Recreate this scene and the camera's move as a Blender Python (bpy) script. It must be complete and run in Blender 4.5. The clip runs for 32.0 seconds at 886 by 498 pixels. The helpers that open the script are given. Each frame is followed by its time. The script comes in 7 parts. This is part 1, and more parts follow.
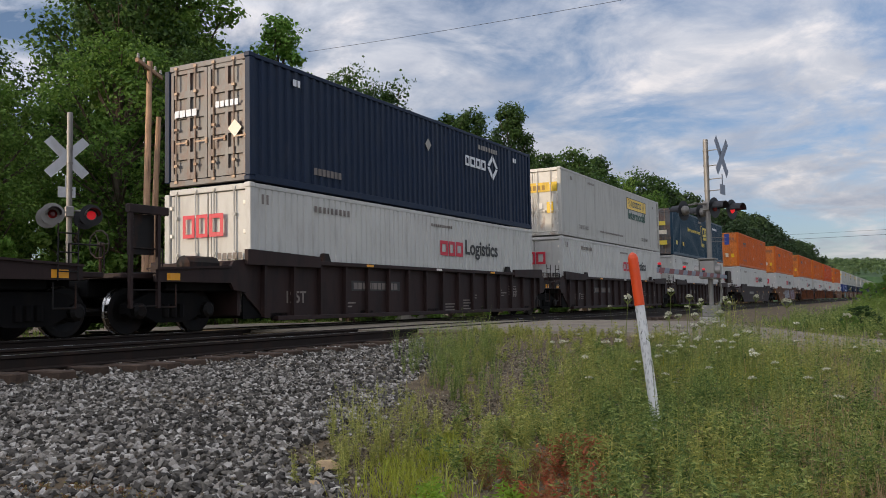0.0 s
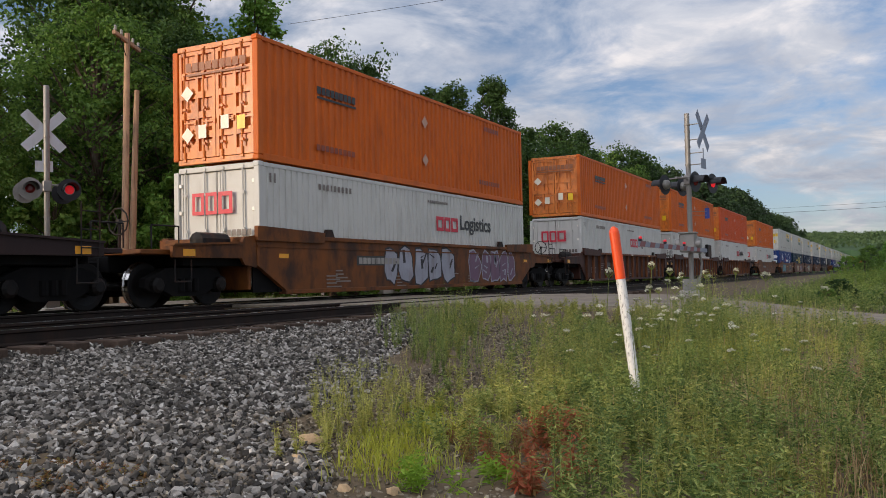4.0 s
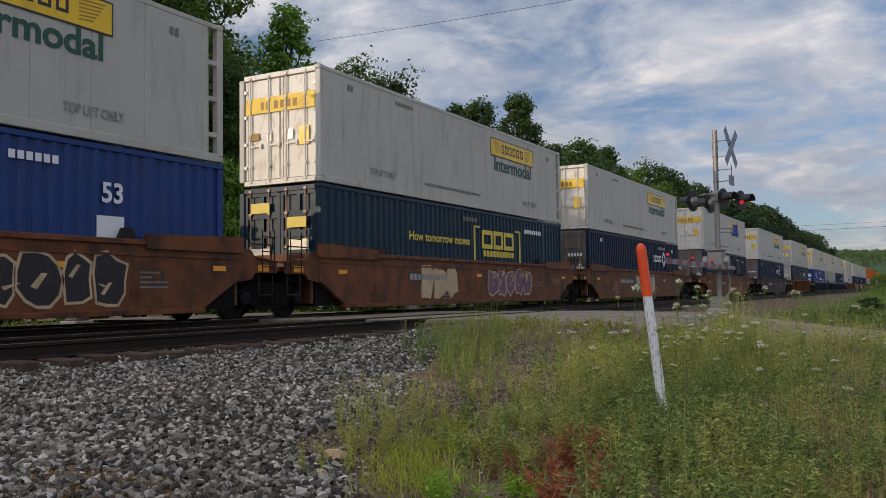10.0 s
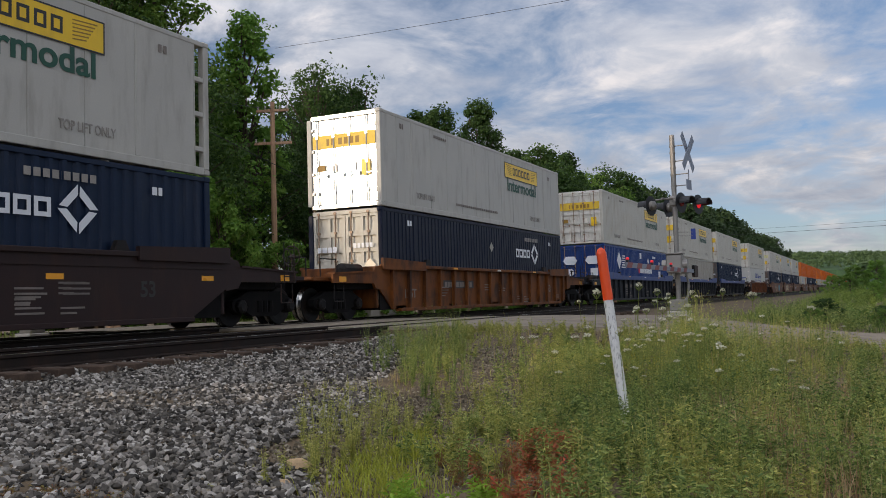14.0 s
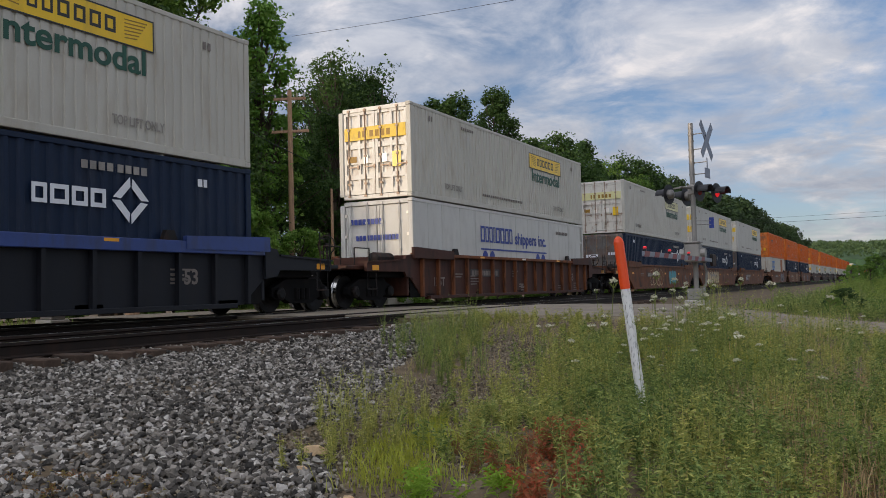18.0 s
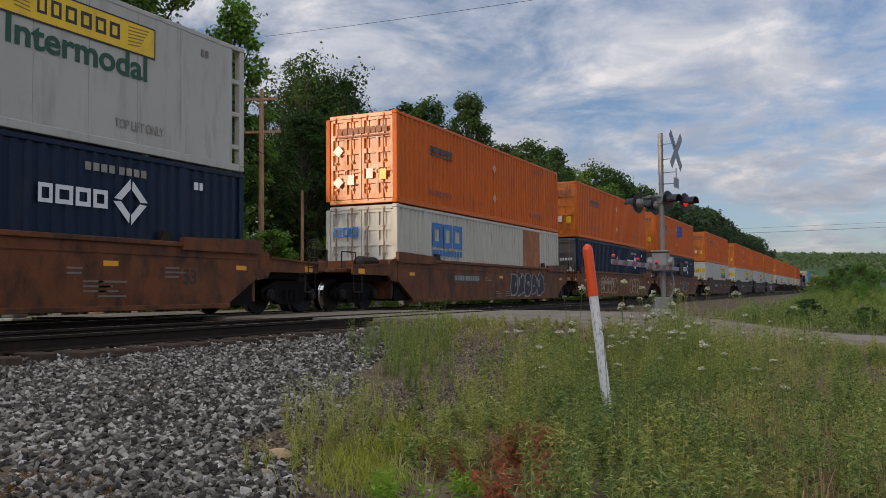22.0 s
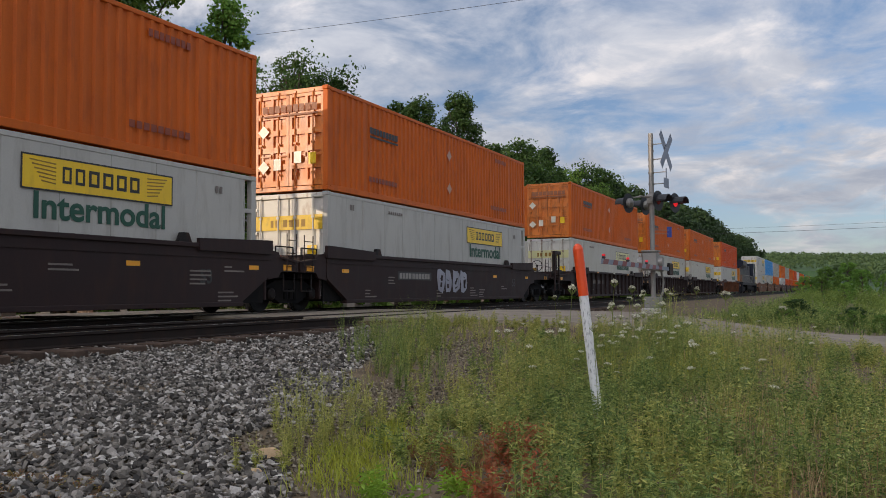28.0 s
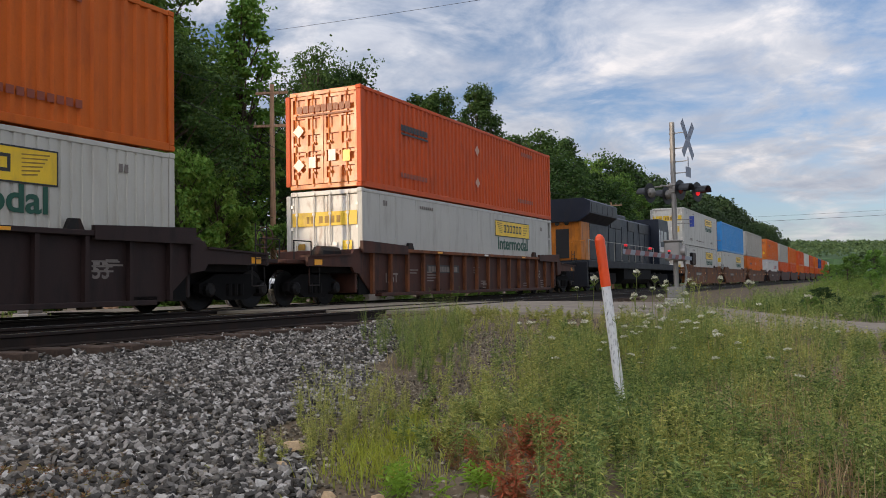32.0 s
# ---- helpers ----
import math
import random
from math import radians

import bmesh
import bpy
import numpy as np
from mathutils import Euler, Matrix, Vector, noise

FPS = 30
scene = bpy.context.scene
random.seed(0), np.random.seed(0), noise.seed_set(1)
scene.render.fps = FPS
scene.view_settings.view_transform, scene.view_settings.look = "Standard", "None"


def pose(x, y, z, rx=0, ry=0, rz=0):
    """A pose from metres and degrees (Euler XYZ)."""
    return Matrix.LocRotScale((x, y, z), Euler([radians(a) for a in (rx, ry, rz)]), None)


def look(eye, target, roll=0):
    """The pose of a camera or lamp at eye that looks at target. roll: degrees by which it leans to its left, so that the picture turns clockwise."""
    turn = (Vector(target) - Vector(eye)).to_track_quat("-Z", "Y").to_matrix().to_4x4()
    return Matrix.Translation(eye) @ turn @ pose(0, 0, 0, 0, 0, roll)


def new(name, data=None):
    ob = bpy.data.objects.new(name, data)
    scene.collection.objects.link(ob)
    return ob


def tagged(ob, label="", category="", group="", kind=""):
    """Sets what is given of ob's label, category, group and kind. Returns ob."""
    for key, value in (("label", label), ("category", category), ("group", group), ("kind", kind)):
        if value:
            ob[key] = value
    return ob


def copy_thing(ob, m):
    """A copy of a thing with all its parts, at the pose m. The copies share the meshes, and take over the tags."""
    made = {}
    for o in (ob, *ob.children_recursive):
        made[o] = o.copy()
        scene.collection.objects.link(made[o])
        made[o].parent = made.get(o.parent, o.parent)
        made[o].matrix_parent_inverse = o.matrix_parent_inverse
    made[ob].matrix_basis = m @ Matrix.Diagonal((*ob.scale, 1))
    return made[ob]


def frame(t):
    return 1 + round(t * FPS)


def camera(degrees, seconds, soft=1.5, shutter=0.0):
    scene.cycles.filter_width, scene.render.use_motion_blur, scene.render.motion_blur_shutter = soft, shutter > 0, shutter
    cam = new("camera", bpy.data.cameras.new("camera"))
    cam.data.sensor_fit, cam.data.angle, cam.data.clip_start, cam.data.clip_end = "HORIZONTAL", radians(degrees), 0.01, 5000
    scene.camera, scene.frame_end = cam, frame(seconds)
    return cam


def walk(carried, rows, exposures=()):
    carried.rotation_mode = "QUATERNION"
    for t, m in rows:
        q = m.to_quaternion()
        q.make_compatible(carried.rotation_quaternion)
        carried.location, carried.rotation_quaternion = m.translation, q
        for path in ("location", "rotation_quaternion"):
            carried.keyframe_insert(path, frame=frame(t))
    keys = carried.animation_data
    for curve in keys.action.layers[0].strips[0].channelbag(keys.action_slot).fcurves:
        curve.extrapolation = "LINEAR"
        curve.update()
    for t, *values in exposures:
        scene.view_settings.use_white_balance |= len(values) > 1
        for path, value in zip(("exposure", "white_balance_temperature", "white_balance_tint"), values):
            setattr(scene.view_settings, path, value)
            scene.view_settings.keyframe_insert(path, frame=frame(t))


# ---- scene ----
cam = camera(54.16, 32.0, soft=0.9)
CAM_Z = 0.48  # metres above the rail heads; y runs along the track, x across it
walk(cam, [
    (0.0, pose(0, 0, CAM_Z, 93.63, 1.05, 28.20)),
    (0.5, pose(0, 0, CAM_Z, 93.59, 1.37, 28.37)),
    (1.0, pose(0, 0, CAM_Z, 93.40, 1.15, 28.48)),
    (1.5, pose(0, 0, CAM_Z, 93.29, 1.62, 28.38)),
    (2.0, pose(0, 0, CAM_Z, 93.11, 1.67, 27.96)),
    (2.5, pose(0, 0, CAM_Z, 92.74, 1.31, 28.18)),
    (3.0, pose(0, 0, CAM_Z, 92.08, 1.44, 28.23)),
    (3.5, pose(0, 0, CAM_Z, 91.97, 1.17, 28.01)),
    (4.0, pose(0, 0, CAM_Z, 91.91, 1.22, 27.02)),
    (4.5, pose(0, 0, CAM_Z, 91.84, 1.05, 26.67)),
    (6.5, pose(0, 0, CAM_Z, 91.95, 1.23, 27.40)),
    (7.0, pose(0, 0, CAM_Z, 92.11, 1.18, 27.66)),
    (7.5, pose(0, 0, CAM_Z, 92.22, 1.13, 27.87)),
    (8.0, pose(0, 0, CAM_Z, 92.40, 1.10, 28.10)),
    (8.5, pose(0, 0, CAM_Z, 92.51, 1.02, 28.18)),
    (9.0, pose(0, 0, CAM_Z, 92.61, 0.89, 28.42)),
    (9.5, pose(0, 0, CAM_Z, 92.81, 0.99, 28.75)),
    (10.0, pose(0, 0, CAM_Z, 92.99, 0.83, 28.70)),
    (10.5, pose(0, 0, CAM_Z, 93.11, 0.81, 29.00)),
    (11.0, pose(0, 0, CAM_Z, 93.19, 1.03, 28.91)),
    (11.5, pose(0, 0, CAM_Z, 93.16, 1.06, 28.08)),
    (12.0, pose(0, 0, CAM_Z, 93.12, 0.70, 26.66)),
    (12.5, pose(0, 0, CAM_Z, 93.11, 0.71, 25.67)),
    (13.0, pose(0, 0, CAM_Z, 93.25, 0.25, 25.81)),
    (13.5, pose(0, 0, CAM_Z, 93.29, 0.73, 25.86)),
    (14.0, pose(0, 0, CAM_Z, 93.36, 1.63, 26.22)),
    (14.5, pose(0, 0, CAM_Z, 93.36, 1.97, 26.54)),
    (16.5, pose(0, 0, CAM_Z, 93.30, 1.96, 27.18)),
    (17.0, pose(0, 0, CAM_Z, 93.09, 1.96, 27.32)),
    (17.5, pose(0, 0, CAM_Z, 92.80, 1.81, 27.42)),
    (18.0, pose(0, 0, CAM_Z, 92.62, 1.45, 27.31)),
    (18.5, pose(0, 0, CAM_Z, 92.48, 1.48, 26.97)),
    (19.0, pose(0, 0, CAM_Z, 92.45, 0.93, 26.58)),
    (19.5, pose(0, 0, CAM_Z, 92.57, 0.31, 25.62)),
    (20.0, pose(0, 0, CAM_Z, 92.67, 0.25, 25.81)),
    (20.5, pose(0, 0, CAM_Z, 92.73, 0.34, 26.03)),
    (21.0, pose(0, 0, CAM_Z, 92.88, 0.50, 26.20)),
    (21.5, pose(0, 0, CAM_Z, 92.83, 0.48, 26.19)),
    (22.0, pose(0, 0, CAM_Z, 92.88, 0.45, 25.28)),
    (22.5, pose(0, 0, CAM_Z, 92.95, 0.56, 25.32)),
    (23.0, pose(0, 0, CAM_Z, 93.01, 0.70, 25.50)),
    (23.5, pose(0, 0, CAM_Z, 93.08, 0.84, 25.76)),
    (24.0, pose(0, 0, CAM_Z, 93.13, 0.91, 25.92)),
    (24.5, pose(0, 0, CAM_Z, 93.16, 0.91, 26.12)),
    (25.0, pose(0, 0, CAM_Z, 93.21, 0.91, 26.14)),
    (25.5, pose(0, 0, CAM_Z, 93.30, 1.09, 26.29)),
    (27.5, pose(0, 0, CAM_Z, 93.30, 0.50, 26.01)),
    (28.0, pose(0, 0, CAM_Z, 92.83, 0.35, 24.65)),
    (28.5, pose(0, 0, CAM_Z, 92.29, 0.27, 24.56)),
    (29.0, pose(0, 0, CAM_Z, 91.99, 0.34, 24.85)),
    (29.5, pose(0, 0, CAM_Z, 92.05, 0.76, 25.06)),
    (30.0, pose(0, 0, CAM_Z, 92.13, 1.04, 25.26)),
    (30.5, pose(0, 0, CAM_Z, 92.10, 0.91, 25.42)),
    (31.0, pose(0, 0, CAM_Z, 92.23, 0.93, 25.59)),
    (31.5, pose(0, 0, CAM_Z, 92.29, 1.00, 25.91)),
    (32.0, pose(0, 0, CAM_Z, 92.35, 1.01, 26.08)),
], exposures=[(0, 0.17, 6850, 11), (2, 0.14, 6850, 11), (3, 0.22, 6850, 11), (4.5, 0.15, 6850, 11), (7, 0.02, 6850, 11), (9, -0.03, 6850, 11), (11, 0.00, 6850, 11), (14, 0.10, 6850, 11), (17, 0.13, 6850, 11), (20, 0.00, 6850, 11), (23, 0.04, 6850, 11), (28, 0.13, 6850, 11), (30, 0.29, 6850, 11), (32, 0.29, 6850, 11)])

# ---- light ----
SUN_DIR = Vector((-0.52, -0.84, 0.165)).normalized()
sun_el = math.asin(SUN_DIR.z)
sun_az = math.atan2(SUN_DIR.x, SUN_DIR.y)

world = bpy.data.worlds.new("sky")
scene.world = world
world.use_nodes = True
wn, wl = world.node_tree.nodes, world.node_tree.links
wn.clear()
w_out = wn.new("ShaderNodeOutputWorld")
w_bg = wn.new("ShaderNodeBackground")
w_sky = wn.new("ShaderNodeTexSky")
w_sky.sky_type = "NISHITA"
w_sky.sun_disc = False
w_sky.sun_elevation = radians(16)
w_sky.sun_rotation = sun_az
w_sky.air_density, w_sky.dust_density, w_sky.ozone_density = 1.0, 0.6, 1.6
w_geo = wn.new("ShaderNodeTexCoord")
w_sep = wn.new("ShaderNodeSeparateXYZ")
wl.new(w_geo.outputs["Generated"], w_sep.inputs[0])
# clouds on a high sheet: direction divided by its height
w_add = wn.new("ShaderNodeMath")
w_add.operation = "ADD"
w_add.inputs[1].default_value = 0.19
wl.new(w_sep.outputs["Z"], w_add.inputs[0])
w_div = wn.new("ShaderNodeVectorMath")
w_div.operation = "DIVIDE"
w_com = wn.new("ShaderNodeCombineXYZ")
for k in range(3):
    wl.new(w_add.outputs[0], w_com.inputs[k])
wl.new(w_geo.outputs["Generated"], w_div.inputs[0])
wl.new(w_com.outputs[0], w_div.inputs[1])
w_map = wn.new("ShaderNodeMapping")
w_map.inputs["Rotation"].default_value = (0, 0, radians(35))
w_map.inputs["Scale"].default_value = (0.95, 0.95, 0.5)
w_map.inputs["Location"].default_value = (3.1, 0.6, 0.0)
wl.new(w_div.outputs[0], w_map.inputs[0])
w_n1 = wn.new("ShaderNodeTexNoise")
w_n1.inputs["Scale"].default_value = 2.4
w_n1.inputs["Detail"].default_value = 11
w_n1.inputs["Roughness"].default_value = 0.60
w_n1.inputs["Distortion"].default_value = 0.35
wl.new(w_map.outputs[0], w_n1.inputs["Vector"])
w_ramp = wn.new("ShaderNodeValToRGB")
w_ramp.color_ramp.elements[0].position = 0.39
w_ramp.color_ramp.elements[1].position = 0.60
wl.new(w_n1.outputs["Fac"], w_ramp.inputs[0])
w_n2 = wn.new("ShaderNodeTexNoise")
w_n2.inputs["Scale"].default_value = 3.8
w_n2.inputs["Detail"].default_value = 10
w_n2.inputs["Roughness"].default_value = 0.58
w_n2.inputs["Distortion"].default_value = 0.5
wl.new(w_map.outputs[0], w_n2.inputs["Vector"])
w_cc = wn.new("ShaderNodeValToRGB")
w_cc.color_ramp.elements[0].position = 0.36
w_cc.color_ramp.elements[0].color = (4.0, 4.5, 5.6, 1)
w_cc.color_ramp.elements[1].position = 0.66
w_cc.color_ramp.elements[1].color = (7.6, 7.5, 7.9, 1)
w_mid = w_cc.color_ramp.elements.new(0.52)
w_mid.color = (5.2, 5.6, 6.5, 1)
wl.new(w_n2.outputs["Fac"], w_cc.inputs[0])
w_mix = wn.new("ShaderNodeMix")
w_mix.data_type = "RGBA"
wl.new(w_ramp.outputs[0], w_mix.inputs[0])
w_tint = wn.new("ShaderNodeVectorMath")
w_tint.operation = "MULTIPLY"
wl.new(w_sky.outputs[0], w_tint.inputs[0])
# bluer towards the horizon, where the haze is in shade
w_low = wn.new("ShaderNodeValToRGB")
w_low.color_ramp.elements[0].position, w_low.color_ramp.elements[1].position = 0.0, 0.30
w_low.color_ramp.elements[0].color = (0.60, 0.68, 0.98, 1)
w_low.color_ramp.elements[1].color = (0.90, 0.92, 1.06, 1)
wl.new(w_sep.outputs["Z"], w_low.inputs[0])
wl.new(w_low.outputs[0], w_tint.inputs[1])
wl.new(w_tint.outputs[0], w_mix.inputs[6])
# clouds towards the sun are brighter
w_dot = wn.new("ShaderNodeVectorMath")
w_dot.operation = "DOT_PRODUCT"
w_dot.inputs[1].default_value = SUN_DIR
wl.new(w_geo.outputs["Generated"], w_dot.inputs[0])
w_rng = wn.new("ShaderNodeMapRange")
w_rng.inputs["From Min"].default_value, w_rng.inputs["From Max"].default_value = -0.2, 1.0
w_rng.inputs["To Min"].default_value, w_rng.inputs["To Max"].default_value = 1.0, 3.2
wl.new(w_dot.outputs["Value"], w_rng.inputs[0])
w_sc = wn.new("ShaderNodeVectorMath")
w_sc.operation = "SCALE"
wl.new(w_cc.outputs[0], w_sc.inputs[0])
# and brighter overhead than near the horizon
w_high = wn.new("ShaderNodeMapRange")
w_high.inputs["From Min"].default_value, w_high.inputs["From Max"].default_value = 0.0, 0.6
w_high.inputs["To Min"].default_value, w_high.inputs["To Max"].default_value = 0.72, 1.45
wl.new(w_sep.outputs["Z"], w_high.inputs[0])
w_both = wn.new("ShaderNodeMath")
w_both.operation = "MULTIPLY"
wl.new(w_rng.outputs[0], w_both.inputs[0])
wl.new(w_high.outputs[0], w_both.inputs[1])
wl.new(w_both.outputs[0], w_sc.inputs["Scale"])
wl.new(w_sc.outputs[0], w_mix.inputs[7])
wl.new(w_mix.outputs[2], w_bg.inputs[0])
w_bg.inputs[1].default_value = 0.1
wl.new(w_bg.outputs[0], w_out.inputs[0])

sun = new("sun", bpy.data.lights.new("sun", "SUN"))
sun.data.energy, sun.data.angle, sun.data.color = 2.0, radians(0.6), (1.0, 0.83, 0.63)
sun.matrix_world = look(SUN_DIR * 200, (0, 0, 0))

# ---- materials ----
def lin(r, g, b):
    return tuple(((c / 255 + 0.055) / 1.055) ** 2.4 if c > 10 else c / 3294.6 for c in (r, g, b))


def mat(name, col, rough=0.6, metal=0.0, var=0.2, scale=2.0, dirt=None, dirt_amt=0.5, dirt_scale=(1.2, 1.2, 0.35), bump=0.15, bscale=40.0, spec=0.5, dirt_from=0.5):
    """A painted or natural surface: colour with broad and fine variation, dirt in streaks, fine relief."""
    m = bpy.data.materials.new(name)
    m.use_nodes = True
    n, l = m.node_tree.nodes, m.node_tree.links
    bsdf = n["Principled BSDF"]
    co = n.new("ShaderNodeTexCoord")
    info = n.new("ShaderNodeObjectInfo")
    off = n.new("ShaderNodeVectorMath")
    off.operation = "MULTIPLY_ADD"
    off.inputs[1].default_value = (37.0, 53.0, 29.0)
    l.new(info.outputs["Random"], off.inputs[0])
    l.new(co.outputs["Object"], off.inputs[2])
    big = n.new("ShaderNodeTexNoise")
    big.inputs["Scale"].default_value = scale
    big.inputs["Detail"].default_value = 6
    l.new(off.outputs[0], big.inputs["Vector"])
    fine = n.new("ShaderNodeTexNoise")
    fine.inputs["Scale"].default_value = bscale
    fine.inputs["Detail"].default_value = 4
    l.new(off.outputs[0], fine.inputs["Vector"])
    summed = n.new("ShaderNodeMath")
    summed.operation = "MULTIPLY_ADD"
    summed.inputs[1].default_value = 0.5
    l.new(fine.outputs["Fac"], summed.inputs[0])
    l.new(big.outputs["Fac"], summed.inputs[2])
    ramp = n.new("ShaderNodeValToRGB")
    ramp.color_ramp.elements[0].position, ramp.color_ramp.elements[1].position = 0.45, 1.05
    ramp.color_ramp.elements[0].color = (*[c * (1 - var) for c in col], 1)
    ramp.color_ramp.elements[1].color = (*[min(1, c * (1 + var)) for c in col], 1)
    l.new(summed.outputs[0], ramp.inputs[0])
    top = ramp.outputs[0]
    if dirt:
        mp = n.new("ShaderNodeMapping")
        mp.inputs["Scale"].default_value = dirt_scale
        l.new(off.outputs[0], mp.inputs[0])
        dn = n.new("ShaderNodeTexNoise")
        dn.inputs["Scale"].default_value = 2.3
        dn.inputs["Detail"].default_value = 9
        dn.inputs["Roughness"].default_value = 0.62
        l.new(mp.outputs[0], dn.inputs["Vector"])
        dr = n.new("ShaderNodeValToRGB")
        dr.color_ramp.elements[0].position, dr.color_ramp.elements[1].position = dirt_from, dirt_from + 0.2
        dr.color_ramp.elements[1].color = (dirt_amt,) * 3 + (1,)
        l.new(dn.outputs["Fac"], dr.inputs[0])
        mx = n.new("ShaderNodeMix")
        mx.data_type = "RGBA"
        l.new(dr.outputs[0], mx.inputs[0])
        l.new(top, mx.inputs[6])
        mx.inputs[7].default_value = (*dirt, 1)
        top = mx.outputs[2]
    l.new(top, bsdf.inputs["Base Color"])
    rr = n.new("ShaderNodeMapRange")
    rr.inputs["To Min"].default_value, rr.inputs["To Max"].default_value = max(0.05, rough - 0.12), min(1, rough + 0.12)
    l.new(big.outputs["Fac"], rr.inputs[0])
    l.new(rr.outputs[0], bsdf.inputs["Roughness"])
    bsdf.inputs["Metallic"].default_value = metal
    bsdf.inputs["Specular IOR Level"].default_value = spec
    if bump:
        bp = n.new("ShaderNodeBump")
        bp.inputs["Strength"].default_value = bump
        bp.inputs["Distance"].default_value = 0.01
        l.new(summed.outputs[0], bp.inputs["Height"])
        l.new(bp.outputs[0], bsdf.inputs["Normal"])
    return m


def leafy(name, cols, trans=0.35):
    """Leaves: colour per leaf, light coming through."""
    m = bpy.data.materials.new(name)
    m.use_nodes = True
    n, l = m.node_tree.nodes, m.node_tree.links
    bsdf = n["Principled BSDF"]
    g = n.new("ShaderNodeNewGeometry")
    info = n.new("ShaderNodeObjectInfo")
    add = n.new("ShaderNodeMath")
    add.operation = "MULTIPLY_ADD"
    add.inputs[1].default_value = 0.3
    l.new(info.outputs["Random"], add.inputs[0])
    sc = n.new("ShaderNodeMath")
    sc.operation = "MULTIPLY"
    sc.inputs[1].default_value = 0.7
    l.new(g.outputs["Random Per Island"], sc.inputs[0])
    l.new(sc.outputs[0], add.inputs[2])
    ramp = n.new("ShaderNodeValToRGB")
    while len(ramp.color_ramp.elements) < len(cols):
        ramp.color_ramp.elements.new(0.5)
    for k, c in enumerate(cols):
        ramp.color_ramp.elements[k].position = k / max(1, len(cols) - 1)
        ramp.color_ramp.elements[k].color = (*c, 1)
    l.new(add.outputs[0], ramp.inputs[0])
    l.new(ramp.outputs[0], bsdf.inputs["Base Color"])
    bsdf.inputs["Roughness"].default_value = 0.6
    bsdf.inputs["Specular IOR Level"].default_value = 0.25
    tr = n.new("ShaderNodeBsdfTranslucent")
    l.new(ramp.outputs[0], tr.inputs[0])
    mx = n.new("ShaderNodeMixShader")
    mx.inputs[0].default_value = trans
    l.new(bsdf.outputs[0], mx.inputs[1])
    l.new(tr.outputs[0], mx.inputs[2])
    l.new(mx.outputs[0], n["Material Output"].inputs[0])
    return m


def glow(name, col, power):
    m = bpy.data.materials.new(name)
    m.use_nodes = True
    b = m.node_tree.nodes["Principled BSDF"]
    b.inputs["Base Color"].default_value = (*col, 1)
    b.inputs["Emission Color"].default_value = (*col, 1)
    b.inputs["Emission Strength"].default_value = power
    return m


RUST = lin(96, 54, 32)
GRIME = lin(62, 50, 44)
M = {}
M["orange"] = mat("orange_paint", lin(202, 97, 28), 0.52, dirt=lin(134, 62, 32), dirt_amt=0.35, var=0.12, scale=0.8, bump=0.05, spec=0.22, dirt_from=0.5)
M["orange_red"] = mat("red_orange_paint", lin(198, 82, 36), 0.52, dirt=lin(130, 58, 34), dirt_amt=0.3, var=0.1, scale=0.8, bump=0.05, spec=0.22)
M["white"] = mat("white_paint", lin(198, 196, 189), 0.42, dirt=lin(150, 144, 136), dirt_amt=0.35, var=0.06, scale=0.7, bump=0.04, spec=0.22)
M["cream"] = mat("cream_white_paint", lin(190, 186, 174), 0.42, dirt=lin(150, 130, 104), dirt_amt=0.35, var=0.07, scale=0.7, bump=0.04, spec=0.22)
M["white_worn"] = mat("worn_white_paint", lin(212, 207, 196), 0.42, dirt=lin(140, 96, 58), dirt_amt=0.75, dirt_scale=(1.9, 1.9, 0.7), var=0.08, bump=0.06, spec=0.35, dirt_from=0.54)
M["panel_white"] = mat("dull_white_panels", lin(184, 181, 172), 0.45, dirt=lin(146, 138, 126), dirt_amt=0.45, dirt_scale=(1.5, 1.5, 0.3), var=0.08, scale=0.7, bump=0.04, spec=0.22)
M["silver"] = mat("bare_white_doors", lin(190, 190, 188), 0.22, metal=0.35, dirt=lin(170, 160, 150), dirt_amt=0.3, var=0.04, bump=0.03)
# the side's orange made lighter and yellower for sun on the doors; dirt over it
M["orange_door"] = mat("sunlit_orange_door_paint", lin(218, 124, 50), 0.36, dirt=lin(136, 70, 38), dirt_amt=0.6, dirt_scale=(1.5, 1.5, 0.7), var=0.12, bump=0.06, spec=0.4, dirt_from=0.46)
M["navy"] = mat("navy_paint", lin(18, 35, 58), 0.5, dirt=lin(52, 56, 66), dirt_amt=0.35, var=0.15, scale=0.8, bump=0.05, spec=0.22)
M["navy_dark"] = mat("black_navy_paint", lin(16, 24, 44), 0.5, dirt=lin(48, 50, 54), dirt_amt=0.3, var=0.12, bump=0.05, spec=0.22)
M["teal"] = mat("teal_blue_paint", lin(23, 56, 74), 0.42, dirt=lin(60, 70, 76), dirt_amt=0.35, var=0.12, bump=0.05, spec=0.22)
M["green"] = mat("dark_green_paint", lin(20, 46, 62), 0.42, dirt=lin(60, 70, 70), dirt_amt=0.35, var=0.12, bump=0.05, spec=0.22)
M["blue"] = mat("blue_paint", lin(34, 62, 118), 0.42, dirt=lin(56, 62, 92), dirt_amt=0.45, var=0.14, bump=0.05, spec=0.22)
M["sky_blue"] = mat("light_blue_paint", lin(60, 140, 200), 0.42, dirt=lin(90, 110, 130), dirt_amt=0.3, var=0.1, bump=0.05, spec=0.22)
M["grey"] = mat("grey_paint", lin(164, 159, 148), 0.45, dirt=lin(120, 116, 108), dirt_amt=0.5, var=0.1, bump=0.05, spec=0.22)
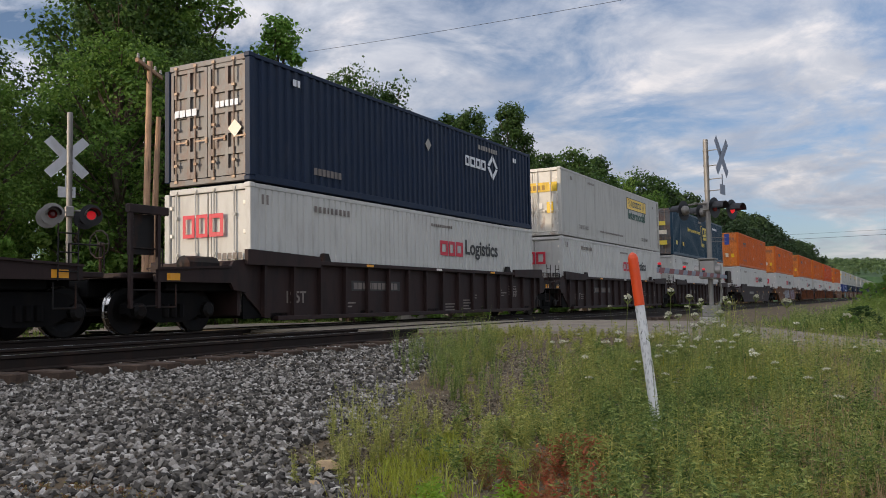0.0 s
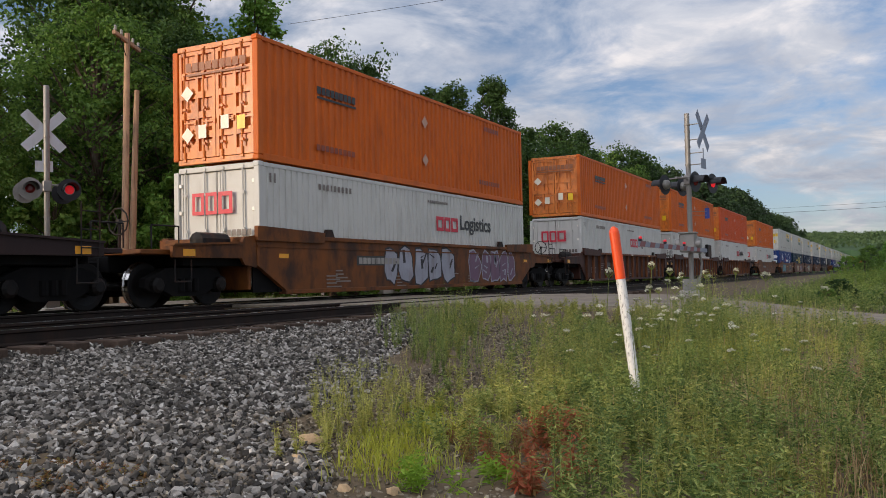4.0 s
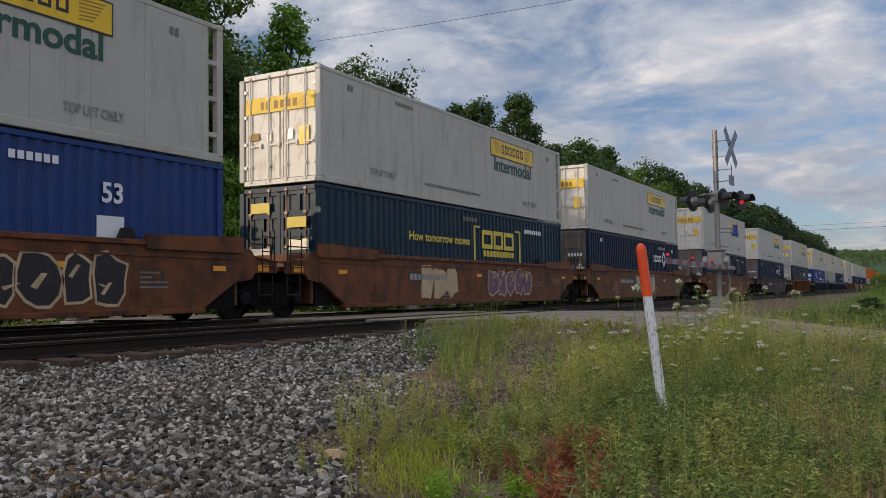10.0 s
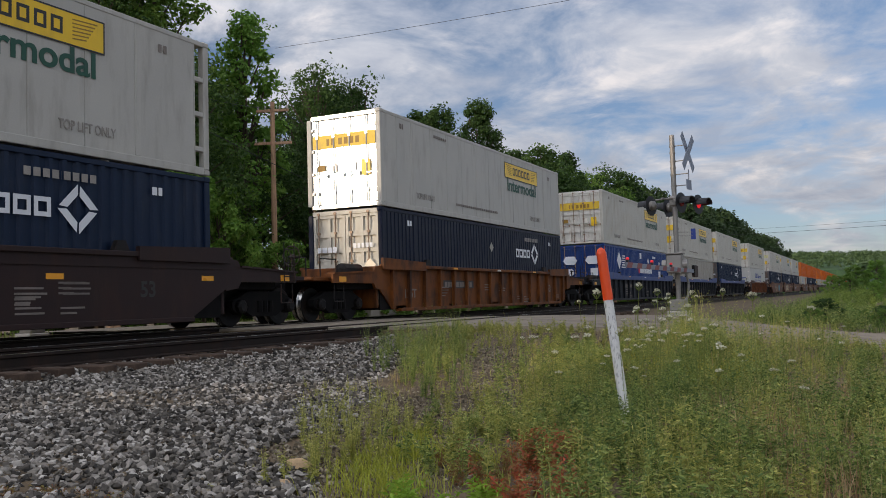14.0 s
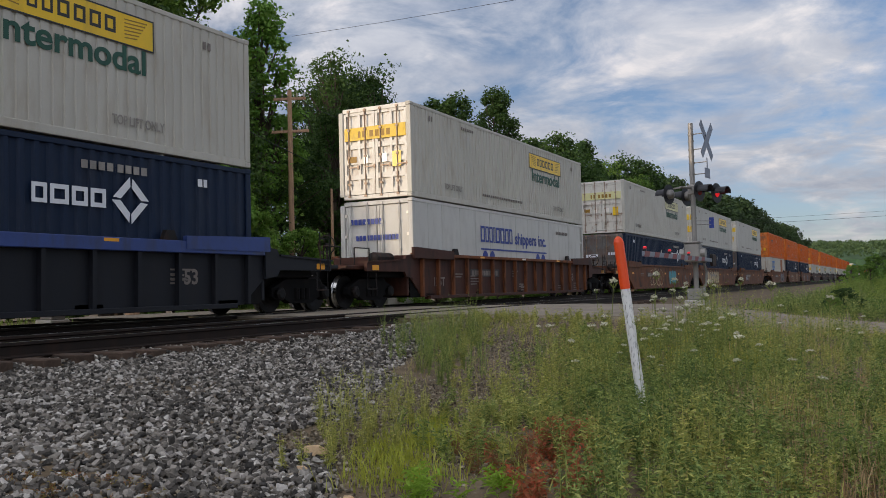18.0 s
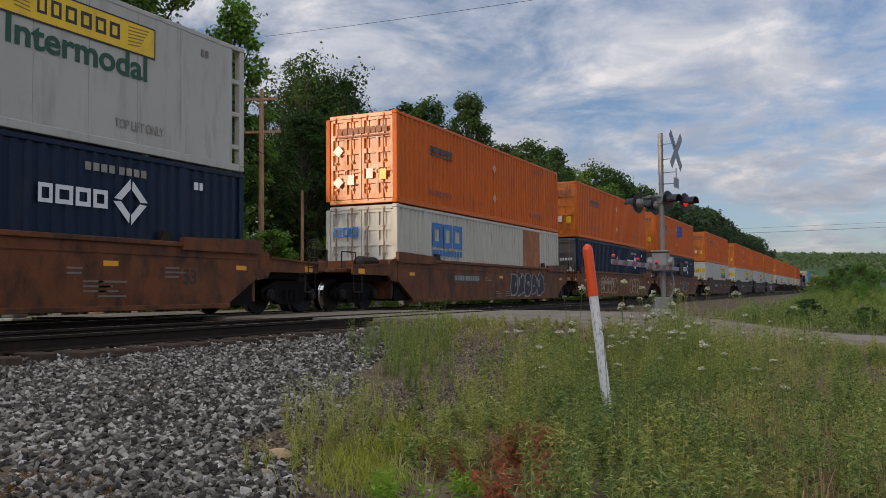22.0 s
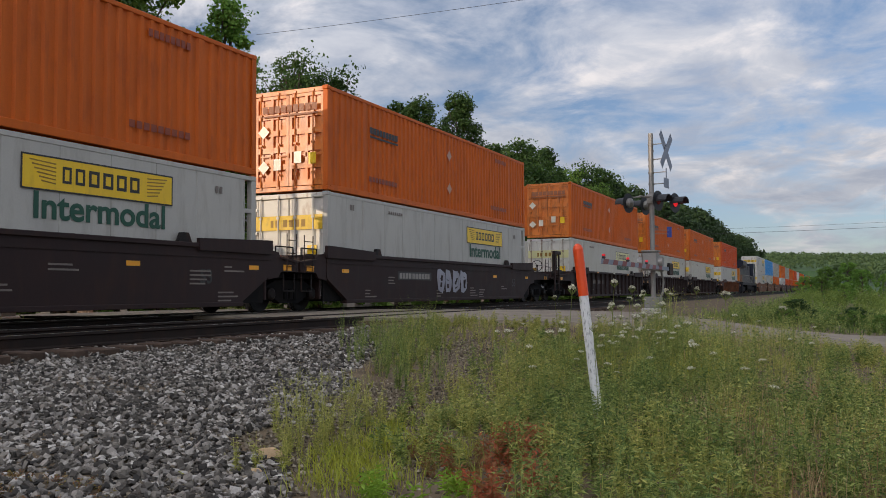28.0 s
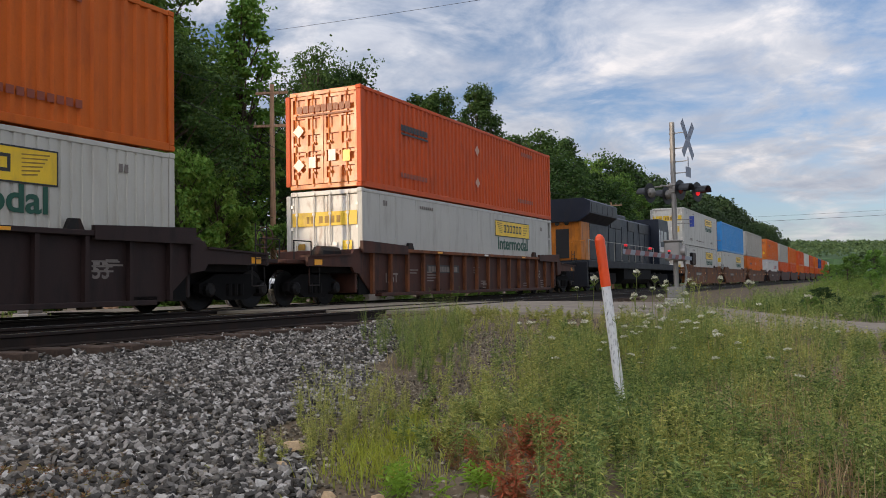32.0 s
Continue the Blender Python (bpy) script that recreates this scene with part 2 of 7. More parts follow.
M["grey_door"] = mat("weathered_grey_doors", lin(104, 101, 98), 0.45, dirt=lin(108, 72, 50), dirt_amt=0.7, dirt_scale=(1.5, 1.5, 0.7), var=0.15, bump=0.08, dirt_from=0.46)
M["steel"] = mat("galvanised_steel", lin(142, 138, 132), 0.5, metal=0.6, var=0.15, bump=0.08)
M["dark_steel"] = mat("dark_steel", lin(34, 31, 29), 0.65, metal=0.2, dirt=RUST, dirt_amt=0.5, bump=0.15, spec=0.3)
M["rod"] = mat("lock_rod_steel", lin(150, 128, 108), 0.5, metal=0.3, dirt=lin(110, 70, 44), dirt_amt=0.8, bump=0.1)
M["car_brown"] = mat("dark_brown_car_paint", lin(48, 33, 30), 0.66, dirt=lin(27, 21, 19), dirt_amt=0.85, var=0.25, bump=0.12, spec=0.3)
M["car_maroon"] = mat("maroon_car_paint", lin(44, 29, 27), 0.64, dirt=lin(62, 40, 30), dirt_amt=0.5, var=0.25, bump=0.12, spec=0.3)
M["car_red"] = mat("red_brown_car_paint", lin(72, 42, 32), 0.64, dirt=lin(37, 27, 23), dirt_amt=0.85, var=0.25, bump=0.12, spec=0.3)
M["car_rust"] = mat("rusted_orange_car_paint", lin(112, 65, 36), 0.62, dirt=lin(56, 37, 28), dirt_amt=0.85, dirt_scale=(1.1, 0.8, 0.5), var=0.3, bump=0.12, spec=0.3, dirt_from=0.44)
# rust on chord and ribs, lightened too for the light the ribs catch
M["rust_lit_edge"] = mat("rusty_lightened_flange_paint", lin(116, 68, 40), 0.7, dirt=lin(60, 38, 27), dirt_amt=0.8, dirt_scale=(2, 1.2, 0.6), var=0.3, bump=0.15, spec=0.3, dirt_from=0.47)
M["car_yellow"] = mat("yellow_orange_car_paint", lin(112, 64, 26), 0.62, dirt=lin(48, 32, 24), dirt_amt=0.85, dirt_scale=(1.0, 0.7, 0.4), var=0.3, bump=0.1, spec=0.25, dirt_from=0.45)
M["car_blue"] = mat("blue_car_paint", lin(44, 66, 124), 0.5, dirt=lin(50, 50, 60), dirt_amt=0.6, var=0.15, bump=0.1)
M["car_black"] = mat("black_car_paint", lin(26, 28, 34), 0.6, dirt=lin(34, 32, 32), dirt_amt=0.5, var=0.2, bump=0.12, spec=0.3)
# black steel, its colour lowered further for the deep shade under the cars
M["under"] = mat("greasy_shaded_black_steel", lin(13, 12, 12), 0.85, metal=0.0, dirt=lin(34, 28, 24), dirt_amt=0.5, bump=0.2, spec=0.2)
M["wheel"] = mat("wheel_steel", lin(20, 18, 17), 0.6, metal=0.3, dirt=lin(50, 34, 26), dirt_amt=0.5, bump=0.1, spec=0.3)
M["tread"] = mat("polished_tread", lin(190, 188, 184), 0.25, metal=1.0, var=0.05, bump=0.02)
M["yellow"] = mat("yellow_panel", lin(240, 196, 28), 0.4, dirt=lin(170, 130, 50), dirt_amt=0.4, var=0.06, bump=0.02)
M["yellow_dull"] = mat("dull_yellow_panel", lin(226, 186, 44), 0.5, dirt=lin(150, 108, 50), dirt_amt=0.5, dirt_scale=(2, 2, 1), var=0.08, bump=0.02)
M["yellow_faded"] = mat("faded_yellow_panel", lin(214, 208, 150), 0.45, dirt=lin(190, 186, 160), dirt_amt=0.5, var=0.06, bump=0.02)
M["reflector"] = mat("amber_reflector", lin(236, 160, 30), 0.3, var=0.05, bump=0)
M["ink_black"] = mat("black_lettering", lin(40, 38, 36), 0.5, var=0.2, bump=0)
M["ink_green"] = mat("green_lettering", lin(16, 76, 56), 0.5, var=0.1, bump=0)
M["ink_red"] = mat("red_lettering", lin(204, 44, 62), 0.5, var=0.1, bump=0)
M["ink_white"] = mat("white_lettering", lin(226, 228, 230), 0.5, var=0.05, bump=0)
M["ink_dim"] = mat("worn_lettering", lin(120, 110, 102), 0.6, var=0.3, bump=0)
M["ink_pale"] = mat("pale_worn_lettering", lin(146, 140, 132), 0.6, var=0.3, bump=0)
M["ink_dark_orange"] = mat("dark_lettering_on_orange", lin(140, 60, 30), 0.5, var=0.2, bump=0)
M["ink_blue"] = mat("blue_lettering", lin(36, 60, 140), 0.5, var=0.1, bump=0)
M["ink_csx"] = mat("bright_blue_lettering", lin(30, 110, 180), 0.5, var=0.1, bump=0)
M["ink_yellow"] = mat("gold_lettering", lin(216, 190, 70), 0.5, var=0.1, bump=0)
M["placard_grey"] = mat("grey_placard", lin(196, 150, 126), 0.5, var=0.1, bump=0)
M["ink_faint"] = mat("faded_lettering", lin(150, 92, 58), 0.55, var=0.15, bump=0)
M["ink_ochre"] = mat("ochre_lettering", lin(150, 112, 30), 0.55, var=0.15, bump=0)
M["placard"] = mat("pale_placard", lin(226, 214, 190), 0.4, var=0.1, bump=0)
M["rust_panel"] = mat("rusted_panel", lin(150, 92, 56), 0.75, dirt=lin(196, 140, 90), dirt_amt=0.8, var=0.3, bump=0.2)
M["tape"] = mat("white_reflective_tape", lin(232, 226, 214), 0.3, var=0.05, bump=0)
M["tag_teal"] = mat("turquoise_spray_paint", lin(70, 150, 160), 0.6, dirt=lin(100, 70, 54), dirt_amt=0.5, bump=0)
M["tag_silver"] = mat("silver_spray_paint", lin(150, 150, 160), 0.45, dirt=lin(100, 70, 54), dirt_amt=0.5, bump=0)
M["tag_black"] = mat("black_spray_paint", lin(34, 30, 34), 0.6, dirt=lin(80, 56, 46), dirt_amt=0.4, bump=0)
M["tag_cream"] = mat("cream_spray_paint", lin(190, 166, 130), 0.6, dirt=lin(100, 70, 54), dirt_amt=0.5, bump=0)
M["tag_purple"] = mat("purple_spray_paint", lin(110, 80, 100), 0.6, dirt=lin(100, 70, 54), dirt_amt=0.4, bump=0)
M["wood_pole"] = mat("weathered_pole_wood", lin(178, 142, 112), 0.9, dirt=lin(98, 80, 68), dirt_amt=0.8, dirt_scale=(9, 9, 0.25), var=0.25, bump=0.6, spec=0.2)
M["rail"] = mat("rusty_rail_steel", lin(40, 31, 26), 0.7, metal=0.2, dirt=lin(66, 44, 32), dirt_amt=0.5, bump=0.1, spec=0.3)
M["tie"] = mat("creosoted_timber", lin(80, 66, 56), 0.95, dirt=lin(44, 36, 32), dirt_amt=0.8, dirt_scale=(0.5, 4, 4), var=0.35, bump=0.6, spec=0.2)
M["asphalt"] = mat("worn_asphalt", lin(136, 125, 110), 0.92, dirt=lin(100, 92, 82), dirt_amt=0.7, dirt_scale=(0.7, 0.7, 1), var=0.2, scale=1.0, bump=0.6, bscale=90, spec=0.15)
M["soil"] = mat("dark_gravelly_soil", lin(98, 84, 66), 0.97, dirt=lin(126, 111, 90), dirt_amt=0.7, dirt_scale=(1.6, 1.6, 1), var=0.35, scale=3, bump=1.0, bscale=45, spec=0.15)
M["stone"] = mat("grey_ballast", lin(126, 124, 124), 0.85, dirt=lin(170, 166, 160), dirt_amt=0.4, dirt_scale=(6, 6, 6), var=0.3, bump=0.5)
M["bark"] = mat("bark", lin(82, 70, 58), 0.9, dirt=lin(52, 46, 40), dirt_amt=0.6, dirt_scale=(3, 3, 0.4), var=0.3, bump=0.8, bscale=20)
M["concrete"] = mat("pale_concrete", lin(176, 170, 160), 0.85, dirt=lin(128, 120, 108), dirt_amt=0.6, var=0.1, bump=0.3)
M["post_orange"] = mat("orange_plastic", lin(240, 80, 24), 0.4, dirt=lin(200, 80, 40), dirt_amt=0.3, var=0.06, bump=0.03)
M["post_white"] = mat("scuffed_white_plastic", lin(226, 224, 220), 0.45, dirt=lin(60, 54, 48), dirt_amt=0.95, dirt_scale=(30, 30, 9), var=0.05, bump=0.03, dirt_from=0.52)
M["lamp_red"] = glow("lit_red_lens", (0.9, 0.02, 0.03), 0.55)
M["lamp_dim"] = glow("dim_red_lens", (0.7, 0.02, 0.03), 0.35)
M["marker_red"] = glow("lit_red_marker", (0.8, 0.02, 0.03), 0.25)
M["lens"] = mat("dark_red_lens", lin(120, 30, 30), 0.15, var=0.1, bump=0)
M["black"] = mat("matt_black_paint", lin(26, 26, 28), 0.5, var=0.2, bump=0.05)
M["rubber"] = mat("black_rubber", lin(28, 27, 27), 0.8, var=0.2, bump=0.1)
M["glass"] = mat("dark_cab_glass", lin(30, 36, 42), 0.08, var=0.05, bump=0)
M["wire"] = mat("black_cable", lin(36, 36, 40), 0.6, var=0.1, bump=0)
M["leaf_a"] = leafy("leaves_mid_green", [lin(66, 96, 40), lin(98, 130, 54), lin(136, 160, 78)], 0.45)
# this and the next are darkened for the shade on the farther trees
M["leaf_b"] = leafy("leaves_dark_green", [lin(44, 68, 34), lin(66, 92, 42), lin(94, 118, 58)], 0.42)
M["leaf_far"] = leafy("distant_shaded_leaves", [lin(44, 62, 36), lin(58, 78, 44), lin(74, 94, 54)], 0.3)
# leaf colours paled to give the haze over the hills
M["leaf_hill"] = leafy("hazy_hill_leaves", [lin(58, 78, 50), lin(78, 98, 60), lin(104, 122, 76)], 0.3)
M["leaf_c"] = leafy("leaves_light_green", [lin(82, 122, 48), lin(112, 150, 62), lin(142, 172, 82)], 0.42)
M["grass_a"] = leafy("grass_blades", [lin(134, 134, 66), lin(160, 154, 82), lin(190, 164, 112), lin(198, 172, 128), lin(144, 144, 70), lin(174, 142, 102)], 0.3)
M["grass_b"] = leafy("yellow_green_grass", [lin(142, 156, 54), lin(174, 174, 68), lin(156, 162, 60)], 0.35)
M["weed_red"] = leafy("reddish_stems", [lin(206, 92, 60), lin(182, 96, 64), lin(152, 96, 66), lin(150, 130, 76)], 0.25)
M["weed_green"] = leafy("fresh_weed_leaves", [lin(100, 122, 56), lin(130, 148, 70), lin(156, 170, 84)], 0.35)
M["weed_olive"] = leafy("olive_weed_leaves", [lin(88, 100, 48), lin(150, 154, 78), lin(194, 188, 104), lin(120, 128, 60), lin(210, 190, 132)], 0.22)
M["weed_deep"] = leafy("deep_green_weed_leaves", [lin(62, 86, 44), lin(106, 126, 64), lin(154, 164, 88), lin(194, 190, 118)], 0.22)
M["weed_fresh"] = leafy("bright_weed_leaves", [lin(112, 146, 46), lin(138, 170, 58), lin(158, 186, 74)], 0.35)
M["weed_gold"] = leafy("yellow_blossom", [lin(150, 146, 60), lin(190, 170, 56), lin(124, 136, 66), lin(112, 130, 64)], 0.3)
M["tan_rock"] = mat("tan_rock", lin(200, 170, 132), 0.9, dirt=lin(140, 112, 84), dirt_amt=0.5, dirt_scale=(9, 9, 9), var=0.2, bump=0.4, spec=0.2)
M["dry_stalk"] = leafy("dry_tan_stalks", [lin(178, 146, 104), lin(150, 114, 82), lin(196, 170, 128), lin(160, 132, 92)], 0.2)
M["weed_brown"] = leafy("brown_weed_leaves", [lin(120, 78, 54), lin(140, 100, 66), lin(130, 122, 64), lin(104, 74, 54)], 0.25)
M["shoulder"] = mat("tan_gravel", lin(128, 116, 98), 0.95, dirt=lin(92, 84, 68), dirt_amt=0.7, dirt_scale=(2, 2, 2), var=0.3, scale=4, bump=1.0, bscale=50, spec=0.15)
M["petal"] = leafy("cream_white_umbels", [lin(196, 192, 164), lin(218, 214, 190)], 0.2)
M["stem"] = leafy("green_stems", [lin(104, 120, 56), lin(128, 134, 70)], 0.1)
M["hill"] = mat("wooded_hill_ground", lin(66, 92, 52), 0.95, dirt=lin(38, 58, 34), dirt_amt=0.7, dirt_scale=(0.05, 0.05, 0.05), var=0.3, scale=0.1, bump=0.5, bscale=1.0)


# ---- mesh helpers ----
class Geo:
    """Collects faces for one mesh."""

    def __init__(self):
        self.v, self.f = [], []

    def face(self, pts):
        k = len(self.v)
        self.v += [tuple(p) for p in pts]
        self.f.append(tuple(range(k, k + len(pts))))
        return self

    def box(self, x0, x1, y0, y1, z0, z1, c=0.0):
        """A box; c: the width of its chamfered upright and level edges."""
        k = len(self.v)
        if c <= 0:
            self.v += [(x, y, z) for z in (z0, z1) for x, y in ((x0, y0), (x1, y0), (x1, y1), (x0, y1))]
            self.f += [tuple(k + i for i in q) for q in ((3, 2, 1, 0), (4, 5, 6, 7), (0, 1, 5, 4), (1, 2, 6, 5), (2, 3, 7, 6), (3, 0, 4, 7))]
            return self
        rings = []
        for z, d in ((z0, c), (z0 + c, 0), (z1 - c, 0), (z1, c)):
            a, b, p, q = x0 + d, x1 - d, y0 + d, y1 - d
            e = c if d == 0 else c * 0.5
            rings.append([(a + e, p, z), (b - e, p, z), (b, p + e, z), (b, q - e, z), (b - e, q, z), (a + e, q, z), (a, q - e, z), (a, p + e, z)])
        for r in rings:
            self.v += r
        for s in range(3):
            for i in range(8):
                j = (i + 1) % 8
                self.f.append((k + s * 8 + i, k + s * 8 + j, k + s * 8 + 8 + j, k + s * 8 + 8 + i))
        self.f += [tuple(k + i for i in range(7, -1, -1)), tuple(k + 24 + i for i in range(8))]
        return self

    def prism(self, outline, axis, a, b):
        """A flat outline pushed along an axis (0 x, 1 y, 2 z) from a to b."""
        k, n = len(self.v), len(outline)
        for d in (a, b):
            for p, q in outline:
                self.v.append([(d, p, q), (p, d, q), (p, q, d)][axis])
        for i in range(n):
            j = (i + 1) % n
            self.f.append((k + i, k + j, k + n + j, k + n + i))
        self.f += [tuple(k + i for i in range(n - 1, -1, -1)), tuple(k + n + i for i in range(n))]
        return self

    def tube(self, p0, p1, r0, r1=None, n=8, caps=True):
        r1 = r0 if r1 is None else r1
        p0, p1 = Vector(p0), Vector(p1)
        d = (p1 - p0).normalized()
        u = d.orthogonal().normalized()
        w = d.cross(u)
        k = len(self.v)
        for p, r in ((p0, r0), (p1, r1)):
            for i in range(n):
                a = 2 * math.pi * i / n
                self.v.append(tuple(p + r * (math.cos(a) * u + math.sin(a) * w)))
        for i in range(n):
            j = (i + 1) % n
            self.f.append((k + i, k + j, k + n + j, k + n + i))
        if caps:
            self.f += [tuple(k + i for i in range(n - 1, -1, -1)), tuple(k + n + i for i in range(n))]
        return self

    def path(self, pts, r, n=6):
        for a, b in zip(pts, pts[1:]):
            self.tube(a, b, r, n=n)
        return self

    def turned(self, prof, p, axis=2, n=14):
        """A profile of (radius, height) turned round an axis through p."""
        k = len(self.v)
        for r, h in prof:
            for i in range(n):
                a = 2 * math.pi * i / n
                c, s = r * math.cos(a), r * math.sin(a)
                q = [(h, c, s), (s, h, c), (c, s, h)][axis]
                self.v.append((p[0] + q[0], p[1] + q[1], p[2] + q[2]))
        for s in range(len(prof) - 1):
            for i in range(n):
                j = (i + 1) % n
                self.f.append((k + s * n + i, k + s * n + j, k + s * n + n + j, k + s * n + n + i))
        m = k + (len(prof) - 1) * n
        self.f += [tuple(k + i for i in range(n - 1, -1, -1)), tuple(m + i for i in range(n))]
        return self

    def mesh(self, name):
        me = bpy.data.meshes.new(name)
        me.from_pydata(self.v, [], self.f)
        bm = bmesh.new()
        bm.from_mesh(me)
        bmesh.ops.recalc_face_normals(bm, faces=bm.faces)
        bm.to_mesh(me)
        bm.free()
        return me


def part(name, geo, material, parent=None, label=""):
    me = geo.mesh(name)
    me.materials.append(material)
    ob = new(name, me)
    ob.parent = parent
    if name in ("painted_number", "painted_stencil", "painted_code", "painted_print", "spring_nest", "floor_beam"):
        return tagged(ob, label, kind="stuff")
    return tagged(ob, label)


def thing(name, label, category, group="", m=None):
    ob = new(name)
    ob.empty_display_size = 0.2
    if m is not None:
        ob.matrix_basis = m
    return tagged(ob, label, category, group)


def lettering(text, size, material, parent, place, name="lettering", width=None):
    """Flat raised letters that read along +y on a wall that faces +x, or along +x on one that faces -y."""
    cu = bpy.data.curves.new(name, "FONT")
    cu.body, cu.size, cu.extrude, cu.align_x, cu.align_y = text, size, 0.002, "LEFT", "BOTTOM"
    cu.offset = 0.022 * size
    tmp = bpy.data.objects.new(name, cu)
    scene.collection.objects.link(tmp)
    me = bpy.data.meshes.new_from_object(tmp.evaluated_get(bpy.context.evaluated_depsgraph_get()))
    bpy.data.objects.remove(tmp)
    if width:
        w = max(v.co.x for v in me.vertices) - min(v.co.x for v in me.vertices)
        me.transform(Matrix.Diagonal((width / w, 1, 1, 1)))
    x, y, z, facing = place
    rot = Matrix.Rotation(radians(90), 4, "X")
    if facing == "x":
        rot = Matrix.Rotation(radians(90), 4, "Z") @ rot
    me.transform(Matrix.Translation((x, y, z)) @ rot)
    me.materials.clear()
    me.materials.append(material)
    ob = new(name, me)
    ob.parent = parent
    return ob

# ---- ground ----
TRACK_FAR = -13.9
def smooth(a, b, x):
    t = min(1, max(0, (x - a) / (b - a)))
    return t * t * (3 - 2 * t)


def profile(knots, x):
    for (a, p), (b, q) in zip(knots, knots[1:]):
        if x <= b:
            return p + (q - p) * max(0, (x - a)) / (b - a)
    return knots[-1][1]


SIDE = [(-60, -0.9), (-24, -0.7), (-17.5, -0.5), (-16.2, -0.27), (-8.45, -0.25), (-8.15, -0.30), (-5.2, -0.50), (-2.6, -0.66), (0, -0.76), (8, -0.85), (60, -0.9)]
ROAD = [(-60, -0.9), (-30, -0.45), (-20, -0.06), (-16.2, -0.03), (-7.2, -0.03), (-4.5, -0.08), (0, -0.40), (8, -0.62), (60, -0.8)]
ROAD_Y0, ROAD_Y1 = 15.2, 22.6


def ground_z(x, y):
    k = smooth(8.5, ROAD_Y0, y) * (1 - smooth(ROAD_Y1 + 0.5, 34, y))
    if -16.5 < x < -7.6:
        k = 0 if not (ROAD_Y0 - 0.2 < y < ROAD_Y1 + 0.2) else 1
    far = smooth(30, 55, y) * smooth(-7.5, -4, x) * 0.5
    return profile(SIDE, x) * (1 - k) + (profile(ROAD, x) - 0.05) * k + far


g = Geo()
xs = [-3000, -600, -200, -80] + list(np.arange(-40, -18, 2.0)) + list(np.arange(-18, 10, 0.5)) + [12, 16, 24, 40, 90, 300, 900, 3000]
ys = [-3000, -600, -150, -50, -20, -10] + list(np.arange(-4, 30, 0.5)) + list(np.arange(30, 80, 2.5)) + [80, 100, 140, 200, 300, 500, 900, 1500, 3500]
ys = sorted(set([float(y) for y in ys] + [15.0, 15.01, 22.8, 22.81]))
for y in ys:
    for x in xs:
        g.v.append((float(x), y, ground_z(x, y) + 0.03 * noise.noise((x * 0.7, y * 0.7, 0))))
n = len(xs)
for j in range(len(ys) - 1):
    for i in range(n - 1):
        g.f.append((j * n + i, j * n + i + 1, (j + 1) * n + i + 1, (j + 1) * n + i))
ground = part("ground", g, M["soil"])
tagged(ground, "gravelly weedy ground beside the railway", "ground", kind="structure")

def road_far(x):
    """Far edge of the road, which narrows past the crossing."""
    return ROAD_Y1 - 3.9 * smooth(-5.0, 0.0, x)


# road over the tracks
g = Geo()
rx = [-90, -60, -30, -20, -16.2]
for a, b in zip(rx, rx[1:]):
    g.face([(a, ROAD_Y0, profile(ROAD, a)), (b, ROAD_Y0, profile(ROAD, b)), (b, ROAD_Y1, profile(ROAD, b)), (a, ROAD_Y1, profile(ROAD, a))])
rx = [-7.2, -6, -5, -4.5, -4, -3, -2, -1.5, -1, 0, 2, 4, 8, 20, 60, 300]
for a, b in zip(rx, rx[1:]):
    g.face([(a, ROAD_Y0, profile(ROAD, a)), (b, ROAD_Y0, profile(ROAD, b)), (b, road_far(b), profile(ROAD, b)), (a, road_far(a), profile(ROAD, a))])
sh = Geo()
for a, b in zip(rx, rx[1:]):
    for y0, z0, y1, z1, d in ((ROAD_Y0, ROAD_Y0, ROAD_Y0, ROAD_Y0, -0.7), (road_far(a), road_far(b), road_far(a), road_far(b), 0.5)):
        sh.face([(a, y0, profile(ROAD, a) - 0.006), (b, z0, profile(ROAD, b) - 0.006), (b, z1 + d, profile(ROAD, b) - 0.16), (a, y1 + d, profile(ROAD, a) - 0.16)])
tagged(part("road_shoulder", sh, M["shoulder"]), "tan gravel shoulder along the road", "road shoulder", kind="structure")
road = part("road", g, M["asphalt"])
tagged(road, "worn grey asphalt road crossing the tracks", "road", kind="structure")
NEAR_X = -9.55
gauge = 0.755
for name, x0, x1 in (("crossing_panel", -16.2, TRACK_FAR - gauge - 0.06), ("crossing_panel", TRACK_FAR - gauge + 0.12, TRACK_FAR + gauge - 0.12), ("crossing_panel", TRACK_FAR + gauge + 0.06, NEAR_X - gauge - 0.06),
                     ("crossing_panel", NEAR_X - gauge + 0.12, NEAR_X + gauge - 0.12), ("crossing_panel", NEAR_X + gauge + 0.06, -7.2)):
    tagged(part(name, Geo().box(x0, x1, ROAD_Y0, ROAD_Y1, -0.2, -0.02, 0.012), M["asphalt"]), "asphalt and timber panel between the rails", "crossing panel", kind="structure")


def rail_profile():
    pts = [(-0.036, 0.0), (0.036, 0.0), (0.037, -0.035), (0.009, -0.05), (0.009, -0.145), (0.07, -0.165), (0.07, -0.178), (-0.07, -0.178), (-0.07, -0.165), (-0.009, -0.145), (-0.009, -0.05), (-0.037, -0.035)]
    return pts


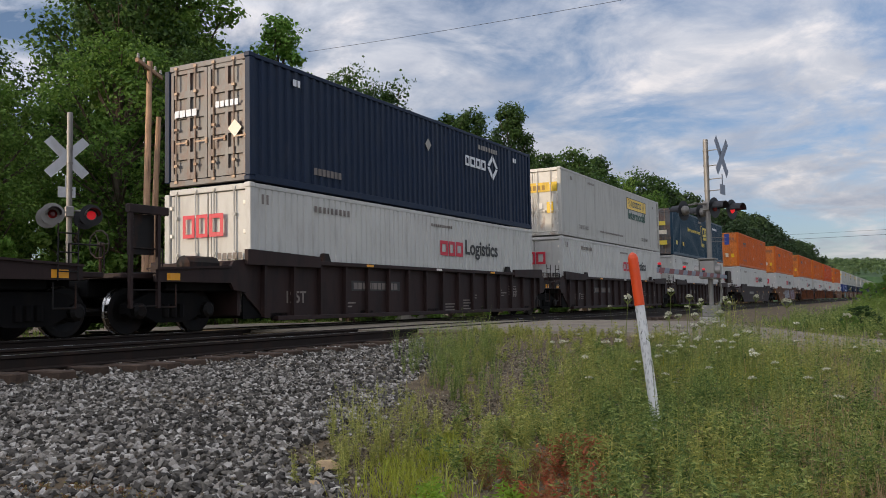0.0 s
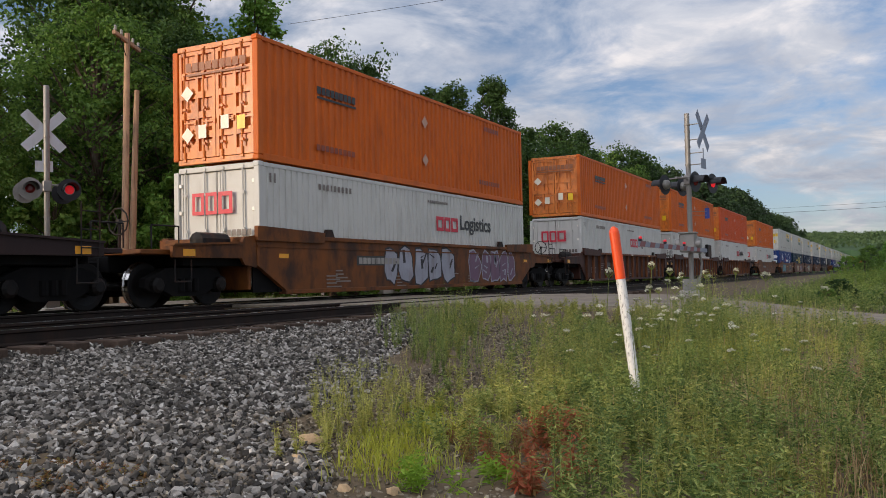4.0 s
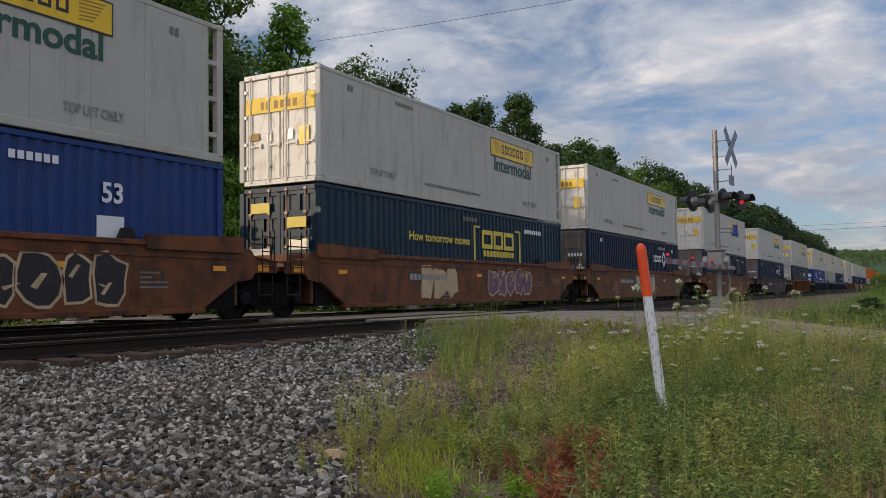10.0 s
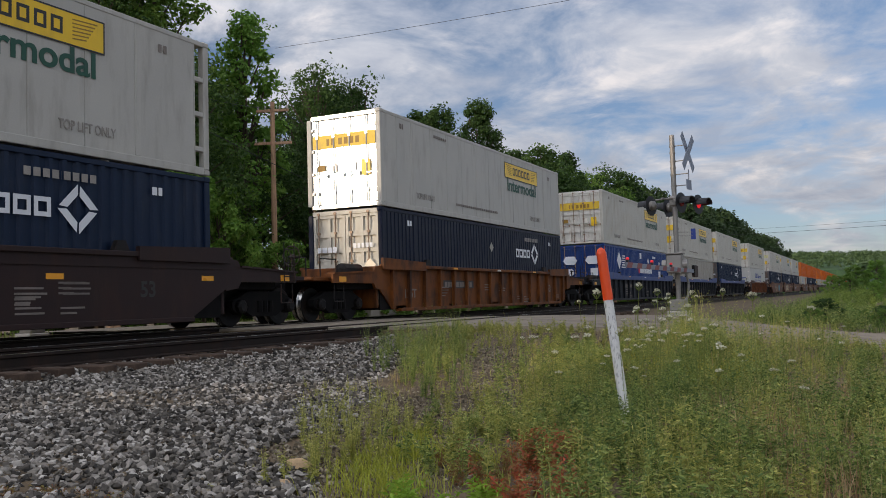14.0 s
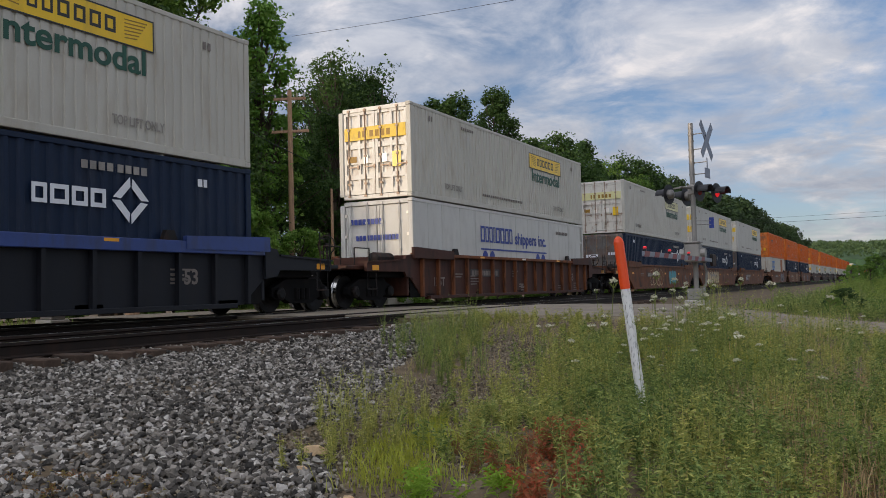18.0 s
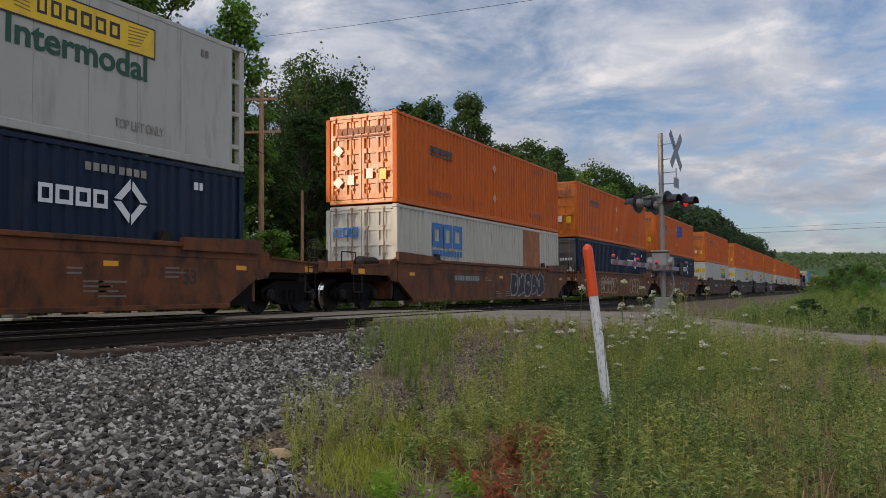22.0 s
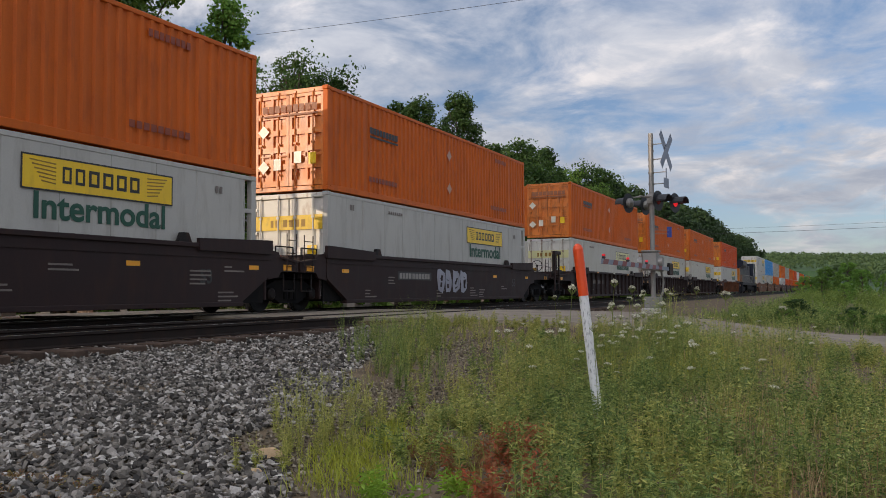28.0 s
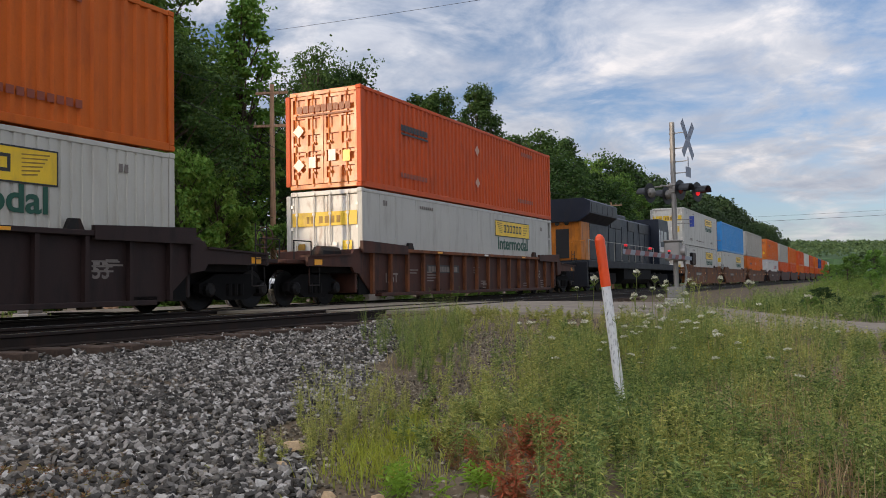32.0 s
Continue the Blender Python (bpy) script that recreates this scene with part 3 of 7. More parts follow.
for tx, label in ((NEAR_X, "near"), (TRACK_FAR, "far")):
    for s in (-1, 1):
        g = Geo().prism([(tx + s * gauge + a, b) for a, b in rail_profile()], 1, -60, 1200)
        r = part("rail", g, M["rail"])
        tagged(r, "rusty steel rail with a worn bright head", "rail", "rails", kind="structure")
        part("rail_head", Geo().box(tx + s * gauge - 0.027, tx + s * gauge + 0.027, -60, 1200, -0.004, 0.0025), M["tread"], r, "polished running surface")
TIE = Geo().box(-1.30, 1.30, -0.115, 0.115, -0.36, -0.185, 0.015).mesh("sleeper")
TIE.materials.append(M["tie"])
for tx in (NEAR_X, TRACK_FAR):
    k = 0
    y = -2.0
    while y < 36:
        if not (ROAD_Y0 - 0.1 < y < ROAD_Y1 + 0.1):
            ob = new("sleeper", TIE)
            ob.matrix_basis = pose(tx + random.uniform(-0.06, 0.06), y + random.uniform(-0.03, 0.03), random.uniform(-0.012, 0.02), random.uniform(-0.6, 0.6), 0, random.uniform(-2.0, 2.0))
            tagged(ob, "weathered dark timber sleeper in the ballast", "sleeper", "sleepers", kind="structure")
        y += 0.53

# ---- the train ----
TRAIN_X = -13.9      # middle of the train's track
SPEED, GAIN = 21.285, 0.000815   # metres a second, and its slow rise
L2, W2, HC = 8.075, 1.295, 2.9   # half length, half width, height of a 53-foot container
BED = 0.36           # floor of the wells above the rails
ROLLING = []         # (thing, y at the start, x, z)


def wall_sheet(style, y0, y1, z0, z1, x, depth=0.045):
    """One side wall facing +x between y0 and y1: its outer face pressed in ribs or in flat seamed panels."""
    g = Geo()
    pts = []
    if style == "rib":
        n = max(1, round((y1 - y0) / 0.285))
        p = (y1 - y0) / n
        for i in range(n):
            a = y0 + i * p
            pts += [(a, 0), (a + 0.30 * p, 0), (a + 0.42 * p, -depth), (a + 0.86 * p, -depth)]
        pts.append((y1, 0))
    elif style == "fine":
        n = max(1, round((y1 - y0) / 0.235))
        p = (y1 - y0) / n
        for i in range(n):
            a = y0 + i * p
            pts += [(a, 0), (a + 0.62 * p, 0), (a + 0.70 * p, -0.026), (a + 0.92 * p, -0.026)]
        pts.append((y1, 0))
    else:
        n = max(1, round((y1 - y0) / 1.22))
        p = (y1 - y0) / n
        for i in range(n):
            a = y0 + i * p
            pts += [(a, 0), (a + p - 0.05, 0), (a + p - 0.044, -0.009), (a + p - 0.034, -0.009), (a + p - 0.028, 0.003), (a + p - 0.006, 0.003)]
        pts.append((y1, 0))
    for (a, da), (b, db) in zip(pts, pts[1:]):
        g.face([(x + da, a, z0), (x + db, b, z0), (x + db, b, z1), (x + da, a, z1)])
    g.face([(x - 0.06, y0, z0), (x - 0.06, y1, z0), (x - 0.06, y1, z1), (x - 0.06, y0, z1)][::-1])
    for y, d in ((y0, pts[0][1]), (y1, pts[-1][1])):
        g.face([(x - 0.06, y, z0), (x + d, y, z0), (x + d, y, z1), (x - 0.06, y, z1)])
    return g


def mark_blocks(widths, h, gap, x, y, z, facing, t=0.003):
    """A row of plain blocks of given widths, standing for a trade mark."""
    g = Geo()
    a = y
    for w in widths:
        if facing == "x":
            g.box(x, x + t, a, a + w, z, z + h)
        else:
            g.box(a, a + w, x - t, x, z, z + h)
        a += w + gap
    return g


def diamond(x, y, z, r, facing="x", t=0.003):
    o = [(y - r, z), (y, z - r), (y + r, z), (y, z + r)]
    if facing == "x":
        return Geo().prism(o, 0, x, x + t)
    return Geo().prism(o, 1, x - t, x)


def ring_diamond(x, y, z, r, w, t=0.003):
    g = Geo()
    o = [(-r, 0), (0, -r), (r, 0), (0, r)]
    k = (r - w) / r
    for i in range(4):
        a, b = o[i], o[(i + 1) % 4]
        q = [(a[0] * 0.97 + b[0] * 0.03, a[1] * 0.97 + b[1] * 0.03), (b[0] * 0.91 + a[0] * 0.09, b[1] * 0.91 + a[1] * 0.09)]
        g.prism([(y + q[0][0], z + q[0][1]), (y + q[1][0], z + q[1][1]), (y + q[1][0] * k, z + q[1][1] * k), (y + q[0][0] * k, z + q[0][1] * k)], 0, x, x + t)
    return g


def container(label, paint, door_paint, style, door_style="pressed", frame_paint=None, open_end=False, marks=None, far=False):
    """A 53-foot container: doors towards -y, the side towards +x carries the marks. Its origin is the middle of its floor."""
    root = thing("container", label, "container", "containers on the train")
    fp = frame_paint or paint
    H = HC - 0.01
    z0, z1 = 0.16, H - 0.12
    posts = L2 - 2.0
    end = L2 - (0.42 if open_end else 0.10)
    # side walls in three lengths, between the lifting posts at the forty-foot marks
    for sx in ((1, -1) if not far else (1,)):
        if sx < 0:
            g = wall_sheet("panel", -L2 + 0.10, end, z0, z1, W2 - 0.012)
            g.v = [(-x, y, z) for x, y, z in g.v]
            part("side_wall", g, paint, root)
            continue
        for a, b in ((-L2 + 0.10, -posts - 0.06), (-posts + 0.06, posts - 0.06), (posts + 0.06, end)):
            g = wall_sheet(style, a, b, z0, z1, W2 - 0.012)
            part("side_wall", g, paint, root)
        for y in (-posts, posts):
            g = Geo().box(W2 - 0.09, W2 - 0.004, y - 0.06, y + 0.06, z0, z1, 0.008)
            part("lifting_post", g, fp, root)
    for sx in (1, -1):
        g = Geo().box(min(sx * (W2 - 0.12), sx * W2), max(sx * (W2 - 0.12), sx * W2), -L2 + 0.16, L2 - 0.16, 0.0, z0, 0.01)
        if sx > 0:
            part("bottom_rail", g, fp, root)
        g = Geo().box(min(sx * (W2 - 0.10), sx * W2), max(sx * (W2 - 0.10), sx * W2), -L2 + 0.16, L2 - 0.16, z1, H - 0.02, 0.01)
        if sx > 0:
            part("top_rail", g, fp, root)
    g = Geo()
    n = 22
    for i in range(n):
        a = -L2 + 0.12 + i * (2 * L2 - 0.24) / n
        b = a + (2 * L2 - 0.24) / n
        c = (a + b) / 2
        for p, q, dz, ez in ((a, c, 0, 0.018), (c, b, 0.018, 0)):
            g.face([(-W2 + 0.1, p, H - 0.045 + dz), (W2 - 0.1, p, H - 0.045 + dz), (W2 - 0.1, q, H - 0.045 + ez), (-W2 + 0.1, q, H - 0.045 + ez)])
    g.box(-W2 + 0.1, W2 - 0.1, -L2 + 0.12, L2 - 0.12, H - 0.11, H - 0.07)
    part("roof", g, paint, root)
    for sx in (1, -1):
        for y in ((-L2 + 0.08, L2 - 0.08) if sx > 0 else (-L2 + 0.08,)):
            part("corner_post", Geo().box(sx * (W2 - 0.08) - 0.08, sx * (W2 - 0.08) + 0.08, y - 0.08, y + 0.08, 0.12, H - 0.12, 0.015), fp, root)
            for z in ((0.0, H - 0.12) if sx > 0 else ()):
                part("corner_casting", Geo().box(sx * (W2 - 0.09) - 0.092, sx * (W2 - 0.09) + 0.092, y - 0.092, y + 0.092, z, z + 0.12, 0.02), fp, root)
    if open_end:
        for z in (0.5, 1.25, 2.0):
            part("end_rung", Geo().box(W2 - 0.14, W2 - 0.02, end - 0.02, L2 - 0.14, z, z + 0.1, 0.01), fp, root)
    # front wall, away from the doors
    part("front_wall", Geo().box(-W2 + 0.14, W2 - 0.14, end - 0.08, end - 0.02, 0.14, H - 0.12, 0.005), paint, root)
    # door end
    yd = -L2 + 0.055
    part("door_header", Geo().box(-W2 + 0.14, W2 - 0.14, yd - 0.03, yd + 0.1, H - 0.15, H - 0.02, 0.01), door_paint, root)
    part("door_sill", Geo().box(-W2 + 0.14, W2 - 0.14, yd - 0.03, yd + 0.1, 0.02, 0.15, 0.01), door_paint, root)
    for s in (-1, 1):
        a, b = (s * 0.012, s * (W2 - 0.16))
        a, b = min(a, b), max(a, b)
        g = Geo().box(a, b, yd + (0.05 if door_style == "pressed" else 0.02), yd + 0.085, 0.17, H - 0.17)
        if door_style == "pressed":
            zs = [0.17, 0.62, 0.66, 1.1, 1.14, 1.58, 1.62, 2.06, 2.10, 2.30, 2.34, H - 0.17]
            w = (b - a)
            cols = [(a, a + 0.09), (a + w * 0.46, a + w * 0.54), (b - 0.09, b)]
            for c0, c1 in cols:
                g.box(c0, c1, yd - 0.012, yd + 0.05, 0.17, H - 0.17)
            for z in (0.17, 0.64, 1.12, 1.6, 2.08, H - 0.24):
                g.box(a + 0.09, b - 0.09, yd - 0.008, yd + 0.05, z, z + 0.16)
        else:
            for c in (a + 0.05, b - 0.05):
                g.box(c - 0.03, c + 0.03, yd + 0.005, yd + 0.02, 0.17, H - 0.17)
        door = part("door", g, door_paint, root)
        for c in (a + 0.2, b - 0.33):
            r = Geo().tube((c, yd - 0.035, 0.1), (c, yd - 0.035, H - 0.06), 0.021, n=6)
            for z in (0.12, 0.5, 1.35, 2.2, H - 0.1):
                r.box(c - 0.045, c + 0.045, yd - 0.06, yd - 0.005, z - 0.03, z + 0.03)
            r.box(c, c + 0.36, yd - 0.06, yd - 0.04, 1.0, 1.035).box(c + 0.3, c + 0.36, yd - 0.05, yd - 0.004, 0.96, 1.08)
            part("lock_rod", r, door_paint if door_style == "flat" or paint in (M["orange"], M["orange_red"]) else M["rod"], door)
        for z in ((0.45, 1.05, 1.75, 2.4) if door_style == "flat" and not far else ()):
            part("hinge", Geo().box(s * (W2 - 0.23), s * (W2 - 0.11), yd - 0.04, yd + 0.02, z, z + 0.09, 0.008) if s > 0 else Geo().box(-(W2 - 0.11), -(W2 - 0.23), yd - 0.04, yd + 0.02, z, z + 0.09, 0.008), M["tape"] if door_style == "flat" else door_paint, door)
    if marks:
        marks(root)
    return root


XS = W2 + 0.001          # outer plane of the marked side
YD = -L2 + 0.02          # plane of the doors' marks


def marks_xpo(r):
    blocks("trade_mark", [0.36, 0.34, 0.42], 0.52, 0.05, YD - 0.03, -0.70, 1.72, "y", M["ink_red"], r)
    blocks("trade_mark", [0.50, 0.42, 0.50], 0.46, 0.06, XS, 0.65, 1.62, "x", M["ink_red"], r)
    lettering("Logistics", 0.66, M["ink_black"], r, (XS, 2.34, 1.60, "x"), width=2.5)
    part("painted_number", mark_blocks([0.10] * 3 + [0.06] + [0.10] * 5, 0.15, 0.08, XS, -5.75, 2.40, "x"), M["ink_dim"], r)
    part("painted_number", mark_blocks([0.10] * 10, 0.08, 0.04, XS, 0.1, 2.48, "x"), M["ink_dim"], r)
    part("length_mark", mark_blocks([0.07, 0.07], 0.22, 0.09, XS, -7.7, 2.42, "x"), M["ink_dim"], r)
    part("painted_code", mark_blocks([0.11] * 5, 0.14, 0.04, YD - 0.03, 0.35, 1.2, "y"), M["ink_dim"], r)


def marks_schneider(r):
    part("trade_mark", mark_blocks([0.17] * 9, 0.20, 0.035, YD - 0.03, -0.86, 2.24, "y").box(-0.86, 0.98, YD - 0.033, YD - 0.03, 2.13, 2.18), M["ink_faint"], r, "worn dark trade mark in plain blocks")
    part("trade_mark", mark_blocks([0.17] * 9, 0.19, 0.03, XS, -5.75, 1.92, "x").box(XS, XS + 0.003, -5.75, -3.95, 1.80, 1.86), M["ink_black"], r, "black trade mark in plain blocks")
    for z in (0.87, 2.05):
        part("placard", diamond(XS, 0.0, z, 0.2), M["placard_grey"], r, "pale diamond placard")
    part("painted_number", mark_blocks([0.15] * 9, 0.15, 0.05, XS, -5.8, 0.48, "x"), M["ink_dark_orange"], r)
    part("painted_number", mark_blocks([0.15] * 9, 0.15, 0.05, XS, 4.0, 0.48, "x"), M["ink_dark_orange"], r)
    part("painted_number", mark_blocks([0.12] * 8, 0.16, 0.04, XS, 4.5, 2.42, "x"), M["ink_dark_orange"], r)
    for x, z in ((-0.82, 1.72), (-0.82, 0.72)):
        part("placard", diamond(YD - 0.03, x, z, 0.19, "y"), M["placard"], r, "pale diamond placard")
    for x, z in ((-0.36, 0.78), (0.32, 0.95), (0.80, 0.90)):
        part("notice", Geo().box(x - 0.12, x + 0.12, YD - 0.034, YD - 0.03, z - 0.16, z + 0.16), M["placard"] if x < 0.6 else M["yellow"], r)


def marks_umax(r):
    blocks("trade_mark", [0.30, 0.38, 0.34, 0.34], 0.34, 0.06, XS, 2.50, 1.74, "x", M["ink_white"], r)
    part("trade_mark", ring_diamond(XS, 4.62, 1.92, 0.46, 0.20), M["ink_white"], r, "white ring of four bars")
    part("painted_number", mark_blocks([0.14] * 4 + [0.0] + [0.14] * 4, 0.15, 0.05, XS, 3.5, 2.42, "x"), M["ink_pale"], r)
    part("painted_code", mark_blocks([0.13, 0.10], 0.16, 0.04, XS, -6.55, 2.42, "x"), M["ink_white"], r)
    part("painted_code", mark_blocks([0.13, 0.10], 0.16, 0.04, XS, 6.4, 2.35, "x"), M["ink_white"], r)
    part("placard", diamond(XS, 0.0, 2.03, 0.19), M["grey"], r, "grey diamond placard")
    part("painted_number", mark_blocks([0.13] * 7, 0.17, 0.04, XS, -5.75, 0.40, "x"), M["ink_dim"], r)
    part("trade_mark", mark_blocks([0.12, 0.17, 0.15, 0.14], 0.16, 0.03, YD - 0.03, -0.95, 1.62, "y"), M["ink_white"], r, "white trade mark in plain blocks")
    part("painted_number", mark_blocks([0.10] * 5, 0.14, 0.04, YD - 0.03, 0.30, 1.72, "y"), M["ink_white"], r)
    part("placard", diamond(YD - 0.03, 0.86, 1.2, 0.2, "y"), M["placard"], r, "buff diamond placard")


def marks_hunt(faded=False, blue=False):
    def go(r):
        pan = M["yellow_faded"] if faded else M["yellow"]
        part("sign_panel", Geo().box(XS, XS + 0.004, 1.58, 5.2, 1.96, 2.52), pan, r, "yellow panel with a dark trade mark")
        part("sign_border", Geo().box(XS, XS + 0.006, 1.55, 5.23, 1.93, 1.96).box(XS, XS + 0.006, 1.55, 5.23, 2.52, 2.55).box(XS, XS + 0.006, 1.55, 1.58, 1.96, 2.52).box(XS, XS + 0.006, 5.2, 5.23, 1.96, 2.52), M["ink_black"], r)
        blocks("trade_mark", [0.20, 0.22, 0.25, 0.25, 0.25, 0.25], 0.30, 0.09, XS + 0.004, 2.42, 2.10, "x", M["ink_black"], r)
        g = Geo()
        for s, y in ((1, 1.72), (-1, 5.06)):
            for k in range(6):
                z = 2.44 - k * 0.07
                g.prism([(y + s * 0.05 * k, z), (y + s * 0.56, z - 0.03), (y + s * 0.56, z - 0.008), (y + s * 0.05 * k, z + 0.026)], 0, XS + 0.004, XS + 0.006)
        part("wing_shape", g, M["ink_dim"] if faded else M["ink_ochre"], r)
        lettering("Intermodal", 0.66, M["ink_green"], r, (XS, 1.78, 1.32, "x"), width=3.2)
        lettering("TOP LIFT ONLY", 0.25, M["ink_pale"], r, (XS, 4.2, 0.36, "x"), width=1.3)
        lettering("TOP LIFT ONLY", 0.25, M["ink_pale"], r, (XS, -5.9, 0.36, "x"), width=1.3)
        part("painted_number", mark_blocks([0.10] * 7, 0.09, 0.04, XS, -4.6, 2.52, "x"), M["ink_dim"], r)
        part("length_mark", mark_blocks([0.09, 0.09], 0.16, 0.05, XS, -6.9, 2.45, "x"), M["ink_dim"], r)
        part("length_mark", mark_blocks([0.09, 0.09], 0.16, 0.05, XS, 6.6, 2.35, "x"), M["ink_dim"], r)
        part("door_panel", Geo().box(-1.10, 1.10, YD + 0.012, YD + 0.018, 1.86, 2.26), M["yellow_dull"] if not faded else pan, r, "yellow panel across both doors")
        part("trade_mark", mark_blocks([0.09, 0.12, 0.0, 0.13, 0.13, 0.13, 0.13], 0.2, 0.07, YD + 0.012, -0.60, 1.94, "y"), M["ink_ochre"], r, "dark trade mark in plain blocks")
        part("notice", Geo().box(0.62, 0.92, YD + 0.006, YD + 0.012, 0.95, 1.42), M["yellow"], r, "yellow notice")
        part("notice", Geo().box(-0.98, -0.66, YD + 0.006, YD + 0.012, 1.18, 1.36), M["ink_ochre"], r, "brown notice")
        part("notice", Geo().box(-0.40, -0.26, YD + 0.006, YD + 0.012, 1.12, 1.38), M["tape"], r)
        part("notice", Geo().box(0.26, 0.42, YD + 0.006, YD + 0.012, 1.12, 1.38), M["tape"], r)
        if not faded:
            part("painted_print", mark_blocks([0.12] * 22, 0.08, 0.05, XS, -3.0, 0.42, "x"), M["ink_dim"], r)
        if blue:
            part("notice", Geo().box(XS, XS + 0.004, -5.6, -5.0, 1.5, 2.2), M["ink_blue"], r, "blue notice")
    return go


def marks_csx(ink):
    def go(r):
        blocks("trade_mark", [0.82, 0.74, 0.84], 0.62, 0.08, XS, 0.75, 1.62, "x", ink, r)
        part("trade_mark", mark_blocks([0.2] * 10, 0.2, 0.05, XS, 0.85, 1.36, "x"), ink, r)
        g = Geo()
        for y, d in ((0.2, 1), (3.85, -1)):
            g.box(XS, XS + 0.003, y - 0.06, y + 0.06, 0.9, 2.35)
            for z in (0.9, 2.29):
                g.box(XS, XS + 0.003, min(y, y + d * 0.4), max(y, y + d * 0.4), z, z + 0.06)
        part("bracket_mark", g, ink, r, "gold brackets")
        for y in (0.62, 1.05, 3.1, 3.5):
            part("dot_mark", Geo().turned([(0.14, 0), (0.14, 0.003)], (XS, y, 0.98), axis=0, n=12), ink, r)
        lettering("How tomorrow moves", 0.36, ink, r, (XS, -3.95, 1.62, "x"), width=3.8)
        for y in (-5.5, -7.3):
            part("notice", Geo().box(XS, XS + 0.003, y, y + 0.4, 0.65, 0.9), ink, r)
        part("painted_number", mark_blocks([0.13] * 9, 0.15, 0.05, XS, 4.3, 2.3, "x"), M["ink_white"], r)
        part("painted_number", mark_blocks([0.16] * 5, 0.14, 0.05, XS, -0.6, 2.45, "x"), M["ink_dim"], r)
        for x, z in ((-0.6, 2.35), (0.55, 1.95), (-0.6, 1.2), (0.62, 0.75), (0.62, 1.4)):
            part("notice", Geo().box(x - 0.3, x + 0.3, YD - 0.034, YD - 0.03, z - 0.13, z + 0.13), ink if z > 1.6 or z < 1 else M["placard"], r)
    return go


def marks_csx_white(r):
    blocks("trade_mark", [0.78, 0.68, 0.80], 0.80, 0.08, XS, -5.6, 1.66, "x", M["ink_csx"], r)
    part("trade_mark", mark_blocks([0.18] * 10, 0.2, 0.06, XS, -5.55, 1.36, "x"), M["ink_csx"], r)
    blocks("trade_mark", [0.28, 0.26, 0.28], 0.3, 0.03, YD - 0.03, -0.98, 1.9, "y", M["ink_csx"], r)
    part("rust_patch", Geo().box(XS - 0.002, XS + 0.006, 3.2, 5.3, 0.17, HC - 0.14), M["rust_panel"], r, "rusted wall panel")


def marks_pacer(r):
    part("corner_stripe", Geo().box(XS - 0.004, XS + 0.003, -L2 + 0.01, -L2 + 0.15, 0.14, HC - 0.14), M["orange_red"], r, "red-orange corner stripe")
    part("trade_mark", mark_blocks([0.24, 0.18, 0.18, 0.18, 0.2, 0.0, 0.22, 0.16, 0.18, 0.18, 0.18, 0.16, 0.18, 0.16, 0.2], 0.28, 0.04, XS, -0.2, 1.42, "x"), M["ink_white"], r, "white trade mark in plain blocks")
    part("trade_mark", Geo().box(XS, XS + 0.004, -0.62, -0.28, 1.4, 1.95), M["ink_red"], r)
    part("trade_mark", diamond(XS, -5.1, 2.06, 0.5), M["ink_white"], r, "white diamond mark")
    for k in range(6):
        part("speed_line", Geo().box(XS, XS + 0.003, -4.62 + 0.05 * k, -3.6 - 0.04 * k, 1.66 + 0.13 * k, 1.725 + 0.13 * k), M["ink_white"], r)
    lettering("53", 0.5, M["ink_white"], r, (XS, 5.0, 1.75, "x"))
    part("notice", Geo().box(XS, XS + 0.003, 4.9, 5.5, 1.2, 1.6), M["ink_white"], r)
    part("notice", Geo().box(XS, XS + 0.003, -0.2, 0.25, 2.3, 2.65), M["ink_white"], r)
    part("placard", diamond(XS, 2.0, 2.2, 0.22), M["ink_white"], r)
    part("painted_code", mark_blocks([0.12] * 6, 0.14, 0.04, XS, 3.2, 2.4, "x"), M["ink_white"], r)
    for x in (-0.62, 0.62):
        part("door_mark", Geo().prism([(x - 0.4, 2.02), (x - 0.24, 1.82), (x + 0.24, 1.82), (x + 0.4, 2.02), (x + 0.24, 2.26), (x - 0.24, 2.26)], 1, YD - 0.036, YD - 0.03), M["ink_white"], r, "white six-sided door mark")
    part("notice", Geo().box(0.5, 0.9, YD - 0.036, YD - 0.03, 1.2, 1.6), M["ink_white"], r)
    part("door_mark", Geo().turned([(0.2, 0), (0.2, -0.005)], (-0.62, YD - 0.03, 1.4), axis=1, n=14), M["ink_white"], r)


def marks_alliance(r):
    blocks("trade_mark", [0.34, 0.28, 0.28, 0.16, 0.36, 0.36, 0.34, 0.3], 0.56, 0.06, XS, -3.25, 1.72, "x", M["ink_blue"], r)
    lettering("shippers inc.", 0.62, M["ink_blue"], r, (XS, -0.15, 1.62, "x"), width=3.3)
    part("underline", Geo().box(XS, XS + 0.003, -3.25, 3.2, 1.44, 1.50), M["ink_blue"], r)
    for y in (-2.9, -2.3, 2.2, 2.8):
        part("dot_mark", Geo().turned([(0.22, 0), (0.22, 0.003)], (XS, y, 1.2), axis=0, n=14), M["ink_blue"], r)
    part("painted_number", mark_blocks([0.14] * 8, 0.13, 0.05, XS, 4.4, 2.3, "x"), M["ink_dim"], r)
    part("trade_mark", mark_blocks([0.12] * 8, 0.17, 0.03, YD + 0.012, -0.95, 2.15, "y"), M["ink_blue"], r)
    part("trade_mark", mark_blocks([0.1] * 12, 0.16, 0.03, YD + 0.012, -0.75, 1.65, "y"), M["ink_blue"], r)


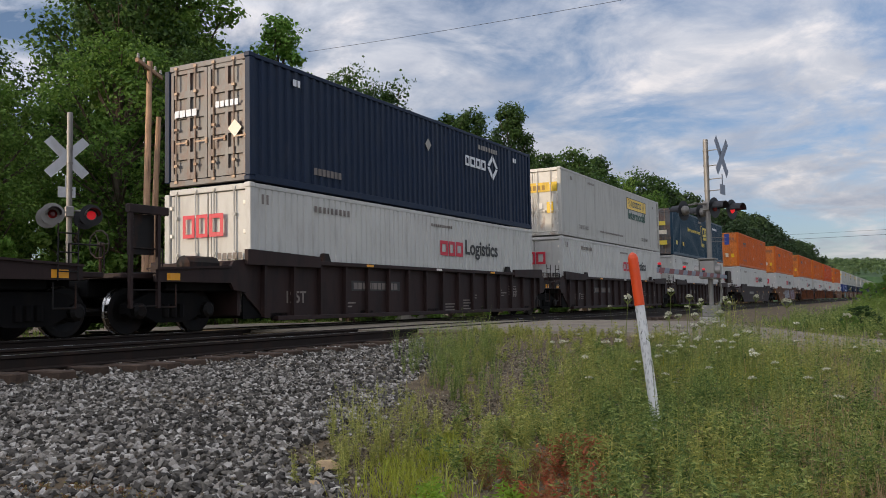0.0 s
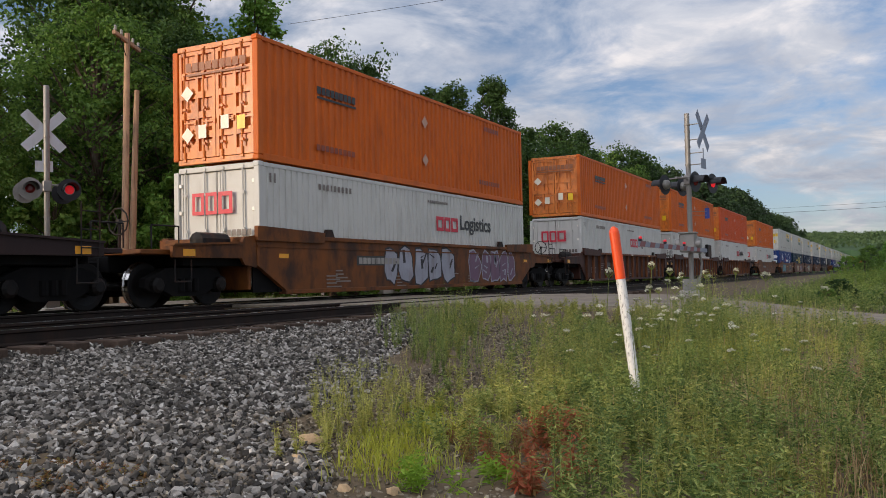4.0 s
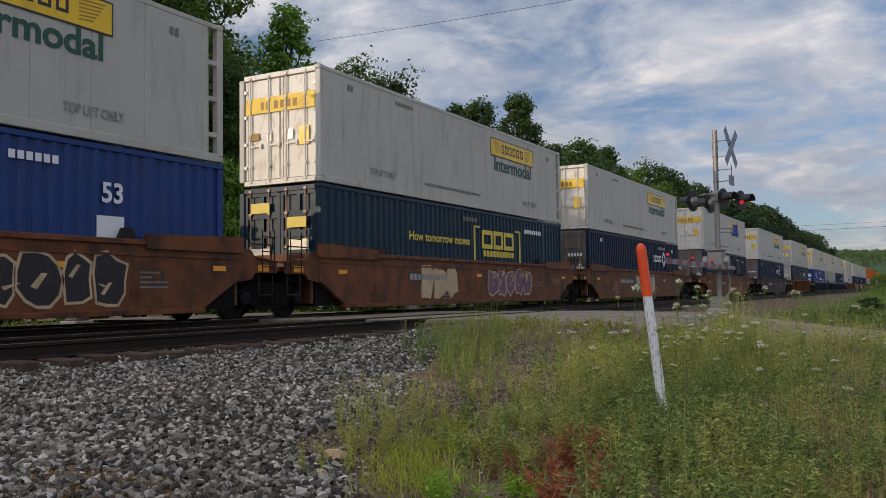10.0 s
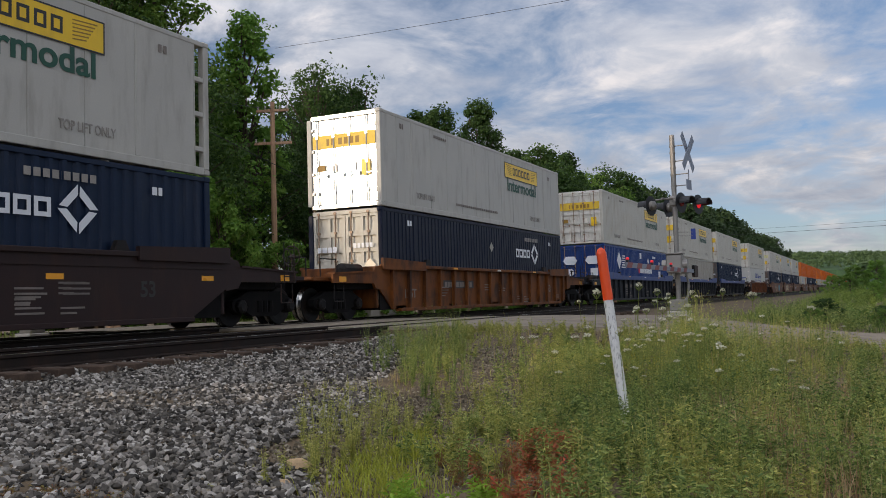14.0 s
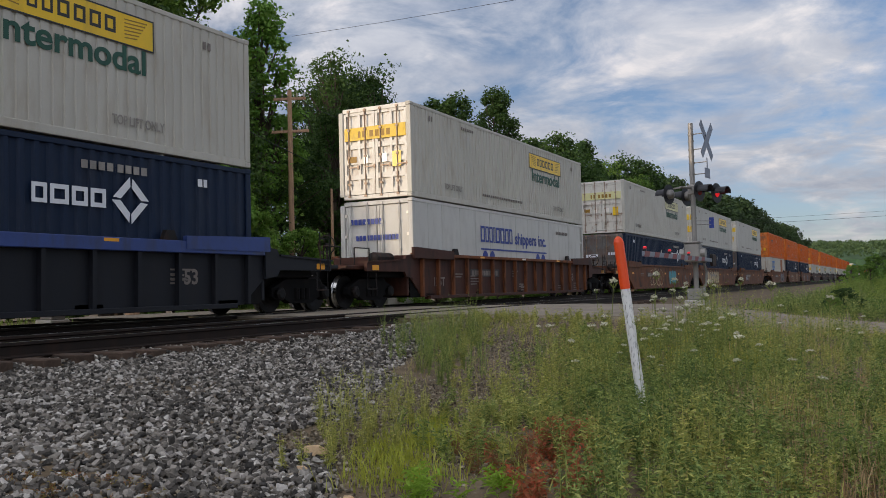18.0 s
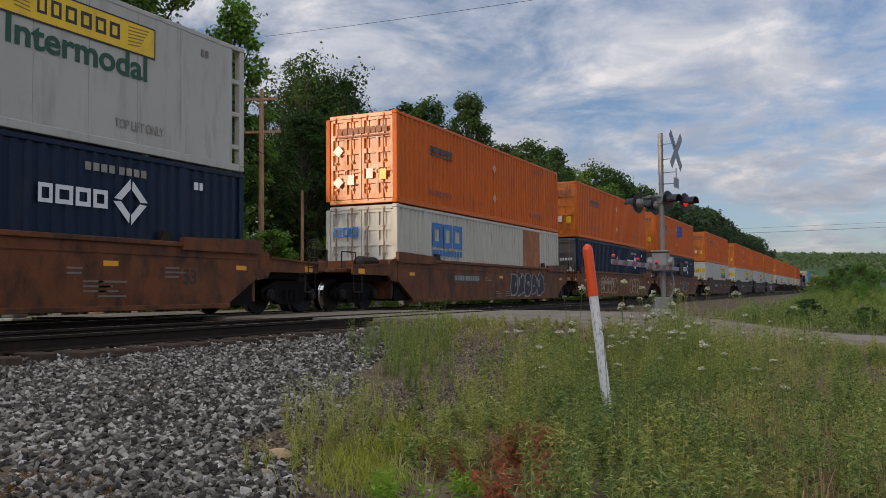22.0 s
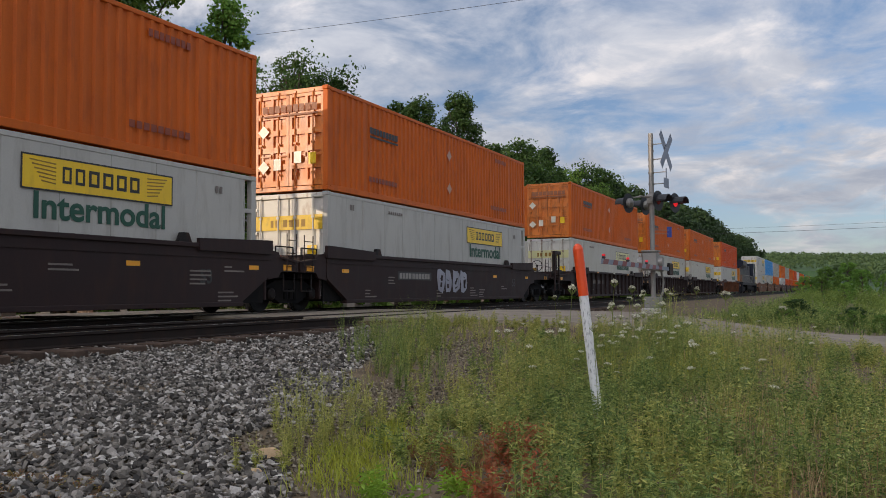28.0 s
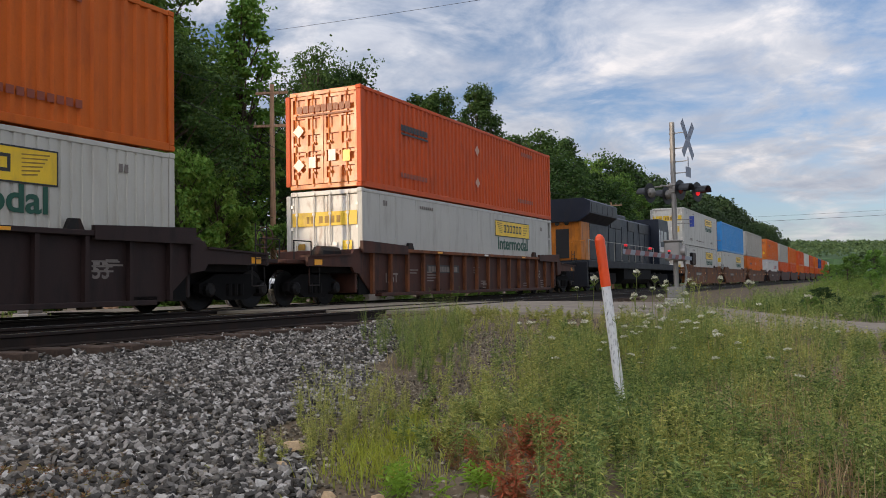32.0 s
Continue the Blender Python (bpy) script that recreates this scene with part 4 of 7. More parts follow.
def blocks(name, widths, h, gap, x, y, z, facing, material, r):
    """A trade mark in plain hollow blocks, each a part."""
    a = y
    for w in widths:
        g = Geo()
        t = min(w, h) * 0.24
        for u0, u1, w0, w1 in ((0, t, 0, h), (w - t, w, 0, h), (t, w - t, 0, t), (t, w - t, h - t, h)):
            if facing == "x":
                g.box(x, x + 0.003, a + u0, a + u1, z + w0, z + w1)
            else:
                g.box(a + u0, a + u1, x - 0.003, x, z + w0, z + w1)
        part(name, g, material, r, "plain block of a trade mark")
        a += w + gap


TEMPLATES = {}


def make_kind(kind):
    if kind.startswith("far_"):
        col = kind[4:]
        return container("distant " + col.replace("_", " ") + " container on the train", M[col], M[col], "rib", far=True)
    k = {
        "schneider": lambda: container("orange corrugated steel container with dark marks", M["orange"], M["orange_door"], "rib", marks=marks_schneider),
        "schneider_red": lambda: container("red-orange corrugated steel container with dark marks", M["orange_red"], M["orange_door"], "rib", marks=marks_schneider),
        "xpo": lambda: container("white finely ribbed container with red door marks", M["white"], M["white"], "fine", "flat", marks=marks_xpo),
        "umax": lambda: container("navy blue corrugated container with white marks", M["navy"], M["grey_door"], "rib", marks=marks_umax),
        "umax_black": lambda: container("blue-black container with pale doors and white marks", M["navy_dark"], M["cream"], "fine", marks=marks_umax),
        "hunt": lambda: container("off-white corrugated container with a yellow sign panel", M["cream"], M["white_worn"], "fine", "pressed", marks=marks_hunt()),
        "hunt_faded": lambda: container("off-white corrugated container with a faded sign panel", M["cream"], M["white_worn"], "fine", "pressed", marks=marks_hunt(True)),
        "hunt_panel": lambda: container("smooth white panelled container with an open frame end", M["panel_white"], M["white_worn"], "panel", "flat", open_end=True, marks=marks_hunt()),
        "hunt_low": lambda: container("white panelled container with a low yellow sign panel", M["panel_white"], M["white_worn"], "panel", "flat", open_end=True, marks=marks_hunt()),
        "hunt_blue": lambda: container("white panelled container with a blue notice", M["panel_white"], M["white_worn"], "panel", "flat", marks=marks_hunt(blue=True)),
        "hunt_silver": lambda: container("white container with bright bare doors", M["panel_white"], M["silver"], "panel", "flat", marks=marks_hunt()),
        "csx_teal": lambda: container("teal blue corrugated container with gold marks", M["teal"], M["grey_door"], "rib", marks=marks_csx(M["ink_yellow"])),
        "csx_green": lambda: container("dark blue-green corrugated container with gold marks", M["green"], M["green"], "rib", marks=marks_csx(M["ink_yellow"])),
        "csx_white": lambda: container("white corrugated container with a rusted panel", M["cream"], M["cream"], "rib", marks=marks_csx_white),
        "pacer": lambda: container("bright blue corrugated container with white marks", M["blue"], M["blue"], "rib", marks=marks_pacer),
        "grey": lambda: container("weathered grey corrugated container", M["grey"], M["cream"], "rib"),
        "alliance": lambda: container("white panelled container with blue lettering", M["white"], M["white"], "panel", "flat", open_end=True, marks=marks_alliance),
        "sky": lambda: container("light blue corrugated container", M["sky_blue"], M["sky_blue"], "rib"),
    }
    return k[kind]()


def place_container(kind, y_near, z):
    x = TRAIN_X
    if kind not in TEMPLATES:
        ob = TEMPLATES[kind] = make_kind(kind)
    else:
        ob = copy_thing(TEMPLATES[kind], Matrix.Identity(4))
    ob.matrix_basis = Matrix.Translation((x, y_near + L2, z))
    ROLLING.append((ob, y_near + L2, x, z))
    return ob


# ---- well cars ----
def bogie(root, y):
    """A two-axle truck under the car at y: side frames, springs, bolster and wheelsets."""
    truck = part("truck", Geo().box(-0.95, 0.95, y - 0.22, y + 0.22, 0.42, 0.78, 0.03), M["under"], root, "black steel truck")
    for s in (-1, 1):
        x = s * 1.0
        o = [(y - 1.15, 0.40), (y - 0.95, 0.28), (y - 0.72, 0.36), (y - 0.42, 0.22), (y + 0.42, 0.22), (y + 0.72, 0.36), (y + 0.95, 0.28), (y + 1.15, 0.40), (y + 1.15, 0.58), (y + 0.6, 0.80), (y - 0.6, 0.80), (y - 1.15, 0.58)]
        part("side_frame", Geo().prism(o, 0, x - 0.09, x + 0.09), M["under"], truck)
        if s < 0:
            continue
        g = Geo()
        for k in (-0.2, 0, 0.2):
            g.turned([(0.085, 0), (0.085, 0.26)], (x + s * 0.08, y + k, 0.32), n=8)
        part("spring_nest", g, M["under"], truck)
        for a in (-0.9, 0.9):
            part("axle_box", Geo().turned([(0.14, -0.06), (0.16, 0.0), (0.16, 0.16), (0.1, 0.2)], (x + (0.02 if s > 0 else -0.12), y + a, 0.45), axis=0, n=10), M["wheel"], truck)
    for a in (-0.9, 0.9):
        g = Geo().tube((-0.85, y + a, 0.45), (0.85, y + a, 0.45), 0.085, n=8)
        for s in (-1, 1):
            prof = [(0.12, 0), (0.2, 0.03), (0.34, 0.0), (0.43, 0.0), (0.45, 0.01), (0.45, 0.11), (0.475, 0.125), (0.475, 0.15), (0.40, 0.15), (0.3, 0.10), (0.2, 0.13)]
            if s > 0:
                prof = [(r, 0.82 - h) for r, h in prof]
            else:
                prof = [(r, -0.82 + h) for r, h in prof]
            g.turned(prof, (0, y + a, 0.45), axis=0, n=22)
        ws = part("wheelset", g, M["wheel"], truck)
        ws.data.materials.append(M["tread"])
        for p in ws.data.polygons:
            if all(math.hypot(ws.data.vertices[k].co.y - y - a, ws.data.vertices[k].co.z - 0.45) > 0.448 for k in p.vertices):
                p.material_index = 1
    return truck


def ladder(root, x, y, z0, z1, material, s=1):
    g = Geo()
    for d in (-0.2, 0.2):
        g.tube((x, y + d, z0), (x, y + d, z1), 0.014, n=5)
    n = max(2, round((z1 - z0) / 0.28))
    for i in range(n):
        z = z0 + (z1 - z0) * (i + 0.5) / n
        g.tube((x, y - 0.2, z), (x, y + 0.2, z), 0.013, n=5)
    return part("ladder", g, material, root)


def well_car(label, paint, ribbed, lead_end, tail_end, chord=None, far=False, seed=0):
    """One well unit, origin at rail height in its middle. lead_end (towards -y) and tail_end: 'couple' for a coupled end with a truck of its own,
    'share' for the end that carries the shared truck, 'ride' for the end that rests on its neighbour's."""
    rnd = random.Random(seed)
    root = thing("well_car", label, "rail car", "well cars of the train")
    X = 1.46
    wl2 = 8.38
    top, low = 1.56, 0.24
    ch = chord or paint
    for s in (1, -1):
        if ribbed:
            o = [(-wl2, low + 0.55), (-wl2 + 0.7, low), (wl2 - 0.7, low), (wl2, low + 0.55), (wl2, top - 0.1), (-wl2, top - 0.1)]
            g = Geo().prism(o, 0, min(s * (X - 0.14), s * (X - 0.10)), max(s * (X - 0.14), s * (X - 0.10)))
        else:
            o = [(-wl2, low + 0.62), (-wl2 + 1.1, low), (wl2 - 1.1, low), (wl2, low + 0.62), (wl2, top - 0.05), (-wl2, top - 0.05)]
            g = Geo().prism(o, 0, min(s * (X - 0.12), s * X), max(s * (X - 0.12), s * X))
            # the shoulder where the plate steps in below the top chord
            g.prism([(-wl2, top - 0.30), (wl2, top - 0.30), (wl2, top - 0.26), (-wl2, top - 0.26)], 0, min(s * X, s * (X + 0.02)), max(s * X, s * (X + 0.02)))
        side = part("side_sill", g, paint, root)
        if ribbed:
            n = 15
            for i in range(n + 1):
                y = -wl2 + 0.6 + i * (2 * wl2 - 1.2) / n
                if s > 0:
                    part("rib", Geo().prism([(X - 0.10, low + 0.02), (X + 0.0, low + 0.02), (X + 0.02, top - 0.1), (X - 0.10, top - 0.1)], 1, y - 0.045, y + 0.045), ch if ch == M["rust_lit_edge"] else paint, side)
        part("top_chord", Geo().box(min(s * (X - 0.17), s * (X + 0.05)), max(s * (X - 0.17), s * (X + 0.05)), -wl2 + 0.1, wl2 - 0.1, top - (0.24 if ch == M["car_blue"] else 0.1), top, 0.012), ch, root)
        if s > 0:
            part("bottom_chord", Geo().box(min(s * (X - 0.2), s * (X + 0.02)), max(s * (X - 0.2), s * (X + 0.02)), -wl2 + 1.0, wl2 - 1.0, low - 0.06, low + 0.04, 0.01), paint, root)
        for e in ((-1, 1) if s > 0 else ()):
            y0, y1 = sorted((e * (wl2 + 0.05), e * (wl2 - 2.55)))
            part("end_plate", Geo().prism([(y0, top - 0.16), (y1, top - 0.16), (y1, top + 0.10), (y0 + (0.0 if e > 0 else 0.2), top + 0.17), (y0, top + 0.17)] if e < 0 else [(y0, top - 0.16), (y1, top - 0.16), (y1, top + 0.17), (y1 - 0.2, top + 0.17), (y0, top + 0.10)], 0, min(s * (X - 0.03), s * (X + 0.07)), max(s * (X - 0.03), s * (X + 0.07))), ch if ch == M["car_blue"] else paint, root)
            part("guide_horn", Geo().prism([(e * (wl2 - 2.7), top), (e * (wl2 - 3.1), top), (e * (wl2 - 3.0), top + 0.2), (e * (wl2 - 2.8), top + 0.2)], 0, min(s * (X - 0.12), s * (X - 0.02)), max(s * (X - 0.12), s * (X - 0.02))), M["dark_steel"], root)
    for e in (-1, 1):
        y0, y1 = sorted((e * 7.1, e * (wl2 - 0.03)))
        part("well_end_plate", Geo().box(X - 0.19, X - 0.15, y0, y1, low, 1.1), M["under"], root)
    # well floor beams
    g = Geo()
    for i in range(5):
        y = -7.2 + i * 3.6
        g.box(-X + 0.1, X - 0.1, y - 0.3, y + 0.3, low, BED - 0.01)
    part("floor_beam", g, M["under"], root)
    if far:
        for e, kind in ((-1, lead_end), (1, tail_end)):
            y0, y1 = sorted((e * (wl2 - 0.05), e * (11.7 if kind == "couple" else 9.7)))
            part("end_deck", Geo().box(-1.4, 1.4, y0, y1, 0.86, 1.16, 0.015), paint, root)
            if kind != "ride":
                part("truck", Geo().box(-1.1, 1.1, e * 9.9 - 1.3, e * 9.9 + 1.3, 0.05, 0.8, 0.1), M["under"], root)
        return root
    # reflectors and stencils along the side
    for i in range(9):
        y = -7.6 + i * 1.9
        if ribbed and i % 2:
            continue
        if ribbed:
            part("reflector", Geo().box(X + 0.05, X + 0.054, y, y + 0.34, top - 0.08, top - 0.02), M["reflector"] if i % 4 else M["tape"], root)
        elif i % 2 == 0:
            part("reflector", Geo().box(X, X + 0.004, y, y + 0.36, 1.02, 1.12), M["reflector"], root)
    xm = X - 0.098 if ribbed else X + 0.003
    part("number_plate", Geo().box(xm, xm + 0.002, -4.3, -1.9, 0.86, 1.12), M["ink_black"], root)
    part("painted_number", mark_blocks([0.17] * 4 + [0.05] + [0.17] * 6, 0.17, 0.04, xm + 0.003, -4.2, 0.90, "x"), M["ink_pale"] if not ribbed else M["ink_dim"], root)
    g = Geo()
    for k in range(7):
        y = rnd.uniform(-6.5, 6.8)
        z = rnd.uniform(0.45, 1.05)
        for j in range(rnd.randint(2, 4)):
            w = rnd.uniform(0.25, 0.7)
            g.box(xm, xm + 0.003, y, y + w, z - j * 0.09, z - j * 0.09 + 0.035)
    part("painted_stencil", g, M["ink_dim"], root)
    lettering("53", 0.42, M["ink_dim"] if ribbed else M["ink_black"], root, (xm, 5.9, 0.62, "x"), "length_number")
    lettering("125T", 0.38, M["ink_dim"], root, (xm, -7.0, 0.5, "x"), "load_stencil") if ribbed else None
    # end platforms
    for e, kind in ((-1, lead_end), (1, tail_end)):
        reach = 11.55 if kind == "couple" else 9.6
        ext = 2.55 if kind == "couple" else 1.22
        y0, y1 = sorted((e * (wl2 - 0.05), e * reach))
        part("end_deck", Geo().box(-1.25, 1.25, y0, y1, 1.06, 1.16, 0.015), paint, root)
        part("end_beam", Geo().box(-0.35, 0.35, y0, y1, 0.72, 1.05, 0.02).box(-1.2, 1.2, min(e * (wl2 + 0.1), e * (wl2 + ext * 0.8)), max(e * (wl2 + 0.1), e * (wl2 + ext * 0.8)), 0.84, 1.05, 0.02), M["under"], root)
        ya, yb2 = e * (wl2 - 0.02), e * (wl2 + ext)
        part("end_sill", Geo().prism([(ya, 0.80), (ya + e * 0.42, 0.86), (ya + e * 0.52, 1.0), (yb2, 1.0), (yb2, 1.24), (ya + e * 0.52, 1.32), (ya + e * 0.42, 1.47), (ya, 1.52)], 0, 1.37, 1.445), paint, root)
        part("end_sill_flange", Geo().prism([(ya + e * 0.5, 1.32), (yb2, 1.23), (yb2, 1.27), (ya + e * 0.5, 1.36)], 0, 1.20, 1.49), paint, root)
        part("reflector", Geo().box(1.445, 1.449, e * (wl2 + ext - 0.45) - 0.17, e * (wl2 + ext - 0.45) + 0.17, 1.03, 1.17), M["reflector"], root)
        part("stirrup_step", Geo().path([(1.40, e * (wl2 + ext - 0.1), 0.96), (1.40, e * (wl2 + ext - 0.1), 0.52), (1.40, e * (wl2 + ext - 0.55), 0.52), (1.40, e * (wl2 + ext - 0.55), 0.96)], 0.017, 5), M["dark_steel"], root)
        yb = e * (wl2 + 0.02)
        part("bulkhead", Geo().box(-1.3, 1.3, min(yb, yb + e * 0.1), max(yb, yb + e * 0.1), 0.3, 1.5, 0.02), paint, root)
        g = Geo()
        xw = 1.38
        g.path([(xw, e * (reach - 0.12), 1.16), (xw, e * (reach - 0.12), 1.62), (xw, e * (reach - 0.85), 1.62), (xw, e * (reach - 0.85), 1.16)], 0.017, 5)
        part("grab_iron", g, M["dark_steel"], root)
        if kind != "couple" or e > 0:
            ladder(root, 1.48, e * (wl2 + ext - 0.32), 0.98, 1.95, M["dark_steel"])
        if kind == "couple":
            yc = e * 10.15
            bogie(root, yc)
            part("coupler", Geo().box(-0.12, 0.12, min(e * reach, e * (reach + 0.28)), max(e * reach, e * (reach + 0.28)), 0.7, 0.95, 0.03), M["under"], root)
            if e < 0 and paint == M["car_brown"]:
                for yy in (reach - 0.04, reach - 0.70):
                    part("frame_post", Geo().box(1.38, 1.46, e * yy - 0.035, e * yy + 0.035, 0.5, 2.36, 0.006), paint, root)
                part("frame_top", Geo().box(1.34, 1.47, e * reach - 0.02, e * (reach - 0.93), 2.26, 2.42, 0.01), paint, root)
                part("frame_plate", Geo().box(1.30, 1.34, e * (reach - 0.06), e * (reach - 0.68), 1.5, 2.26, 0.006), M["dark_steel"], root)
                for zz in (0.54, 0.84, 1.16):
                    part("rung", Geo().tube((1.42, e * (reach - 0.04), zz), (1.42, e * (reach - 0.70), zz), 0.014, n=5), M["dark_steel"], root)
            if e > 0:
                part("brake_tank", Geo().turned([(0.05, -0.75), (0.22, -0.66), (0.22, 0.66), (0.05, 0.75)], (0.1, e * 9.3, 1.40), axis=0, n=12), M["dark_steel"], root)
                continue
            g = Geo().tube((0.5, e * (reach - 0.15), 1.16), (0.5, e * (reach - 0.15), 1.72), 0.03, n=6)
            g.tube((0.5, e * (reach - 0.2), 1.72), (0.5, e * (reach - 0.1), 1.72), 0.05, n=8)
            for k in range(10):
                a, b = 2 * math.pi * k / 10, 2 * math.pi * (k + 1) / 10
                g.tube((0.5 + 0.27 * math.cos(a), e * (reach - 0.12), 1.72 + 0.27 * math.sin(a)), (0.5 + 0.27 * math.cos(b), e * (reach - 0.12), 1.72 + 0.27 * math.sin(b)), 0.017, n=5)
            for k in range(3):
                a = 2 * math.pi * k / 3
                g.tube((0.5, e * (reach - 0.12), 1.72), (0.5 + 0.27 * math.cos(a), e * (reach - 0.12), 1.72 + 0.27 * math.sin(a)), 0.012, n=5)
            part("brake_wheel", g, M["dark_steel"], root)
            part("brake_tank", Geo().turned([(0.05, -0.5), (0.19, -0.44), (0.19, 0.44), (0.05, 0.5)], (0.85, e * 9.2, 1.38), axis=1, n=10), M["dark_steel"], root)
        elif kind == "share":
            bogie(root, e * 9.76)
    return root


def spray(root, letters, y, z, h, materials, seed, x=1.464):
    """Spray-painted shapes on the side plate: rows of crooked blobs with an outline, not letters."""
    rnd = random.Random(seed)
    a = y
    for i in range(letters):
        w = h * rnd.uniform(0.62, 0.95)
        def blob(grow):
            n = 11
            pts = []
            for k in range(n):
                t = 2 * math.pi * k / n
                c, s = math.cos(t), math.sin(t)
                q = 1.0 / max(abs(c), abs(s)) ** 0.75
                pts.append((a + w / 2 + (w / 2 + grow) * c * q * jag[k], z + h / 2 + (h / 2 + grow) * s * q * jag[k]))
            return pts
        jag = [rnd.uniform(0.72, 1.04) for _ in range(11)]
        part("spray_outline", Geo().prism(blob(0.05), 0, x, x + 0.002), materials[1], root)
        part("spray_shape", Geo().prism(blob(-0.01), 0, x + 0.002, x + 0.0035), materials[0], root)
        g = Geo()
        for k in range(rnd.randint(1, 3)):
            p = a + w * rnd.uniform(0.25, 0.7)
            q = z + h * rnd.uniform(0.2, 0.75)
            d = rnd.uniform(0.04, 0.08)
            ang = rnd.choice((0.3, 1.3, 1.7, 2.8, 0.9))
            L = h * rnd.uniform(0.15, 0.36)
            c, s = math.cos(ang), math.sin(ang)
            g.prism([(p - d * s, q + d * c * 0.4), (p + d * s, q - d * c * 0.4), (p + L * c + d * s, q + L * s), (p + L * c - d * s, q + L * s)], 0, x + 0.0035, x + 0.0045)
        part("spray_line", g, materials[1], root)
        a += w * 0.98


# consist: near end of each stack at the start, top, bottom, car paint, ribbed, lead end, tail end
CONSIST = [
    # first two cars stay out of view, added to keep the foreground in shade
    (-47.87, "schneider", "xpo", "car_brown", 1, "couple", "share"),
    (-28.35, "umax", "xpo", "car_brown", 1, "ride", "share"),
    (-8.83, "umax", "xpo", "car_brown", 1, "ride", "couple"),
    (14.67, "umax", "xpo", "car_brown", 1, "couple", "share"),
    (34.16, "hunt_panel", "xpo", "car_brown", 1, "ride", "share"),
    (53.67, "csx_teal", "xpo", "car_brown", 1, "ride", "couple"),
    (77.22, "schneider", "xpo", "car_maroon", 0, "couple", "couple"),
    (100.77, "schneider", "xpo", "car_yellow", 0, "couple", "couple"),
    (124.27, "schneider", "xpo", "car_red", 1, "couple", "share"),
    (143.78, "schneider", "xpo", "car_red", 1, "ride", "share"),
    (163.30, "schneider_red", "xpo", "car_red", 1, "ride", "couple"),
    (186.86, "schneider", "xpo", "car_yellow", 0, "couple", "couple"),
    (210.35, "hunt_panel", "pacer", "car_rust", 0, "couple", "share"),
    (229.87, "hunt_panel", "csx_green", "car_rust", 0, "ride", "share"),
    (249.42, "hunt_panel", "umax", "car_rust", 0, "ride", "couple"),
    (272.96, "hunt_panel", "umax", "car_yellow", 0, "couple", "couple"),
    (296.42, "hunt_panel", "umax", "car_maroon", 0, "couple", "couple"),
    (319.90, "hunt_silver", "umax_black", "car_yellow", 1, "couple", "couple"),
    (343.40, "hunt", "pacer", "car_black", 1, "couple", "share"),
    (362.92, "hunt", "grey", "car_black", 1, "ride", "share"),
    (382.43, "hunt", "umax", "car_black", 1, "ride", "couple"),
    (405.95, "hunt", "alliance", "car_red", 1, "couple", "couple"),
    (429.46, "hunt_faded", "umax", "car_rust", 0, "couple", "share"),
    (449.02, "hunt_low", "umax", "car_rust", 0, "ride", "share"),
    (468.52, "hunt_panel", "umax", "car_rust", 0, "ride", "couple"),
    (492.10, "schneider", "csx_white", "car_rust", 0, "couple", "share"),
    (511.60, "schneider", "umax", "car_rust", 0, "ride", "share"),
    (531.16, "schneider", "umax", "car_rust", 0, "ride", "couple"),
    (554.72, "schneider", "hunt_low", "car_red", 0, "couple", "couple"),
    (578.05, "schneider", "hunt_low", "car_maroon", 0, "couple", "share"),
    (597.30, "schneider", "hunt_low", "car_maroon", 0, "ride", "share"),
    (616.62, "schneider", "hunt_panel", "car_maroon", 0, "ride", "couple"),
    (640.13, "schneider", "hunt_faded", "car_brown", 1, "couple", "share"),
    (659.68, "schneider", "hunt", "car_brown", 1, "ride", "share"),
    (679.22, "schneider", "hunt", "car_brown", 1, "ride", "couple"),
    (702.66, "schneider_red", "hunt_low", "car_red", 1, "couple", "couple"),
    (750.40, "hunt_blue", "hunt_low", "car_yellow", 0, "couple", "share"),
    (769.90, "sky", "hunt_low", "car_yellow", 0, "ride", "share"),
    (789.40, "grey", "schneider", "car_yellow", 0, "ride", "couple"),
    (812.60, "schneider", "xpo", "car_red", 0, "couple", "share"),
    (832.10, "far_grey", "far_orange_red", "car_red", 0, "ride", "share"),
    (851.60, "far_orange", "far_orange_red", "car_red", 0, "ride", "couple"),
    (875.10, "far_orange_red", "far_orange", "car_red", 0, "couple", "share"),
    (894.60, "far_white", "far_orange_red", "car_red", 0, "ride", "share"),
    (914.10, "far_orange_red", "far_orange", "car_red", 0, "ride", "couple"),
    (937.60, "far_orange", "far_orange_red", "car_red", 0, "couple", "share"),
    (957.10, "far_blue", "far_orange", "car_red", 0, "ride", "share"),
    (976.60, "far_orange_red", "far_orange", "car_red", 0, "ride", "couple"),
    (1000.1, "far_orange", "far_orange_red", "car_red", 0, "couple", "share"),
    (1019.6, "far_white", "far_orange", "car_red", 0, "ride", "couple"),
]
CAR_WORDS = {"car_brown": "dark brown ribbed-side", "car_maroon": "dark maroon smooth-side", "car_yellow": "dirty yellow-orange", "car_red": "red-brown",
             "car_rust": "rust-streaked orange-brown smooth-side", "car_black": "black ribbed-side blue-topped"}
SPRAY = {}
CARS = {}
